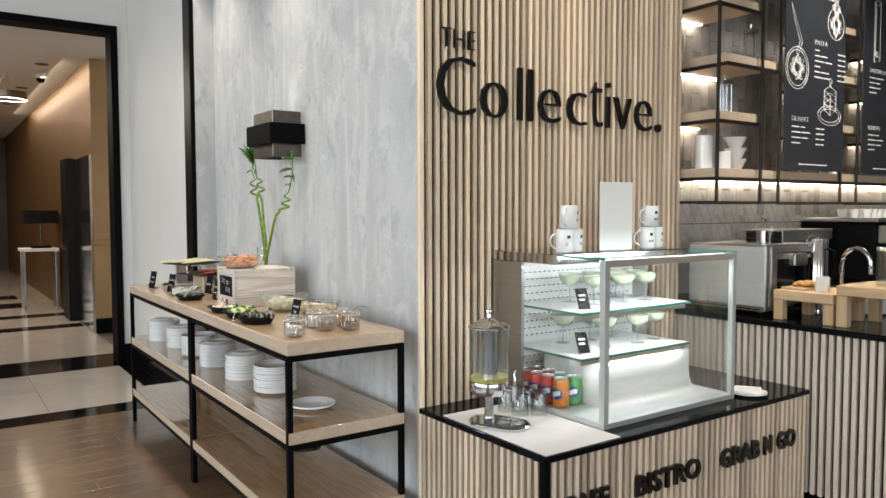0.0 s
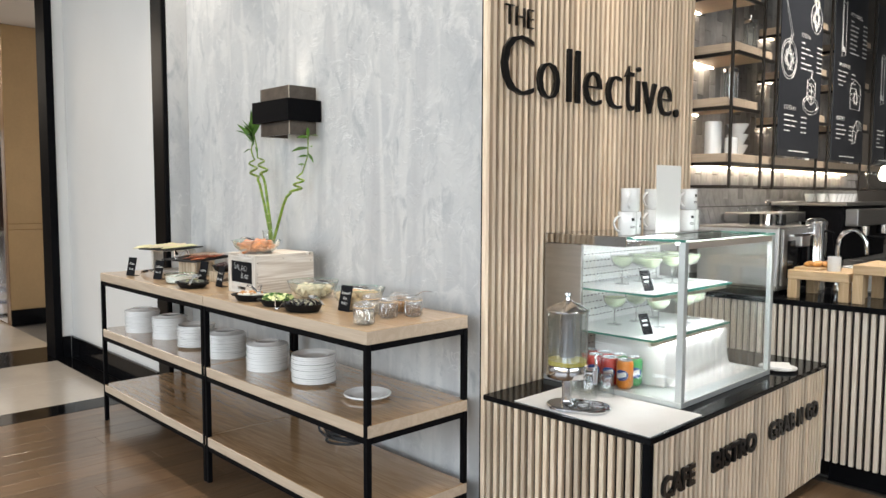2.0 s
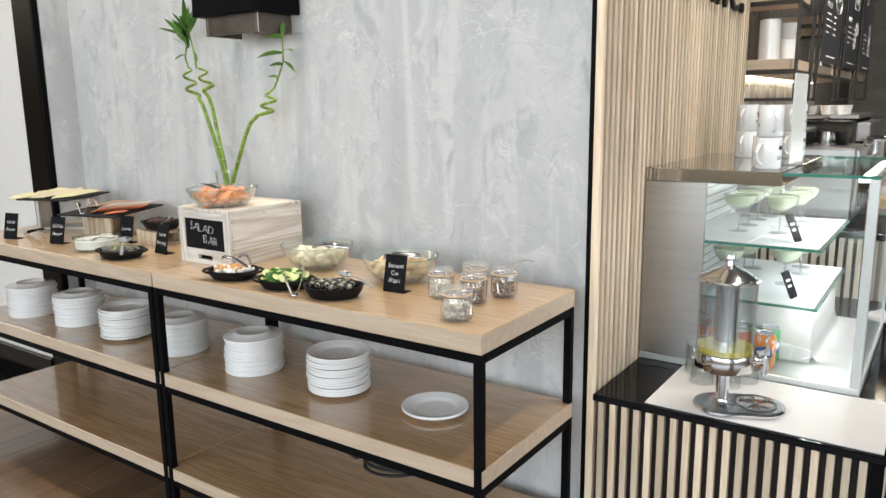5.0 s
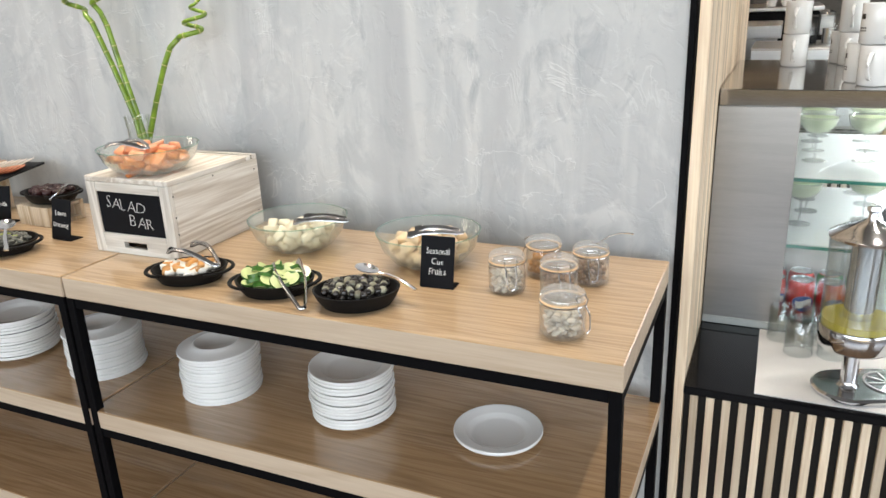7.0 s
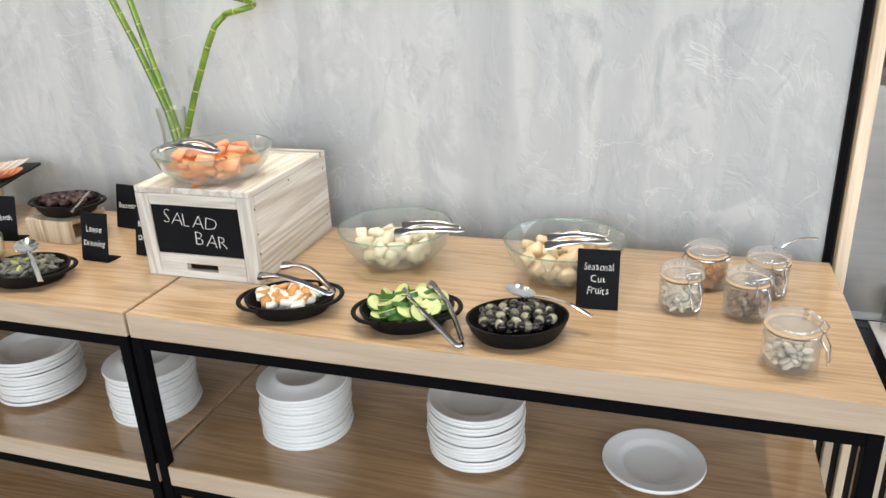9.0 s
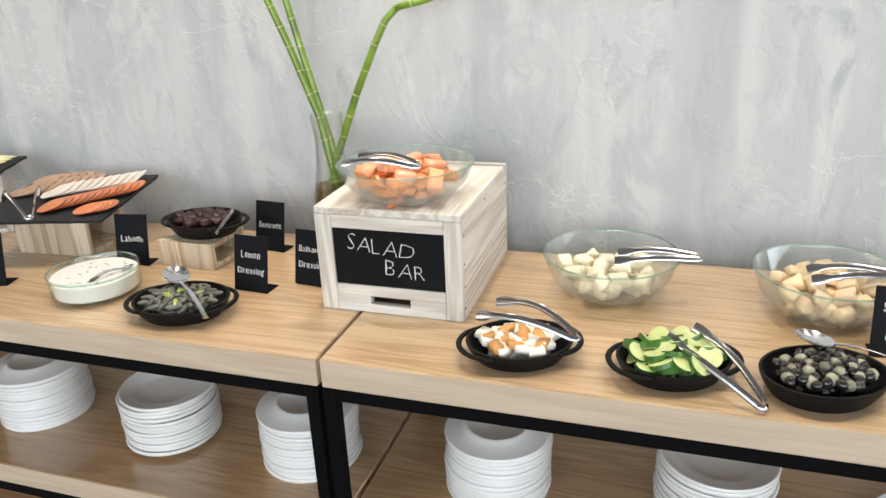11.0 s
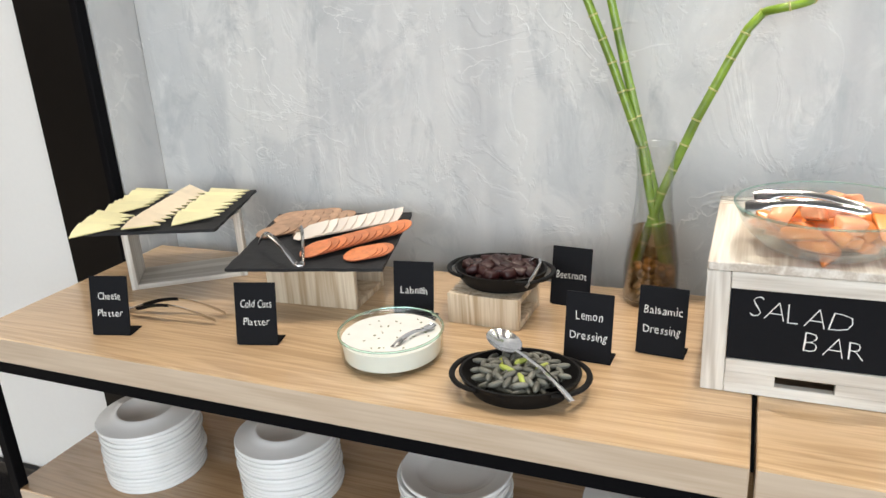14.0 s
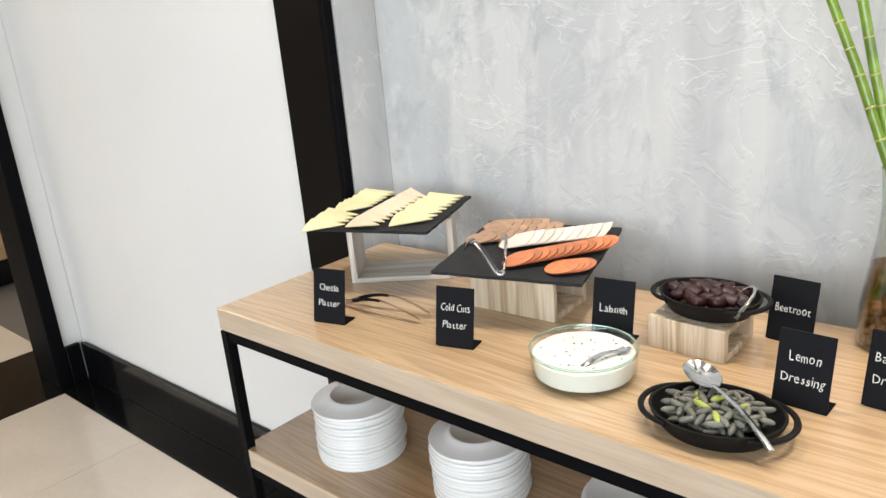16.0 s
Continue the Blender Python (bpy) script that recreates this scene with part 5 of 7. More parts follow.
# ---- wall lamp ----
lamp = thing("wall_lamp", pose(-3.915, Y_WALL, 1.66), "square bronze wall lamp with a black metal band", "lamp")
part("back_plate", box(-0.07, 0.07, -0.012, 0, 0.02, 0.22, 0.002), M_BLACK, lamp)
_b = bmesh.new()
for a in ((-0.136, -0.126, -0.168, -0.0125), (0.126, 0.136, -0.168, -0.0125), (-0.1255, 0.1255, -0.168, -0.158)):
    box(a[0], a[1], a[2], a[3], 0.0, 0.239, 0.001, _b)
part("shade", _b, M_BRONZE, lamp, "brushed bronze shade open at top and bottom")
_b = bmesh.new()
for a in ((-0.170, -0.160, -0.197, -0.004), (0.160, 0.170, -0.197, -0.004), (-0.1595, 0.1595, -0.197, -0.187)):
    box(a[0], a[1], a[2], a[3], 0.066, 0.172, 0.001, _b)
_band = part("band", _b, M_BLACK, lamp, "matt black band round the shade")
for a in ((-0.1595, -0.1365, -0.1865, -0.0125), (0.1365, 0.1595, -0.1865, -0.0125), (-0.136, 0.136, -0.1865, -0.1685)):
    for z in (0.067, 0.166):
        part("lip", box(a[0], a[1], a[2], a[3], z, z + 0.005), M_BLACK, _band)
smooth(part("bulb", lathe([(0, -0.03), (0.014, -0.026), (0.02, -0.012), (0.018, 0.004), (0.009, 0.022), (0, 0.024)], 16), glow("lamp_bulb_glass", (1.0, 0.86, 0.68), 8), lamp, "warm bulb inside the shade")).matrix_local = pose(0, -0.06, 0.175)
for z0, z1 in ((0.0, 0.0655), (0.1725, 0.239)):
    part("corner_edge", box(0.1365, 0.1395, -0.1715, -0.1685, z0, z1), M_BRASSEDGE, lamp, "pale metal corner edge")

# ---- cable coil under the middle shelf ----
coil = thing("cable_coil", pose(-3.10, 1.40, 0.345), "coil of black power cable hung under the shelf", "cable")
for i in range(7):
    pts = [((0.105 + 0.004 * (i % 3)) * math.cos(2 * math.pi * k / 36) + 0.004 * math.sin(i), (0.075 + 0.003 * (i % 2)) * math.sin(2 * math.pi * k / 36), 0.011 * i + 0.012 * math.cos(2 * math.pi * k / 36 + i)) for k in range(36)]
    part("loop", tube(pts, 0.0055, 7, True), M_CABLE, coil)
part("hanging_end", tube([(-0.21, 0.0, 0.145), (-0.212, 0, 0.03), (-0.20, 0, -0.01), (-0.16, 0, -0.022), (-0.1, 0.01, 0.0)], 0.006, 8), M_CABLE, coil)
part("tie", tube([(-0.1, 0.02, -0.02), (-0.115, 0.02, 0.05), (-0.09, 0.02, 0.145)], 0.004, 6), M_CABLE, coil)

# ---- refrigerated display case ----
M_CASEWHITE = mat("white_case_liner", (0.82, 0.83, 0.83), 0.4, vary=0.02, scale=6)
M_FROST = mat("white_shelf_liner", (0.80, 0.82, 0.82), 0.35, vary=0.03, scale=5, coat=0.3)
M_COUPE = pane_glass("coupe_crystal", (0.98, 0.99, 0.99), 0.06, 0.12, 0.35, 2.5)
M_CREAM = mat("pale_green_dessert", (0.70, 0.80, 0.50), 0.4, vary=0.08, scale=30)
M_RED = mat("red_can", (0.52, 0.022, 0.016), 0.3, 0.3, coat=0.4)
M_ORANGE = mat("orange_can", (0.62, 0.20, 0.02), 0.3, 0.3, coat=0.4)
M_GREENCAN = mat("green_can", (0.05, 0.28, 0.08), 0.3, 0.3, coat=0.4)
M_BLUE = mat("blue_label", (0.02, 0.06, 0.25), 0.4)
M_ALU = mat("can_aluminium", (0.75, 0.75, 0.76), 0.25, 1.0)
M_JUICE = mat("yellow_juice", (0.70, 0.56, 0.10), 0.15, coat=0.4)
M_OAKLIGHT = wood("light_oak_riser", (0.66, 0.48, 0.29), (0.50, 0.33, 0.17), 0, 0.5, 8)
M_OAKLIGHTZ = wood("light_oak_leg", (0.66, 0.48, 0.29), (0.50, 0.33, 0.17), 2, 0.5, 8)
M_POST = mat("pale_steel_post", (0.60, 0.63, 0.62), 0.35, 0.5, vary=0.1, scale=4)
M_RAILPALE = mat("pale_brushed_rail", (0.66, 0.58, 0.50), 0.4, 0.5, vary=0.12, scale=4)
EX0, EX1, EY0, EY1, EZ0, EZ1 = -2.598, -1.955, 2.075, 2.870, CZ + 0.0005, 1.209
case = thing("display_case", pose(0, 0, 0), "lit glass and steel display case on the black counter", "display case")
part("base_tray", box(EX0, EX1, EY0, EY1, EZ0, EZ0 + 0.022, 0.002), M_POST, case)
part("side_panel", box(EX0, -2.410, EY0, EY0 + 0.016, EZ0 + 0.0225, EZ1 - 0.042, 0.001), M_STEEL, case, "brushed steel side panel")
part("side_panel", box(EX0, -2.410, EY1 - 0.016, EY1, EZ0 + 0.0225, EZ1 - 0.042, 0.001), M_STEEL, case)
part("top_cap", box(EX0, -2.20, EY0, EY1, EZ1 - 0.041, EZ1, 0.002), M_STEELCAP, case, "polished steel cap")
part("top_glass", box(-2.1995, EX1, EY0 + 0.001, EY1 - 0.001, EZ1 - 0.010, EZ1 - 0.002), M_PANEGREEN, case)
for a in ((-2.1995, EX1, EY0, EY0 + 0.0012), (-2.1995, EX1, EY1 - 0.0012, EY1)):
    part("glass_edge", box(a[0], a[1], a[2], a[3], EZ1 - 0.0105, EZ1 - 0.0015), M_GLASSEDGE, case)
part("front_rail", box(EX1 - 0.026, EX1 - 0.002, EY0 + 0.026, EY1 - 0.026, EZ1 - 0.036, EZ1 - 0.0115, 0.001), M_RAILPALE, case, "pale brushed top rail")
part("corner_post", box(EX1 - 0.026, EX1, EY0 + 0.001, EY0 + 0.026, EZ0 + 0.0225, EZ1 - 0.0115, 0.001), M_POST, case)
part("corner_post", box(EX1 - 0.022, EX1, EY1 - 0.024, EY1 - 0.001, EZ0 + 0.0225, EZ1 - 0.0115, 0.001), M_POST, case)
part("front_glass", box(EX1 - 0.010, EX1 - 0.005, EY0 + 0.0265, EY1 - 0.0265, EZ0 + 0.0225, EZ1 - 0.0365), M_PANE, case)
part("side_glass", box(-2.4095, EX1 - 0.0265, EY0 + 0.004, EY0 + 0.009, EZ0 + 0.0225, EZ1 - 0.042), M_PANE, case)
part("side_glass", box(-2.4095, EX1 - 0.0265, EY1 - 0.009, EY1 - 0.004, EZ0 + 0.0225, EZ1 - 0.042), M_PANE, case)
back = part("back_panel", box(-2.51, -2.50, EY0 + 0.0165, EY1 - 0.0165, EZ0 + 0.0225, EZ1 - 0.042), M_CASEWHITE, case, "white perforated back panel")
_b = bmesh.new()
for i in range(26):
    for j in range(17):
        y, z = EY0 + 0.035 + i * 0.028 + (0.014 if j % 2 else 0), EZ0 + 0.05 + j * 0.03
        if y < EY1 - 0.03:
            box(-2.4998, -2.4992, y, y + 0.011, z, z + 0.005, 0, _b)
tagged(part("perforations", _b, M_SLATBACK, back), kind="stuff")
part("light_strip", box(-2.010, -1.984, EY0 + 0.03, EY1 - 0.03, EZ1 - 0.022, EZ1 - 0.012), M_LEDWHITE, case, "white light strip under the top glass")
for z in (0.990, 0.816):
    sh = part("glass_shelf", box(-2.495, -2.085, EY0 + 0.018, 2.74, z - 0.008, z), M_PANEGREEN, case)
    part("shelf_liner", box(-2.490, -2.093, EY0 + 0.022, 2.735, z + 0.0005, z + 0.002), M_FROST, sh, "white liner sheet")
    part("shelf_edge", box(-2.0848, -2.083, EY0 + 0.018, 2.74, z - 0.008, z), M_GLASSEDGE, sh)
    part("shelf_edge", box(-2.495, -2.085, EY0 + 0.0165, EY0 + 0.0178, z - 0.008, z), M_GLASSEDGE, sh)
    part("shelf_bracket", box(-2.11, -2.098, 2.10, 2.72, z - 0.026, z - 0.0085), M_BRASSEDGE, sh, "pale metal rail under the shelf")
    area_lamp("shelf_light", look((-2.104, 2.41, z - 0.027), (-2.30, 2.41, z - 0.25)), 0.6, 0.010, 2.2, (0.93, 0.97, 1.0))
area_lamp("case_light", look((-1.998, 2.47, EZ1 - 0.026), (-2.35, 2.47, 0.75)), 0.7, 0.025, 5.5, (0.93, 0.97, 1.0))
# white cloth-covered step with a flared end
_prof = [(-0.285, 0.0), (-0.285, 0.178), (0.255, 0.178), (0.262, 0.172), (0.262, 0.09), (0.272, 0.04), (0.295, 0.008), (0.297, 0.0)]
bm = bmesh.new()
f = bm.faces.new([bm.verts.new((0.0, y, z)) for y, z in _prof])
r_ = bmesh.ops.extrude_face_region(bm, geom=[f])
bmesh.ops.translate(bm, verts=[v for v in r_["geom"] if isinstance(v, bmesh.types.BMVert)], vec=(0.33, 0, 0))
bmesh.ops.recalc_face_normals(bm, faces=bm.faces[:])
bmesh.ops.bevel(bm, geom=bm.edges[:], offset=0.004, segments=2, affect="EDGES")
step = part("covered_step", bm, M_CLOTH)
step.matrix_world = pose(-2.44, 2.51, EZ0 + 0.0228)
bm = bmesh.new()
_rows = [[bm.verts.new((x, y + (0.012 * k if y > 0.2 else 0), z)) for y in (-0.27, -0.1, 0.1, 0.262)] for k, (x, z) in enumerate(((0.331, 0.05), (0.336, 0.024), (0.352, 0.008), (0.39, 0.004), (0.43, 0.0025)))]
for p, q in zip(_rows, _rows[1:]):
    for k in range(3):
        bm.faces.new((p[k], p[k + 1], q[k + 1], q[k]))
bmesh.ops.solidify(bm, geom=bm.faces[:], thickness=0.0015)
smooth(part("cloth_drape", bm, M_CLOTH, step, "white cloth running out over the case floor"))
tagged(step, "white cloth covered step inside the display case", "step")


def drink_can(x, y, material, yaw, label):
    r, h = 0.033, 0.115
    c = thing("drink_can", pose(x, y, EZ0 + 0.0228, 0, 0, yaw), label, "can", "drink cans")
    smooth(part("can_body", lathe([(r * 0.72, 0.0), (r * 0.8, 0.003), (r, 0.012), (r, h - 0.014), (r * 0.86, h - 0.003), (r * 0.84, h - 0.003)], 28), material, c), 30)
    part("can_end", lathe([(r * 0.86, h - 0.003), (r * 0.86, h), (r * 0.80, h), (r * 0.78, h - 0.004), (0, h - 0.004)], 28), M_ALU, c, "bare aluminium end")
    b = bmesh.new()
    n = 8
    for k, (z0, z1, rr) in enumerate(((0.034, 0.078, 1.012),)):
        ring = []
        for i in range(n + 1):
            a = -0.85 + 1.7 * i / n
            zc = (z0 + z1) / 2
            hh = (z1 - z0) / 2 * math.sqrt(max(0.05, 1 - (a / 0.9) ** 2))
            ring.append((b.verts.new((r * rr * math.cos(a), r * rr * math.sin(a), zc - hh)), b.verts.new((r * rr * math.cos(a), r * rr * math.sin(a), zc + hh))))
        for p, q in zip(ring, ring[1:]):
            b.faces.new((p[0], q[0], q[1], p[1]))
    part("emblem", b, M_BLUE, c, "blue emblem")
    b = bmesh.new()
    ring = []
    for i in range(n + 1):
        a = -0.6 + 1.2 * i / n
        ring.append((b.verts.new((r * 1.022 * math.cos(a), r * 1.022 * math.sin(a), 0.047 + 0.004 * math.sin(a * 4))), b.verts.new((r * 1.022 * math.cos(a), r * 1.022 * math.sin(a), 0.066 + 0.004 * math.sin(a * 4)))))
    for p, q in zip(ring, ring[1:]):
        b.faces.new((p[0], q[0], q[1], p[1]))
    part("emblem_bar", b, M_CERAMIC, c, "white bar on the emblem")
    return c


for i in range(4):
    for j in range(2):
        m_, cn = (M_GREENCAN, "green") if j == 1 and i > 1 else (M_ORANGE, "orange") if i == 3 else (M_RED, "red")
        drink_can(-2.430 + i * 0.069, 2.120 + j * 0.068, m_, -62 + rng.uniform(-20, 20), f"{cn} drink can with a blue emblem on the case floor")


def coupe(x, y, z, fill=True):
    g = thing("coupe_glass", pose(x, y, z), "stemmed coupe glass of pale green dessert in the case", "glass", "coupe glasses")
    smooth(part("glass_body", lathe([(0, 0.0), (0.030, 0.0005), (0.031, 0.002), (0.006, 0.006), (0.0032, 0.012), (0.0032, 0.062), (0.006, 0.068), (0.028, 0.078), (0.044, 0.096), (0.051, 0.122), (0.0498, 0.122), (0.0425, 0.097), (0.027, 0.081), (0, 0.073)], 28), M_COUPE, g))
    smooth(part("dessert", lathe([(0, 0.0735), (0.026, 0.0815), (0.0418, 0.0975), (0.0478, 0.117), (0, 0.118)], 28), M_CREAM, g, "pale green cream"))
    return g


for x, y in ((-2.36, 2.30), (-2.24, 2.32), (-2.36, 2.44), (-2.22, 2.47), (-2.36, 2.58), (-2.22, 2.61), (-2.34, 2.68)):
    coupe(x, y, 0.9925)
for x, y in ((-2.38, 2.28), (-2.36, 2.42), (-2.22, 2.36), (-2.36, 2.56), (-2.20, 2.54), (-2.22, 2.67)):
    coupe(x, y, 0.8185)
for z in (0.9925, 0.8185):
    c = thing("price_card", pose(-2.16, 2.185, z, 0, 0, 76), "small dark price card leaning in the display case", "sign", "price cards")
    p = part("panel", box(-0.026, 0.026, -0.001, 0.001, 0, 0.085, 0.0005), M_CHALK, c)
    p.matrix_local = pose(0, 0, 0.0008, -24, 0, 0)
    for k in range(2):
        part("writing_bar", box(-0.016, 0.014 - 0.006 * k, -0.0016, -0.0012, 0.052 - 0.018 * k, 0.060 - 0.018 * k), M_CHALKTEXT, p)


# ---- mugs and sheet on the case ----
def mug(x, y, z, yaw):
    m = thing("mug", pose(x, y, z, 0, 0, yaw), "white ceramic mug with small dark print", "mug", "mugs on the display case")
    r, h = 0.037, 0.094
    smooth(part("mug_body", lathe([(0, 0.0), (r * 0.9, 0.0), (r, 0.004), (r, h - 0.001), (r * 0.985, h), (r * 0.95, h - 0.001), (r * 0.93, 0.008), (0, 0.006)], 32), M_CERAMIC, m), 50)
    pts = [(0, -r * 0.97 - 0.028 * math.sin(math.pi * i / 10), h * 0.5 + 0.030 * math.cos(math.pi * i / 10)) for i in range(11)]
    smooth(part("handle", tube(pts, 0.0055, 8, flat=0.7), M_CERAMIC, m))
    for side in (0.0, math.pi):
        for z0, w_, zz in ((0.058, 0.20, 0.012), (0.036, 0.34, 0.0035), (0.030, 0.34, 0.0035)):
            b = bmesh.new()
            vs = []
            for a in (side - w_, side - w_ / 3, side + w_ / 3, side + w_):
                x1, y1 = r * 1.004 * math.cos(a), r * 1.004 * math.sin(a)
                vs.append((b.verts.new((x1, y1, z0)), b.verts.new((x1, y1, z0 + zz))))
            for p, q in zip(vs, vs[1:]):
                b.faces.new((p[0], q[0], q[1], p[1]))
            part("print", b, M_LETTER, m, "dark print")
    return m


for x, y, up, yaw in ((-2.260, 2.172, 0, -20), (-2.284, 2.245, 0, 12), (-2.264, 2.198, 1, 25),
                      (-2.276, 2.685, 0, -20), (-2.296, 2.760, 0, 14), (-2.281, 2.712, 1, -8),
                      (-2.433, 2.655, 0, -4), (-2.432, 2.657, 1, -9)):
    z = EZ1 + 0.0945 * up
    mug(x, y, z + 0.0005, yaw)
sheet = thing("paper_holder", pose(-2.226, 2.430, EZ1 + 0.0005, 0, 0, -2), "tall blank white sheet in an upright stand", "sheet")
part("sheet", box(-0.0015, 0.0015, -0.094, 0.094, 0.004, 0.285), M_WHITE, sheet)
part("foot", box(-0.03, 0.024, -0.094, 0.094, 0, 0.0035), M_PANE, sheet)

# ---- juice dispenser ----
disp = thing("juice_dispenser", pose(-2.262, 1.790, CZ + 0.0032, 0, 0, 22), "chrome and glass juice dispenser standing on a paper mat", "dispenser")
_o = [(0.075 * math.cos(a) + (0.09 if math.cos(a) > 0 else 0), 0.075 * math.sin(a)) for a in [2 * math.pi * i / 40 for i in range(40)]]
smooth(part("base", slab(_o, 0.0, 0.016, 0.005), M_CHROME, disp), 30)
part("drip_grid", lathe([(0.050, 0.0165), (0.052, 0.019), (0.047, 0.019), (0.047, 0.0165)], 30), M_STEEL, disp).matrix_local = pose(0.09, 0, 0)
for k in range(8):
    part("grid_bar", box(0.008, 0.046, -0.0022, 0.0022, 0.0166, 0.0186), M_STEEL, disp).matrix_local = pose(0.09, 0, 0, 0, 0, 45 * k)
smooth(part("column", lathe([(0, 0.016), (0.024, 0.016), (0.019, 0.022), (0.017, 0.03), (0.017, 0.115), (0, 0.115)], 28), M_CHROME, disp), 40)
smooth(part("collar", lathe([(0, 0.115), (0.072, 0.115), (0.076, 0.120), (0.076, 0.160), (0.074, 0.164), (0, 0.164)], 40), M_CHROME, disp), 40)
smooth(part("tank", lathe([(0.0735, 0.1645), (0.0745, 0.36), (0.0725, 0.36), (0.0715, 0.1645), (0.0735, 0.1645)], 44), pane_glass("tank_glass", (0.94, 0.96, 0.96), 0.11), disp), 40)
smooth(part("juice", lathe([(0, 0.1648), (0.0712, 0.1648), (0.0713, 0.180), (0, 0.180)], 40), M_JUICE, disp, "shallow yellow juice"), 40)
smooth(part("ice_core", lathe([(0, 0.181), (0.03, 0.181), (0.031, 0.355), (0, 0.357)], 30), M_CHROME, disp), 40)
smooth(part("lid", lathe([(0, 0.3605), (0.078, 0.3605), (0.079, 0.366), (0.074, 0.370), (0.045, 0.386), (0.02, 0.396), (0.010, 0.402), (0.008, 0.412), (0.014, 0.420), (0.012, 0.428), (0, 0.430)], 40), M_CHROME, disp, "domed chrome lid with a knob"), 35)
part("tap_stem", tube([(0.074, 0, 0.138), (0.104, 0, 0.138)], 0.009, 12), M_CHROME, disp)
part("tap_body", tube([(0.104, 0, 0.152), (0.104, 0, 0.100)], [0.012, 0.009], 12), M_CHROME, disp)
part("tap_lever", tube([(0.104, 0, 0.152), (0.108, 0, 0.175), (0.104, 0, 0.195), (0.110, 0, 0.215)], [0.004, 0.005, 0.004, 0.003], 8), M_CHROME, disp)
M_TUMBLER = pane_glass("tumbler_glass", (0.93, 0.95, 0.95), 0.13)
for i, (x, y) in enumerate(((-2.40, 2.030), (-2.325, 2.036), (-2.25, 2.030), (-2.36, 1.955), (-2.285, 1.962))):
    g = thing("tumbler", pose(x, y, CZ + 0.0035 if x > -2.45 else CZ), "clear glass tumbler standing upside down on a paper mat", "glass", "tumblers")
    smooth(part("glass_body", lathe([(0.034, 0.0), (0.031, 0.088), (0.028, 0.092), (0, 0.092), (0, 0.086), (0.026, 0.085), (0.032, 0.0), (0.034, 0.0)], 28), M_TUMBLER, g), 50)
np_ = thing("small_plate", pose(-1.968, 2.985, CZ + 0.0005), "white side plate beside the display case", "plate")
smooth(part("plate", lathe([(0, 0.0), (0.05, 0.0), (0.082, 0.010), (0.083, 0.012), (0.05, 0.005), (0, 0.004)], 40), M_CERAMIC, np_))
nap = part("napkin", box(-0.055, 0.055, -0.04, 0.04, 0, 0.012, 0.004, seg=2), M_CLOTH)
for v in nap.data.vertices:
    v.co.z += 0.006 * noise.noise(v.co * 40)
nap.matrix_world = pose(-1.968, 2.985, CZ + 0.0125, 4, 3, 30)
tagged(nap, "folded white napkin lying on a side plate", "napkin")

# ---- bar equipment ----
oven = thing("steel_oven", pose(-2.585, 3.40, BZ + 0.0005), "stainless steel counter oven on the bar", "oven")
part("body", box(0, 0.435, 0, 0.42, 0.02, 0.345, 0.004), M_STEEL, oven)
# pale half-metal colour stands in for window light mirrored in the steel
part("side_sheet", box(0.003, 0.432, -0.004, -0.001, 0.045, 0.335, 0.001), mat("lit_brushed_steel", (0.70, 0.72, 0.74), 0.42, 0.45, vary=0.15, scale=3, stretch=(0.4, 1, 8)), oven, "plain steel side sheet, coloured pale as if mirroring windows")
part("vent_panel", box(0.003, 0.432, -0.012, -0.001, 0.021, 0.042), M_STEEL, oven)
for k in range(9):
    part("vent_slot", box(0.02 + k * 0.045, 0.055 + k * 0.045, -0.0135, -0.0122, 0.028, 0.034), M_LETTER, oven)
door = part("door", box(0.436, 0.452, 0.02, 0.40, 0.045, 0.335, 0.003), M_STEEL, oven)
part("door_window", box(0.4525, 0.455, 0.07, 0.35, 0.085, 0.275, 0.001), M_BLACKGLOSS, door, "dark glass window")
part("handle", tube([(0.485, 0.05, 0.305), (0.485, 0.37, 0.305)], 0.008, 10), M_CHROME, door)
for hy in (0.07, 0.35):
    part("handle_post", tube([(0.452, hy, 0.305), (0.485, hy, 0.305)], 0.005, 8), M_CHROME, door)
for fx in (0.04, 0.39):
    for fy in (0.04, 0.38):
        part("foot", lathe([(0, 0), (0.015, 0), (0.015, 0.02), (0, 0.02)], 12), M_BLACK, oven).matrix_local = pose(fx, fy, 0)
dome = thing("acrylic_cover", pose(-2.30, 3.62, BZ + 0.3465), "clear acrylic box cover with jars inside on the oven", "cover")
_b = box(-0.12, 0.12, -0.12, 0.12, 0, 0.11, 0.02, seg=3)
part("cover", _b, M_PANE, dome)
part("knob", lathe([(0, 0.11), (0.012, 0.11), (0.018, 0.125), (0, 0.13)], 14), M_CHROME, dome)
for k in range(3):
    part("jar", lathe([(0, 0.002), (0.026, 0.002), (0.026, 0.06), (0, 0.06)], 18), M_CHROME if k % 2 else M_BLACK, dome).matrix_local = pose(-0.07 + 0.07 * k, 0.0, 0)
urn = thing("coffee_urn", pose(-2.105, 3.78, BZ + 0.0005), "tall polished steel coffee urn on the bar", "urn")
smooth(part("body", lathe([(0, 0), (0.055, 0), (0.055, 0.02), (0.052, 0.025), (0.052, 0.34), (0.054, 0.35), (0.054, 0.37), (0.03, 0.385), (0, 0.388)], 32), M_CHROME, urn), 40)
part("handle", tube([(0.05, 0, 0.32), (0.085, 0, 0.31), (0.09, 0, 0.2), (0.05, 0, 0.17)], 0.007, 8), M_BLACK, urn)
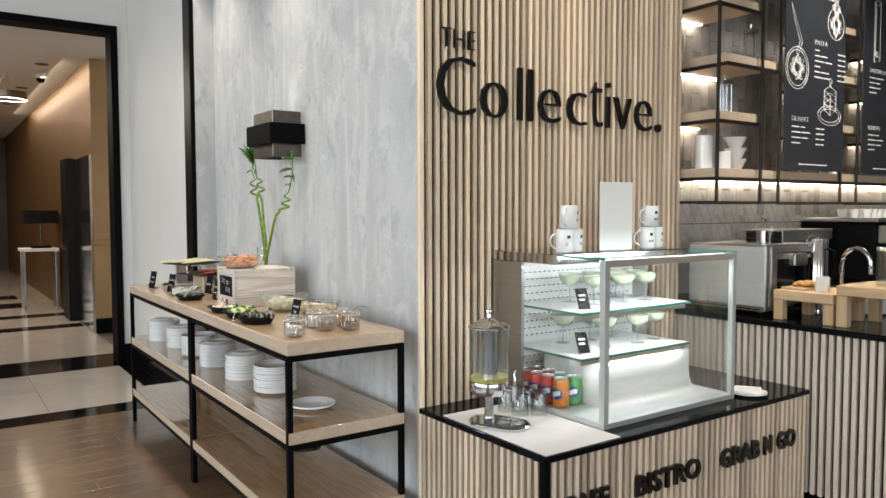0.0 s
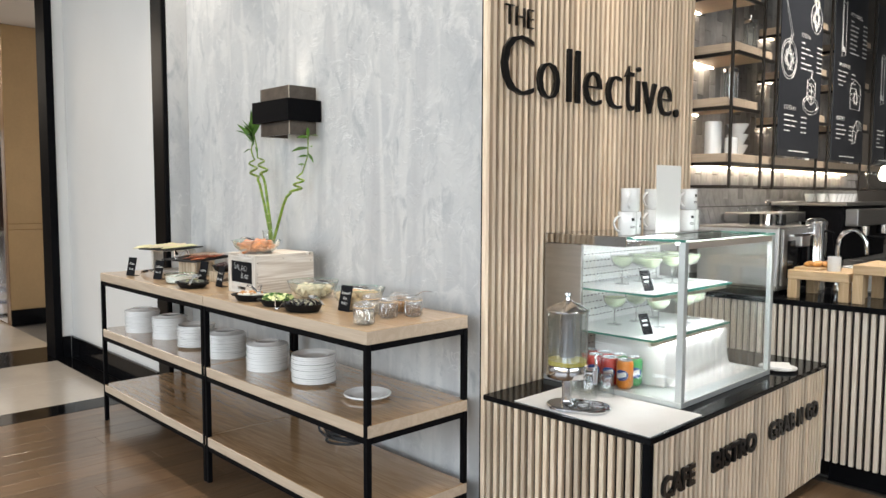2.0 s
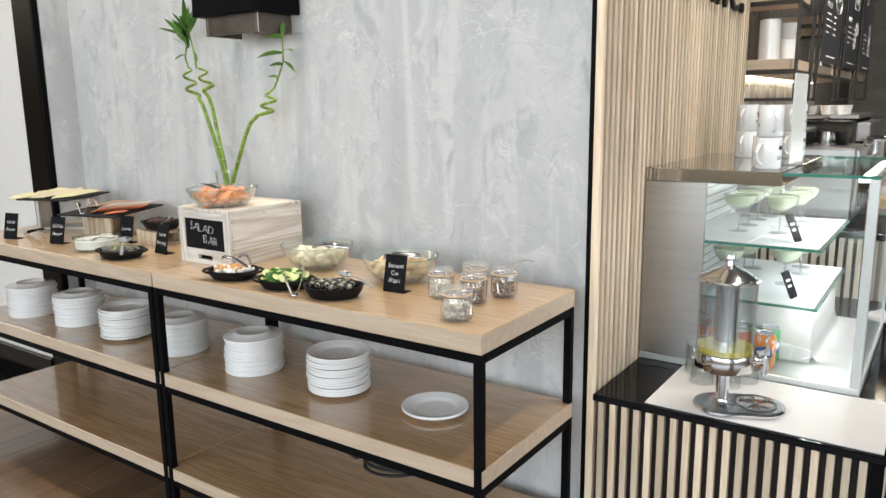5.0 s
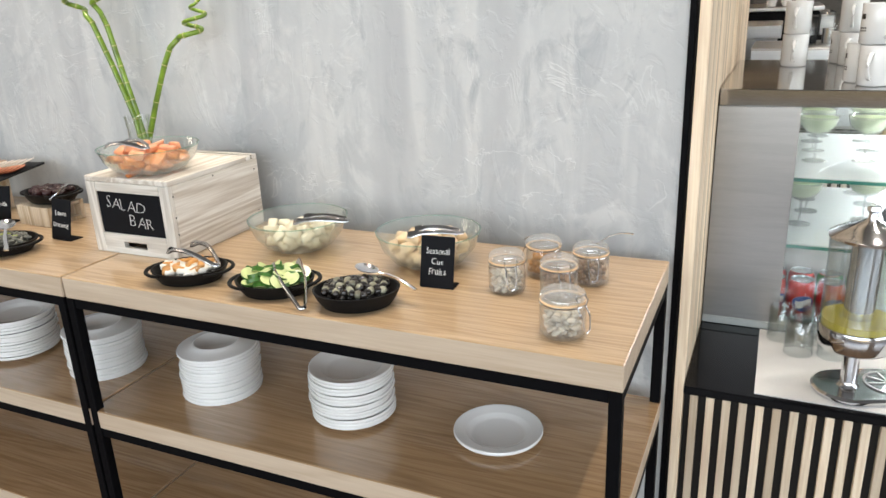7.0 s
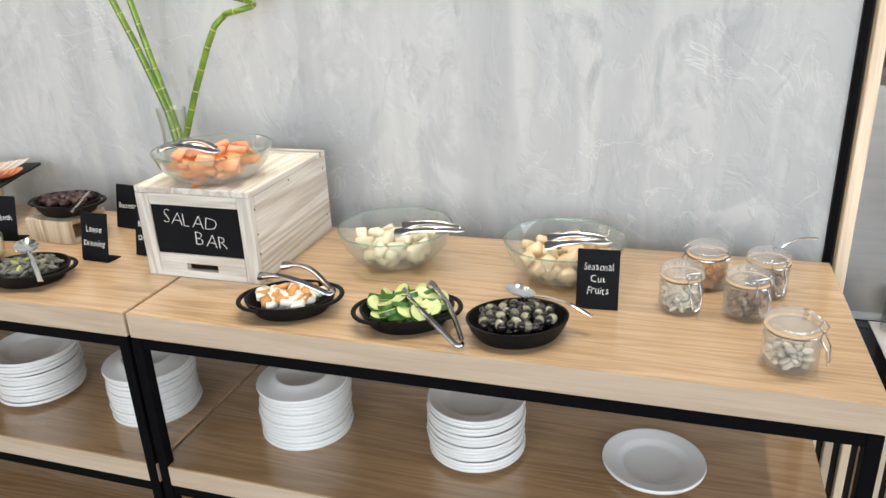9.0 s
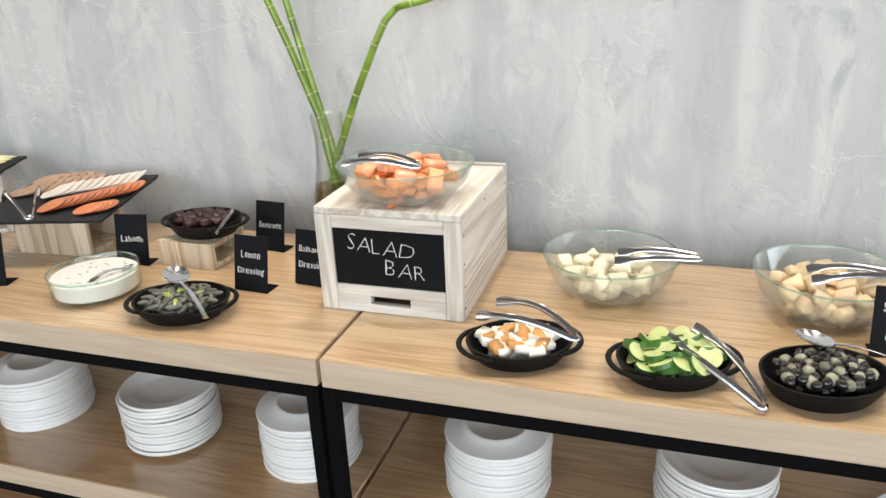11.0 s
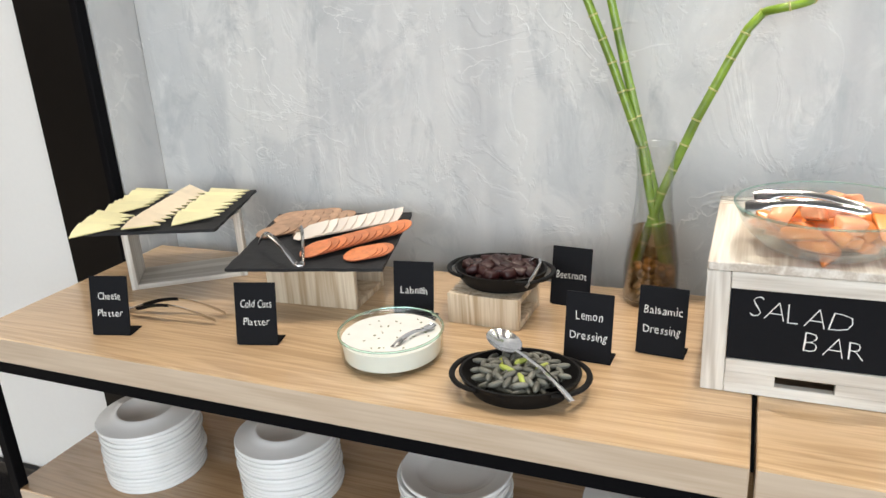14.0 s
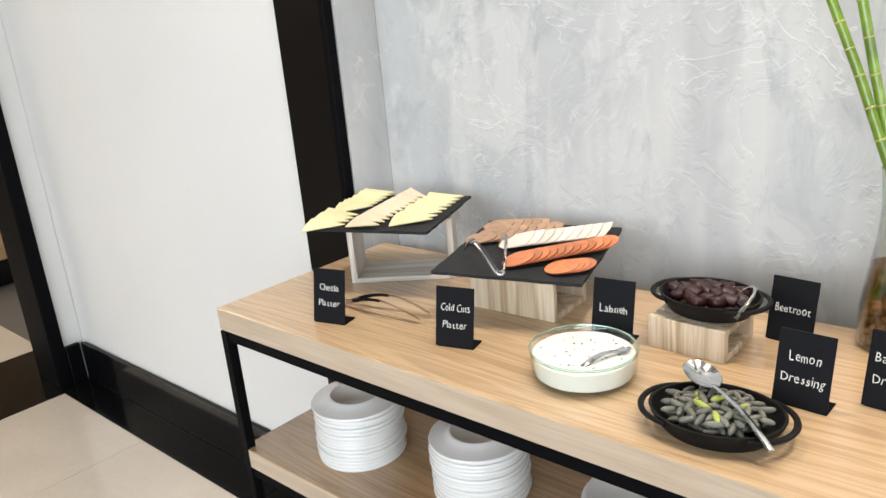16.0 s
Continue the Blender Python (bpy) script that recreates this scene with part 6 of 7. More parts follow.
grind = thing("coffee_maker", pose(-2.155, 3.62, BZ + 0.0005), "black filter coffee maker with a glass jug", "coffee maker")
part("stand", box(-0.055, 0.055, -0.05, 0.07, 0, 0.03, 0.004), M_BLACK, grind)
part("column", box(-0.05, 0.05, 0.04, 0.07, 0.031, 0.24, 0.003), M_BLACK, grind)
part("head", box(-0.055, 0.055, -0.05, 0.07, 0.241, 0.30, 0.006), M_STEEL, grind)
smooth(part("jug", lathe([(0, 0.032), (0.04, 0.032), (0.045, 0.08), (0.03, 0.14), (0.032, 0.15)], 20), M_PANE, grind))
tap = thing("bar_faucet", pose(-2.02, 3.86, BZ + 0.0005), "curved chrome faucet at the bar sink", "faucet")
part("spout", tube([(0, 0, 0)] + [(0, 0, 0.24)] + [(0.07 - 0.07 * math.cos(math.pi * i / 10), 0, 0.24 + 0.085 * math.sin(math.pi * i / 10)) for i in range(1, 11)] + [(0.14, 0, 0.20)], 0.011, 12), M_CHROME, tap)
part("base", lathe([(0, 0), (0.024, 0), (0.022, 0.03), (0, 0.03)], 18), M_CHROME, tap)


def riser_bench(x0, x1, y0, y1, h, label):
    r = thing("serving_riser", pose(x0, y0, BZ + 0.0005), label, "riser", "wooden risers on the bar")
    w, d = x1 - x0, y1 - y0
    part("top", box(0, w, 0, d, h - 0.045, h, 0.003), M_OAKLIGHT, r)
    for lx in (0.0, w - 0.045):
        for ly in (0.004, d - 0.05):
            part("leg", box(lx, lx + 0.045, ly, ly + 0.045, 0, h - 0.0455, 0.003), M_OAKLIGHTZ, r)
    return r


riser_bench(-2.085, -1.805, 3.36, 3.66, 0.140, "low light oak serving riser on the bar")
riser_bench(-1.790, -1.42, 3.36, 3.70, 0.185, "taller light oak serving riser on the bar")
cup = thing("candle_holder", pose(-1.90, 3.45, BZ + 0.141), "small white cup standing on an oak riser", "cup")
smooth(part("cup", lathe([(0, 0), (0.03, 0), (0.031, 0.07), (0.029, 0.07), (0.028, 0.004), (0, 0.004)], 24), M_CERAMIC, cup), 40)
wb = thing("bread_tray", pose(-2.0, 3.50, BZ + 0.141), "shallow tray of baked rolls on an oak riser", "tray")
part("tray", box(-0.07, 0.05, -0.10, 0.12, 0.0, 0.012, 0.002), M_OAKLIGHT, wb)
heap(wb, "roll", meshes([blob(0.022, 0.017, 0.012)], "roll", M_APRICOT), 12, 0.045, 0.07, 0.022, 0.008, 0.3, 5, 1)
dish2 = thing("glass_cloche", pose(-1.88, 3.76, BZ + 0.0005), "clear glass cloche on the bar", "cloche")
smooth(part("dome", lathe([(0.085, 0), (0.085, 0.07), (0.07, 0.12), (0.04, 0.145), (0, 0.15)], 32), M_PANE, dish2))
part("knob", lathe([(0, 0.15), (0.008, 0.152), (0.012, 0.166), (0, 0.172)], 14), M_PANE, dish2)
copy_thing(plate, pose(-1.905, 3.90, BZ + 0.0005))
for k in range(1, 14):
    copy_thing(plate, pose(-1.905 + rng.uniform(-0.002, 0.002), 3.90, BZ + 0.0005 + 0.0085 * k))
for k in range(10):
    copy_thing(plate, pose(-1.55 + rng.uniform(-0.002, 0.002), 3.53, BZ + 0.187 + 0.0085 * k))
hold = thing("glass_jar", pose(-1.66, 3.52, BZ + 0.187), "straight clear glass jar on an oak riser", "jar")
smooth(part("jar_body", lathe([(0, 0), (0.035, 0), (0.035, 0.15), (0.033, 0.15), (0.033, 0.005), (0, 0.005)], 24), M_PANE, hold))
part("lid", lathe([(0, 0.1505), (0.038, 0.1505), (0.038, 0.165), (0, 0.168)], 24), M_CHROME, hold)

# ---- back bar ----
TXW = -2.80
wall("wall_tile", TXW - 0.2, TXW - 0.008, 3.32, 9.0, 0, CEIL, M_GROUT, "dark grouted wall behind the tiles")
bb = thing("back_counter", pose(0, 0, 0), "dark back counter with a steel top", "counter")
part("body", box(TXW + 0.001, -2.30, 4.0, 8.9, 0, 0.86), M_BLACK, bb)
part("top", box(TXW + 0.001, -2.27, 3.98, 8.9, 0.861, 0.90, 0.003), M_STEEL, bb, "steel worktop")
mach = thing("espresso_machine", pose(-2.52, 5.25, 0.9005), "black and steel espresso machine on the back counter", "coffee machine")
part("body", box(-0.25, 0.22, -0.45, 0.45, 0.04, 0.40, 0.012, seg=2), M_BLACK, mach)
part("cup_rail", box(-0.25, 0.24, -0.46, 0.46, 0.401, 0.425, 0.004), M_STEEL, mach)
part("drip_tray", box(0.221, 0.34, -0.42, 0.42, 0.0, 0.05, 0.004), M_STEEL, mach)
part("group_panel", box(0.221, 0.30, -0.42, 0.42, 0.27, 0.38, 0.006), M_STEEL, mach)
for k in range(2):
    part("group_head", lathe([(0, 0), (0.034, 0), (0.034, 0.06), (0, 0.06)], 18), M_CHROME, mach).matrix_local = pose(0.27, -0.2 + 0.4 * k, 0.205)
    part("portafilter", tube([(0.27, -0.2 + 0.4 * k, 0.20), (0.40, -0.2 + 0.4 * k, 0.19)], 0.012, 10), M_BLACK, mach)
for lx in (-0.2, 0.17):
    for ly in (-0.4, 0.4):
        part("foot", lathe([(0, 0), (0.02, 0), (0.02, 0.04), (0, 0.04)], 12), M_CHROME, mach).matrix_local = pose(lx, ly, 0)
hood = thing("steel_hatch", pose(-2.60, 4.35, 0.9005), "steel bridge shelf over the back counter", "shelf")
part("top", box(-0.17, 0.12, -0.25, 0.30, 0.30, 0.36, 0.003), M_STEEL, hood)
for ly in (-0.245, 0.27):
    part("leg", box(-0.16, 0.10, ly, ly + 0.02, 0, 0.2995, 0.002), M_STEEL, hood)
_cupm = thing("cup_tower", pose(-2.45, 5.10, 0.9005 + 0.4255), "stack of white cups on the espresso machine", "cups")
for i in range(6):
    for j in range(3):
        smooth(part("cup", lathe([(0, 0), (0.022, 0), (0.034, 0.055), (0.032, 0.055), (0.02, 0.004), (0, 0.004)], 18), M_CERAMIC, _cupm)).matrix_local = pose(-0.1 + 0.075 * j, -0.2 + 0.075 * i, 0)
# hanging shelf frame
rack = thing("hanging_shelf", pose(0, 0, 0), "black steel hanging shelf frame with oak boards and warm strip lights", "shelf")
RX0, RX1 = TXW + 0.004, -2.41


def bar_piece(x0, x1, y0, y1, z0, z1):
    part("bar", box(x0, x1, y0, y1, z0, z1), M_RACK, rack)


POSTS = [3.363, 3.743, 3.915, 4.572, 4.765, 5.42, 5.62, 6.30]
for i, y in enumerate(POSTS):
    part("post", box(RX1, RX1 + 0.014, y - 0.007, y + 0.007, 1.41, CEIL, 0.001), M_RACK, rack)
    bar_piece(RX0, RX1 - 0.0005, y - 0.007, y + 0.007, 1.41, 1.424)
for a, b in zip(POSTS, POSTS[1:]):
    if b - a > 0.3 or a < 3.8:
        bar_piece(RX1 - 0.012, RX1 - 0.0005, a + 0.0075, b - 0.0075, 1.411, 1.423)


def board(y0, y1, z, led=True):
    b = part("board", box(RX0, RX1 - 0.014, y0, y1, z - 0.045, z, 0.002), M_OAKEDGE, rack)
    part("board_rail", box(RX1 - 0.0135, RX1 - 0.0005, y0, y1, z - 0.064, z - 0.0455), M_RACK, rack)
    part("board_rail", box(RX0, RX1 - 0.014, y0 - 0.0005, y0 + 0.012, z - 0.064, z - 0.0455), M_RACK, rack)
    if led:
        part("led_strip", box(RX0 + 0.015, RX0 + 0.030, y0 + 0.02, y1 - 0.02, z - 0.052, z - 0.0455), M_LEDWARM, b, "warm strip light under the board")
    return b


board(3.372, 6.30, 1.592)
board(3.372, 3.735, 1.885)
board(3.45, 3.908, 2.180)
board(3.372, 3.735, 2.470)
for z in (1.885, 2.18, 2.47):
    board(4.58, 4.757, z)
    board(5.43, 5.612, z)

# tiles: stacked upright above the shelf, slanted below
_t1 = [mesh_of(box(0, 0.009, 0.001, 0.072, 0.001, 0.232, 0.0012), "tile", M_TILEGREY)]
_wt = bpy.data.objects["wall_tile"]
_far = bmesh.new()
for i in range(42):
    for j in range(9):
        y, z = 3.322 + 0.0735 * i, 1.50 + 0.2335 * j - (0.078 * (i % 3))
        if z + 0.233 > CEIL:
            continue
        if i < 24 and j < 6:
            shared(_t1[0], "tile", _wt, (TXW - 0.0075, y, z))
        else:
            box(TXW - 0.0075, TXW + 0.0015, y + 0.001, y + 0.072, z + 0.001, z + 0.232, 0, _far)
tagged(part("far_tiles", _far, M_TILEGREY, _wt), kind="stuff")
_sl_t = bmesh.new()
for i in range(46):
    for j in range(4):
        yy, zz = 3.30 + 0.075 * i, 0.90 + 0.20 * j
        pts = [(yy, zz), (yy + 0.071, zz), (yy + 0.071 - 0.115, zz + 0.195), (yy - 0.115, zz + 0.195)]
        if j == 3:
            pts = [(a, min(c, 1.575)) for a, c in pts]
        y0 = min(p[0] for p in pts)
        if y0 < 3.322:
            continue
        vs = [_sl_t.verts.new((TXW - 0.0075 + 0.006, a, c)) for a, c in pts]
        ws = [_sl_t.verts.new((TXW - 0.0075, a, c)) for a, c in pts]
        if pts[2][1] - pts[0][1] < 0.02:
            continue
        _sl_t.faces.new(vs)
        for k in range(4):
            _sl_t.faces.new((ws[k], ws[(k + 1) % 4], vs[(k + 1) % 4], vs[k]))
bmesh.ops.recalc_face_normals(_sl_t, faces=_sl_t.faces[:])
tagged(part("slanted_tiles", _sl_t, M_TILEGREY, _wt), kind="stuff")


# menu boards
def doodle(parent, loops, cx, cz, s):
    b = bmesh.new()
    for pts, closed in loops:
        tube([(0.0, cx + s * a, cz + s * c) for a, c in pts], 0.0016, 5, closed, b)
    ob = part("drawing", b, M_CHALKTEXT, parent, "white chalk drawing")
    ob.matrix_local = pose(0.0075, 0, 0)


def circle(r, n=22, cx=0.0, cz=0.0, k=1.0):
    return [(cx + r * math.cos(2 * math.pi * i / n), cz + k * r * math.sin(2 * math.pi * i / n)) for i in range(n)]


def scribble(r, n, seed, cx=0.0, cz=0.0):
    q = random.Random(seed)
    return [(cx + r * q.uniform(0.35, 1) * math.cos(i * 1.9), cz + r * q.uniform(0.35, 1) * math.sin(i * 1.9)) for i in range(n)]


PLATE_OF_PASTA = [(circle(1.0), True), (circle(0.86), True), (scribble(0.72, 46, 3), False), ([(-0.1, 0.7), (0.2, 1.3), (-0.35, 2.3), (-0.6, 3.0)], False), ([(0.1, 0.7), (0.4, 1.3), (-0.1, 2.2), (-0.6, 3.0)], False)]
CAKE = [(circle(1.2, 26, 0, -0.75, 0.45), True), (circle(1.0, 26, 0, -0.75, 0.36), True)] + [([(-0.6, z), (0.05, z - 0.28), (0.65, z + 0.02), (0.0, z + 0.26), (-0.6, z)], False) for z in (0.6, 0.25, -0.1, -0.45)] + [([(-0.6, 0.6), (-0.6, -0.45)], False), ([(0.05, 0.32), (0.05, -0.73)], False), ([(0.65, 0.62), (0.65, -0.43)], False), ([(0, 0.8), (0.2, 1.2), (-0.1, 1.3), (0, 0.8)], False)]
SALAD = [(circle(0.9), True), (scribble(0.8, 40, 8), False), (scribble(0.6, 30, 9, 0, 0.9), False), (scribble(0.4, 20, 10, 0.1, 1.7), False)]
WRAP = [([(-0.3, -1.6), (-0.35, 1.5), (0.3, 1.6), (0.32, -1.5), (-0.3, -1.6)], False), (circle(0.33, 16, 0, 1.55, 0.4), True), (scribble(0.25, 14, 4, 0, -1.2), False), ([(-0.2, -1.3), (-0.2, 1.3)], False)]
BURGER = [([(-0.9, 0.1), (-0.75, 0.65), (0, 0.9), (0.75, 0.65), (0.9, 0.1), (-0.9, 0.1)], False), (circle(0.9, 20, 0, -0.1, 0.25), True), ([(-0.85, -0.2), (-0.8, -0.75), (0.8, -0.75), (0.85, -0.2)], False), (scribble(0.6, 18, 6, 0, -0.1), False)]
CROISSANT = [([(-0.8, -0.7), (-0.7, 0.2), (-0.1, 0.8), (0.7, 0.7), (0.9, 0.2), (0.4, 0.25), (-0.1, 0.0), (-0.3, -0.6), (-0.8, -0.7)], False), ([(-0.7, 0.2), (-0.1, 0.0)], False), ([(-0.1, 0.8), (0.1, 0.15)], False), ([(0.4, 0.8), (0.4, 0.25)], False)]
CUP = [(circle(0.5, 18, 0, 1.0, 0.3), True), ([(-0.5, 1.0), (-0.35, -1.0), (0.35, -1.0), (0.5, 1.0)], False), (scribble(0.35, 16, 2, 0, 0), False)]


def menu(y0, y1, heads, draws, label):
    w, h = y1 - y0, 1.15
    b = thing("menu_board", pose(RX1 + 0.0165, y0, 1.60), label, "menu board", "menu boards")
    part("panel", box(0, 0.006, 0, w, 0, h, 0.001), M_MENU, b)
    for t, hy, hz, hw, rows in heads:
        if t:
            lettering("heading", t, hw, 0.026, 0.0012, M_CHALKTEXT, b, Matrix.Translation((0.0062, hy, hz)) @ FACE_X, "white capitals", weight=-0.03)
        q = random.Random(int(hz * 977) + int(hy * 71))
        for k in range(rows):
            z = hz - 0.034 - 0.030 * k
            y = hy
            for _ in range(q.choice((1, 2, 2))):
                n = q.uniform(0.045, 0.10)
                part("text_bar", box(0.0062, 0.0070, y, y + n, z, z + 0.0062), M_CHALKTEXT, b)
                y += n + 0.012
            part("price_bar", box(0.0062, 0.0070, hy + 0.25, hy + 0.295, z, z + 0.0068), M_CHALKTEXT, b)
            part("price_bar", box(0.0062, 0.0070, hy + 0.303, hy + 0.335, z, z + 0.0068), M_CHALKTEXT, b)
    part("text_bar", box(0.0062, 0.0074, w * 0.25, w * 0.72, 0.03, 0.036), M_CHALKTEXT, b)
    for loops, cy, cz, s in draws:
        doodle(b, loops, cy, cz, s)
    return b


menu(3.93, 4.562, [("DESSERT", 0.08, 0.27, 0.17, 4), ("PASTA", 0.30, 0.71, 0.13, 6), ("", 0.16, 1.13, 0.1, 5)], [(PLATE_OF_PASTA, 0.12, 0.56, 0.115), (CAKE, 0.47, 0.40, 0.105), (SALAD, 0.52, 0.85, 0.10)], "tall black menu board with chalk drawings of dishes")
menu(4.785, 5.405, [("BAKERY", 0.08, 0.27, 0.15, 4), ("SANDWICHES", 0.08, 0.62, 0.22, 4), ("HOT DRINKS", 0.28, 0.97, 0.22, 8)], [(CROISSANT, 0.48, 0.20, 0.11), (BURGER, 0.42, 0.45, 0.12), (WRAP, 0.16, 0.87, 0.115), ([(([(0, 0), (0.1, 0)]), False)], 0.3, 1.1, 0.1)], "tall black menu board with chalk drawings of baked goods")
menu(5.64, 6.26, [("", 0.08, 0.28, 0.2, 5), ("", 0.30, 0.95, 0.2, 12)], [(CUP, 0.42, 0.22, 0.10), (WRAP, 0.15, 0.62, 0.11)], "tall black menu board with chalk drawings of drinks")

# things on the shelves
def canister(y, z, r, h, label, x=-2.53):
    c = thing("white_canister", pose(x, y, z), label, "canister", "white tableware on the shelf")
    smooth(part("body", lathe([(0, 0), (r, 0), (r, h), (r * 0.9, h + 0.004), (0, h + 0.006)], 24), M_CERAMIC, c), 40)
    return c


canister(3.43, 1.5925, 0.045, 0.17, "tall white porcelain canister on the oak shelf")
canister(3.52, 1.5925, 0.035, 0.085, "small white porcelain canister on the oak shelf", -2.47)
for k in range(3):
    c = thing("bowl", pose(-2.50, 3.66, 1.5925 + 0.058 * k), "white porcelain bowl stacked on the oak shelf", "bowl", "white bowls")
    smooth(part("body", lathe([(0, 0), (0.03, 0), (0.058, 0.052), (0.06, 0.056), (0.056, 0.056), (0.028, 0.006), (0, 0.006)], 28), M_CERAMIC, c), 40)
for y, z in ((3.56, 1.8855), (3.78, 2.1805)):
    c = thing("glass_press", pose(-2.50, y, z), "glass coffee press with a chrome frame on the oak shelf", "jug")
    smooth(part("jug", lathe([(0, 0), (0.036, 0), (0.036, 0.15), (0.034, 0.15), (0.034, 0.004), (0, 0.004)], 24), M_PANE, c))
    for q in range(4):
        part("frame_bar", tube([(0.038 * math.cos(q * 1.57), 0.038 * math.sin(q * 1.57), 0.0), (0.038 * math.cos(q * 1.57), 0.038 * math.sin(q * 1.57), 0.15)], 0.002, 6), M_CHROME, c)
    part("lid", lathe([(0, 0.151), (0.04, 0.151), (0.036, 0.17), (0.006, 0.18), (0.010, 0.20), (0, 0.204)], 20), M_CHROME, c)
for y in (4.62, 4.70, 5.48, 5.56):
    for z in (1.5925,):
        canister(y, z, 0.03, 0.11, "small white porcelain canister on the oak shelf", -2.52)

# pendant over the bar
pend = thing("pendant_lamp", pose(-2.02, 4.6, 1.50), "clear glass globe pendant with a warm bulb", "lamp")
smooth(part("globe", lathe([(0.02, 0.10)] + [(0.10 * math.sin(math.pi * (0.07 + 0.93 * i / 14)), 0.10 * math.cos(math.pi * (0.07 + 0.93 * i / 14))) for i in range(15)], 28), M_PANE, pend))
smooth(part("bulb", lathe([(0, -0.045), (0.02, -0.035), (0.03, -0.01), (0.022, 0.02), (0.012, 0.045), (0, 0.05)], 18), M_LEDWARM, pend, "glowing warm bulb"))
part("cord", tube([(0, 0, 0.09), (0, 0, CEIL - 1.50)], 0.003, 6), M_BLACK, pend)

# downlight fittings, also put at the added fill spots over the bar
for _x, _y in SPOTS + [(q[0], q[1]) for q in BARSPOTS]:
    dl = thing("downlight", pose(_x, _y, CEIL - 0.001), "small recessed white ceiling ring of a downlight or added fill spot", "lamp", "ceiling downlights")
    part("trim_ring", lathe([(0.035, 0), (0.05, 0), (0.05, -0.004), (0.035, -0.004), (0.035, 0)], 24), M_WHITE, dl)
# ---- corridor beyond the opening ----
_c = mat("corridor_ceiling", (0.70, 0.66, 0.62), 0.6, vary=0.03, scale=2)
structure(part("ceiling_corridor", box(-20, -7.402, -3.2, 6.0, 3.05, 3.15), _c), "pale corridor ceiling", "ceiling")
wall("wall_corridor_end", -20.2, -20, -3.2, 6, 0, 3.05, M_BROWNWALL, "dark brown panelled end wall of the corridor")
wall("wall_corridor_gold", -20, -9.12, 1.60, 1.99, 0, 3.05, M_GOLD, "bronze gold panelled corridor wall")
wall("wall_corridor_south", -20, -7.4, -3.4, -3.2, 0, 3.05, M_BROWNWALL, "dark brown corridor wall")
wall("wall_corridor_side", -9.12, -7.4, 1.99, 2.2, 0, 3.05, M_WHITE, "white corridor wall")
structure(part("floor_corridor", box(-20, -7.762, -3.2, 1.60, -0.011, 0.0), M_TILE_CREAM), "cream polished corridor floor", "floor")
structure(part("skirting_gold", box(-9.118, -9.10, 1.60, 1.985, 0, 0.16), M_BLACKGLOSS), "black stone skirting", "skirting")
structure(part("trim_mirror_panel", box(-10.25, -9.20, 1.585, 1.598, 0.02, 2.0), M_CHROME), "silvery polished panel on the bronze wall", "panel")
structure(part("trim_pier", box(-10.75, -10.28, 1.50, 1.598, 0.0, 2.02, 0.004), M_DARKPANEL), "dark brown pier on the bronze wall", "pier")
for _z0, _z1 in ((0.165, 0.985), (0.99, 1.045), (1.05, 3.045)):
    structure(part("trim_tan_panel", box(-9.118, -9.106, 1.602, 1.985, _z0, _z1, 0.002), M_TANPANEL), "tan lacquered panel of the corridor wall", "panel")
for i, x in enumerate((-9.75, -10.9)):
    structure(part("floor_band", box(x - 0.30, x, -3.2, 1.58, 0.0005, 0.002), M_BLACKGLOSS), "polished black stone floor border", "floor")
_b = bmesh.new()
for i in range(4):
    for j in range(4):
        if (i + j) % 2 == 0:
            box(-14.5 + i * 0.6, -13.9 + i * 0.6, -1.2 + j * 0.6, -0.6 + j * 0.6, 0.0005, 0.002, 0, _b)
structure(part("floor_inlay", _b, M_BLACKGLOSS), "black stone chequer inlay in the corridor floor", "floor")
con = thing("console_table", pose(-11.7, 1.32, 0), "white topped console table against the corridor wall", "table")
part("top", box(-0.22, 0.22, -0.22, 0.24, 0.82, 0.86, 0.003), M_WHITE, con)
for lx in (-0.2, 0.17):
    for ly in (-0.2, 0.2):
        part("leg", box(lx, lx + 0.03, ly, ly + 0.03, 0, 0.8195), M_CHROME, con)
part("panel", box(-0.165, 0.165, 0.195, 0.2, 0.05, 0.8195), M_STEEL, con)
bx = thing("table_box", pose(-11.7, 1.36, 0.861), "dark box lamp standing on the console table", "box")
part("base", box(-0.1, 0.1, -0.12, 0.12, 0, 0.03, 0.003), M_BLACK, bx)
part("stem", tube([(0, 0, 0.03), (0, 0, 0.34)], 0.012, 8), M_BRONZE, bx)
part("shade", box(-0.18, 0.18, -0.2, 0.2, 0.34, 0.52, 0.004), M_DARKPANEL, bx)
ring = thing("ring_pendant", pose(-10.5, 0.93, 2.72), "bronze ring pendant with a glowing underside", "lamp")
part("ring", lathe([(0.17, 0.0), (0.20, 0.0), (0.20, 0.09), (0.17, 0.09), (0.17, 0.0)], 36), M_BRONZE, ring)
part("diffuser", lathe([(0.171, -0.002), (0.199, -0.002), (0.199, -0.006), (0.171, -0.006), (0.171, -0.002)], 36), M_LEDWARM, ring)
for k in range(3):
    part("wire", tube([(0.185 * math.cos(k * 2.09), 0.185 * math.sin(k * 2.09), 0.09), (0, 0, 0.33)], 0.002, 5), M_CHROME, ring)
# broad overhead fill lamps added to brighten the corridor, without any fitting
area_lamp("corridor_panel", look((-10.5, -0.6, 3.04), (-10.5, -0.6, 0)), 4.5, 2.2, 115, (1.0, 0.88, 0.74))
area_lamp("corridor_panel", look((-15.5, -0.6, 3.04), (-15.5, -0.6, 0)), 5.0, 2.2, 45, (1.0, 0.88, 0.74))
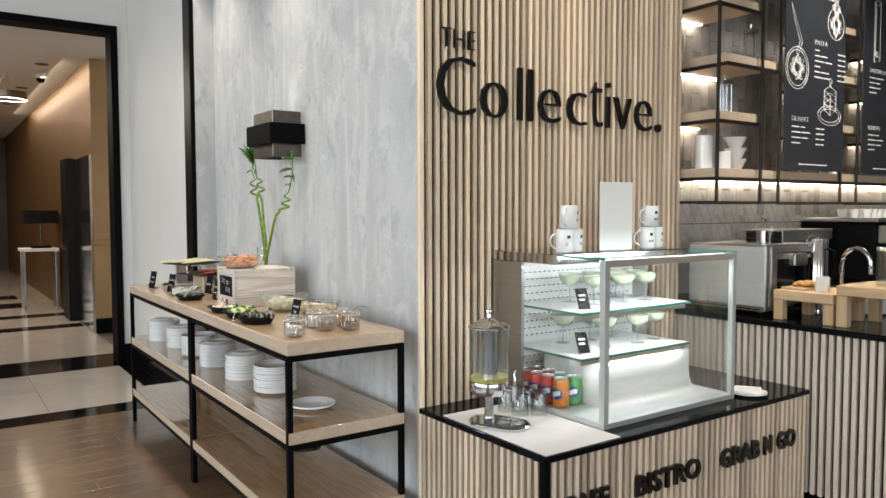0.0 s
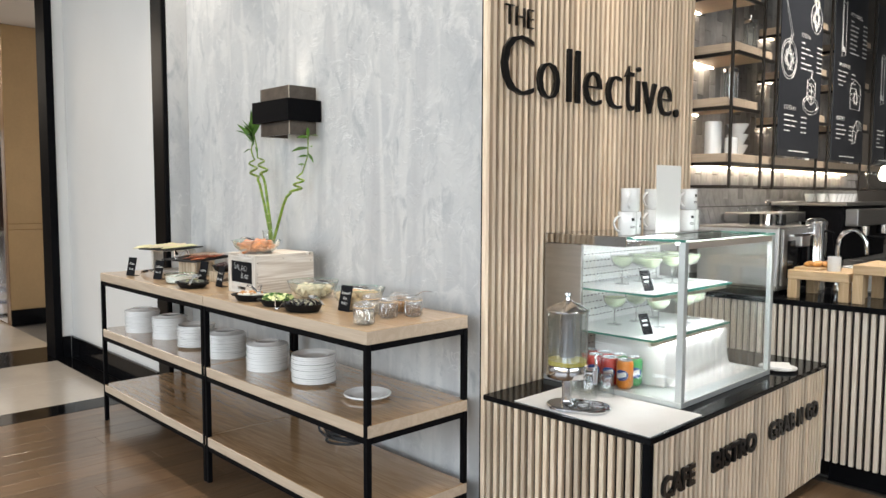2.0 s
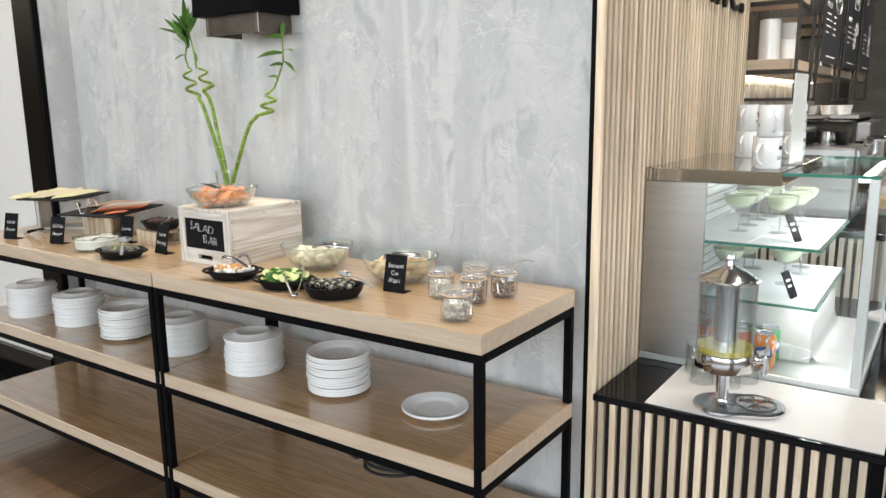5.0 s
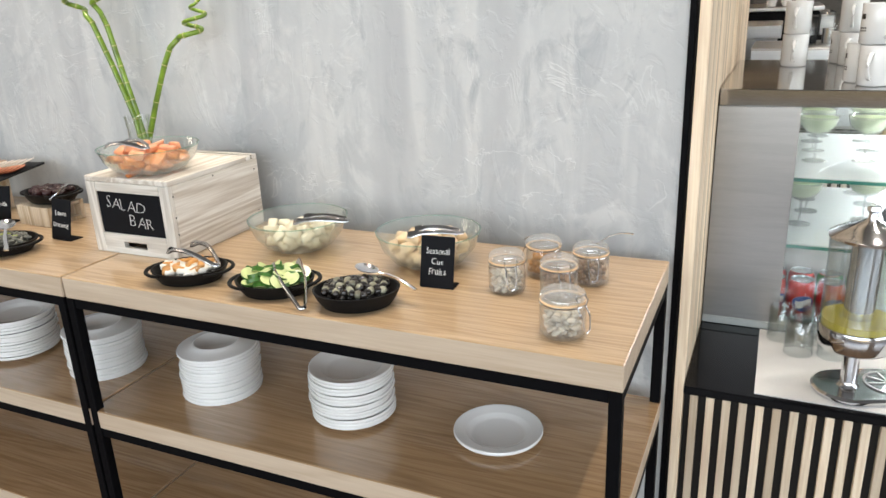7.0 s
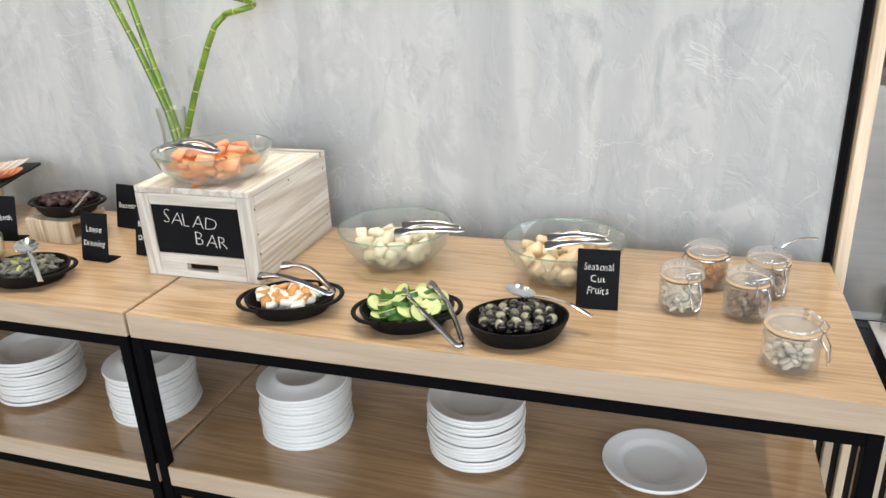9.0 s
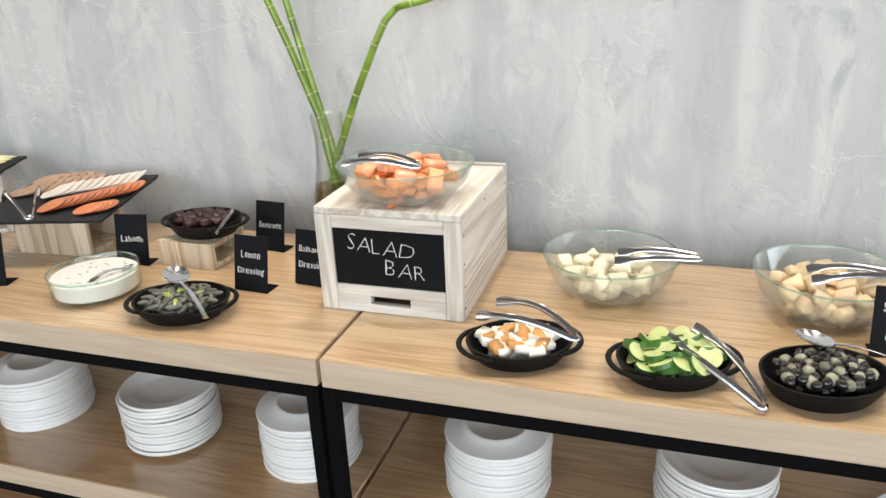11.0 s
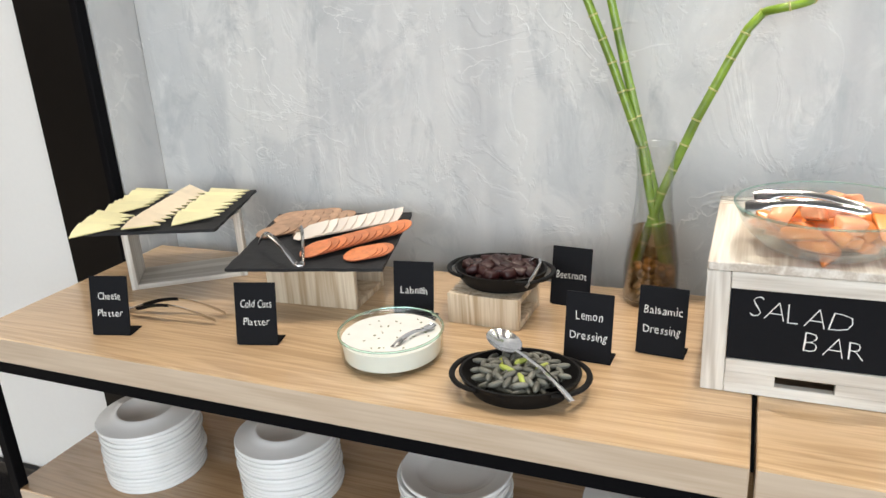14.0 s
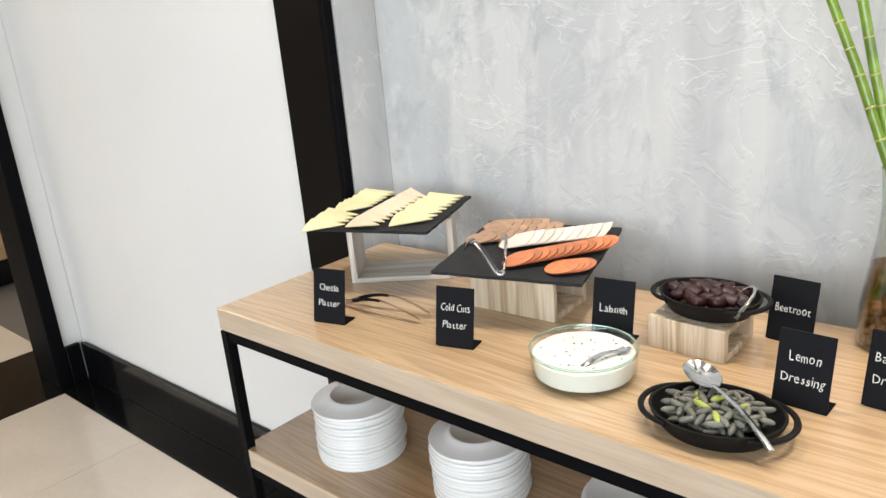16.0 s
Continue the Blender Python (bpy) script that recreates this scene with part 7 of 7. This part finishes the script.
# wall washer along the top of the bronze wall
area_lamp("corridor_cove", look((-12.2, 1.30, 3.02), (-12.2, 1.60, 2.55)), 5.6, 0.06, 24, (1.0, 0.82, 0.60))
for x, y in ((-9.73, 1.21), (-11.72, 1.19), (-13.6, 1.17)):
    dl = thing("downlight", pose(x, y, 3.049), "small dark recessed downlight in the corridor ceiling", "lamp", "corridor downlights")
    part("trim_ring", lathe([(0.04, 0), (0.075, 0), (0.075, -0.006), (0.04, -0.006), (0.04, 0)], 24), M_CHROME, dl)
    part("well", lathe([(0, -0.001), (0.04, -0.001), (0.04, -0.003), (0, -0.003)], 20), M_DARKPANEL, dl, "dark lamp well")
dome_cam = thing("dome_camera", pose(-10.49, 1.28, 3.049), "white ceiling camera with a dark glass dome", "camera")
part("housing", lathe([(0, 0), (0.07, 0), (0.065, -0.05), (0, -0.05)], 24), M_WHITE, dome_cam)
smooth(part("dome", lathe([(0.048, -0.0505), (0.045, -0.075), (0.03, -0.097), (0, -0.105)], 24), M_BLACKGLOSS, dome_cam, "dark glass dome"))
structure(part("trim_ceiling_edge", box(-7.64, -7.60, -3.1, 1.59, 2.985, 3.03, 0.003), M_WHITE), "white edge of the corridor ceiling", "trim")
# ---- floors ----
wood_floor = structure(new("floor_wood"), "warm brown timber plank floor, slightly glossy", "floor")
_pw, _len = 0.145, 1.45
_pk = mesh_of(box(-_pw / 2 + 0.0008, _pw / 2 - 0.0008, -_len / 2 + 0.0008, _len / 2 - 0.0008, -0.011, 0.0, 0.0008), "plank", M_FLOOR)
_rest = bmesh.new()
_n = 0
for i in range(62):
    x = -5.50 + _pw * (i + 0.5)
    off = (i * 0.53) % _len
    for j in range(-4, 5):
        y = j * _len + off - 0.4
        if y + _len / 2 < -3.9 or y - _len / 2 > 3.25:
            continue
        if x < -1.2 and -2.2 < y < 2.0:
            shared(_pk, "plank", wood_floor, (x, y, 0))
            _n += 1
        else:
            box(x - _pw / 2 + 0.0008, x + _pw / 2 - 0.0008, max(y - _len / 2 + 0.0008, -3.9), min(y + _len / 2 - 0.0008, 3.3), -0.011, 0.0, 0, _rest)
tagged(part("planks", _rest, M_FLOOR, wood_floor), kind="stuff")
structure(part("floor_band", box(-5.74, -5.502, -3.9, 1.574, -0.011, 0.001, 0.0005), M_BLACKGLOSS), "polished black stone floor border", "floor")
structure(part("floor_band", box(-7.12, -5.742, 1.445, 1.574, -0.011, 0.001, 0.0005), M_BLACKGLOSS), "polished black stone floor border", "floor")
structure(part("floor_band", box(-7.76, -7.122, -3.9, 1.574, -0.011, 0.001, 0.0005), M_BLACKGLOSS), "polished black stone floor border", "floor")
structure(part("floor_kitchen", box(-3.1, 3.5, 3.4, 9.0, -0.011, 0.0), mat("kitchen_tile", (0.12, 0.11, 0.10), 0.4, vary=0.2, scale=6)), "dark kitchen floor", "floor")
tile_floor = structure(new("floor_stone"), "cream polished stone floor tiles", "floor")
_tl = mesh_of(box(0.001, 0.689, 0.001, 0.713, -0.011, 0.0, 0.0006), "tile", M_TILE_CREAM)
for i in range(2):
    for j in range(7):
        shared(_tl, "tile", tile_floor, (-7.121 + i * 0.69, 1.444 - 0.7145 * (j + 1), 0))
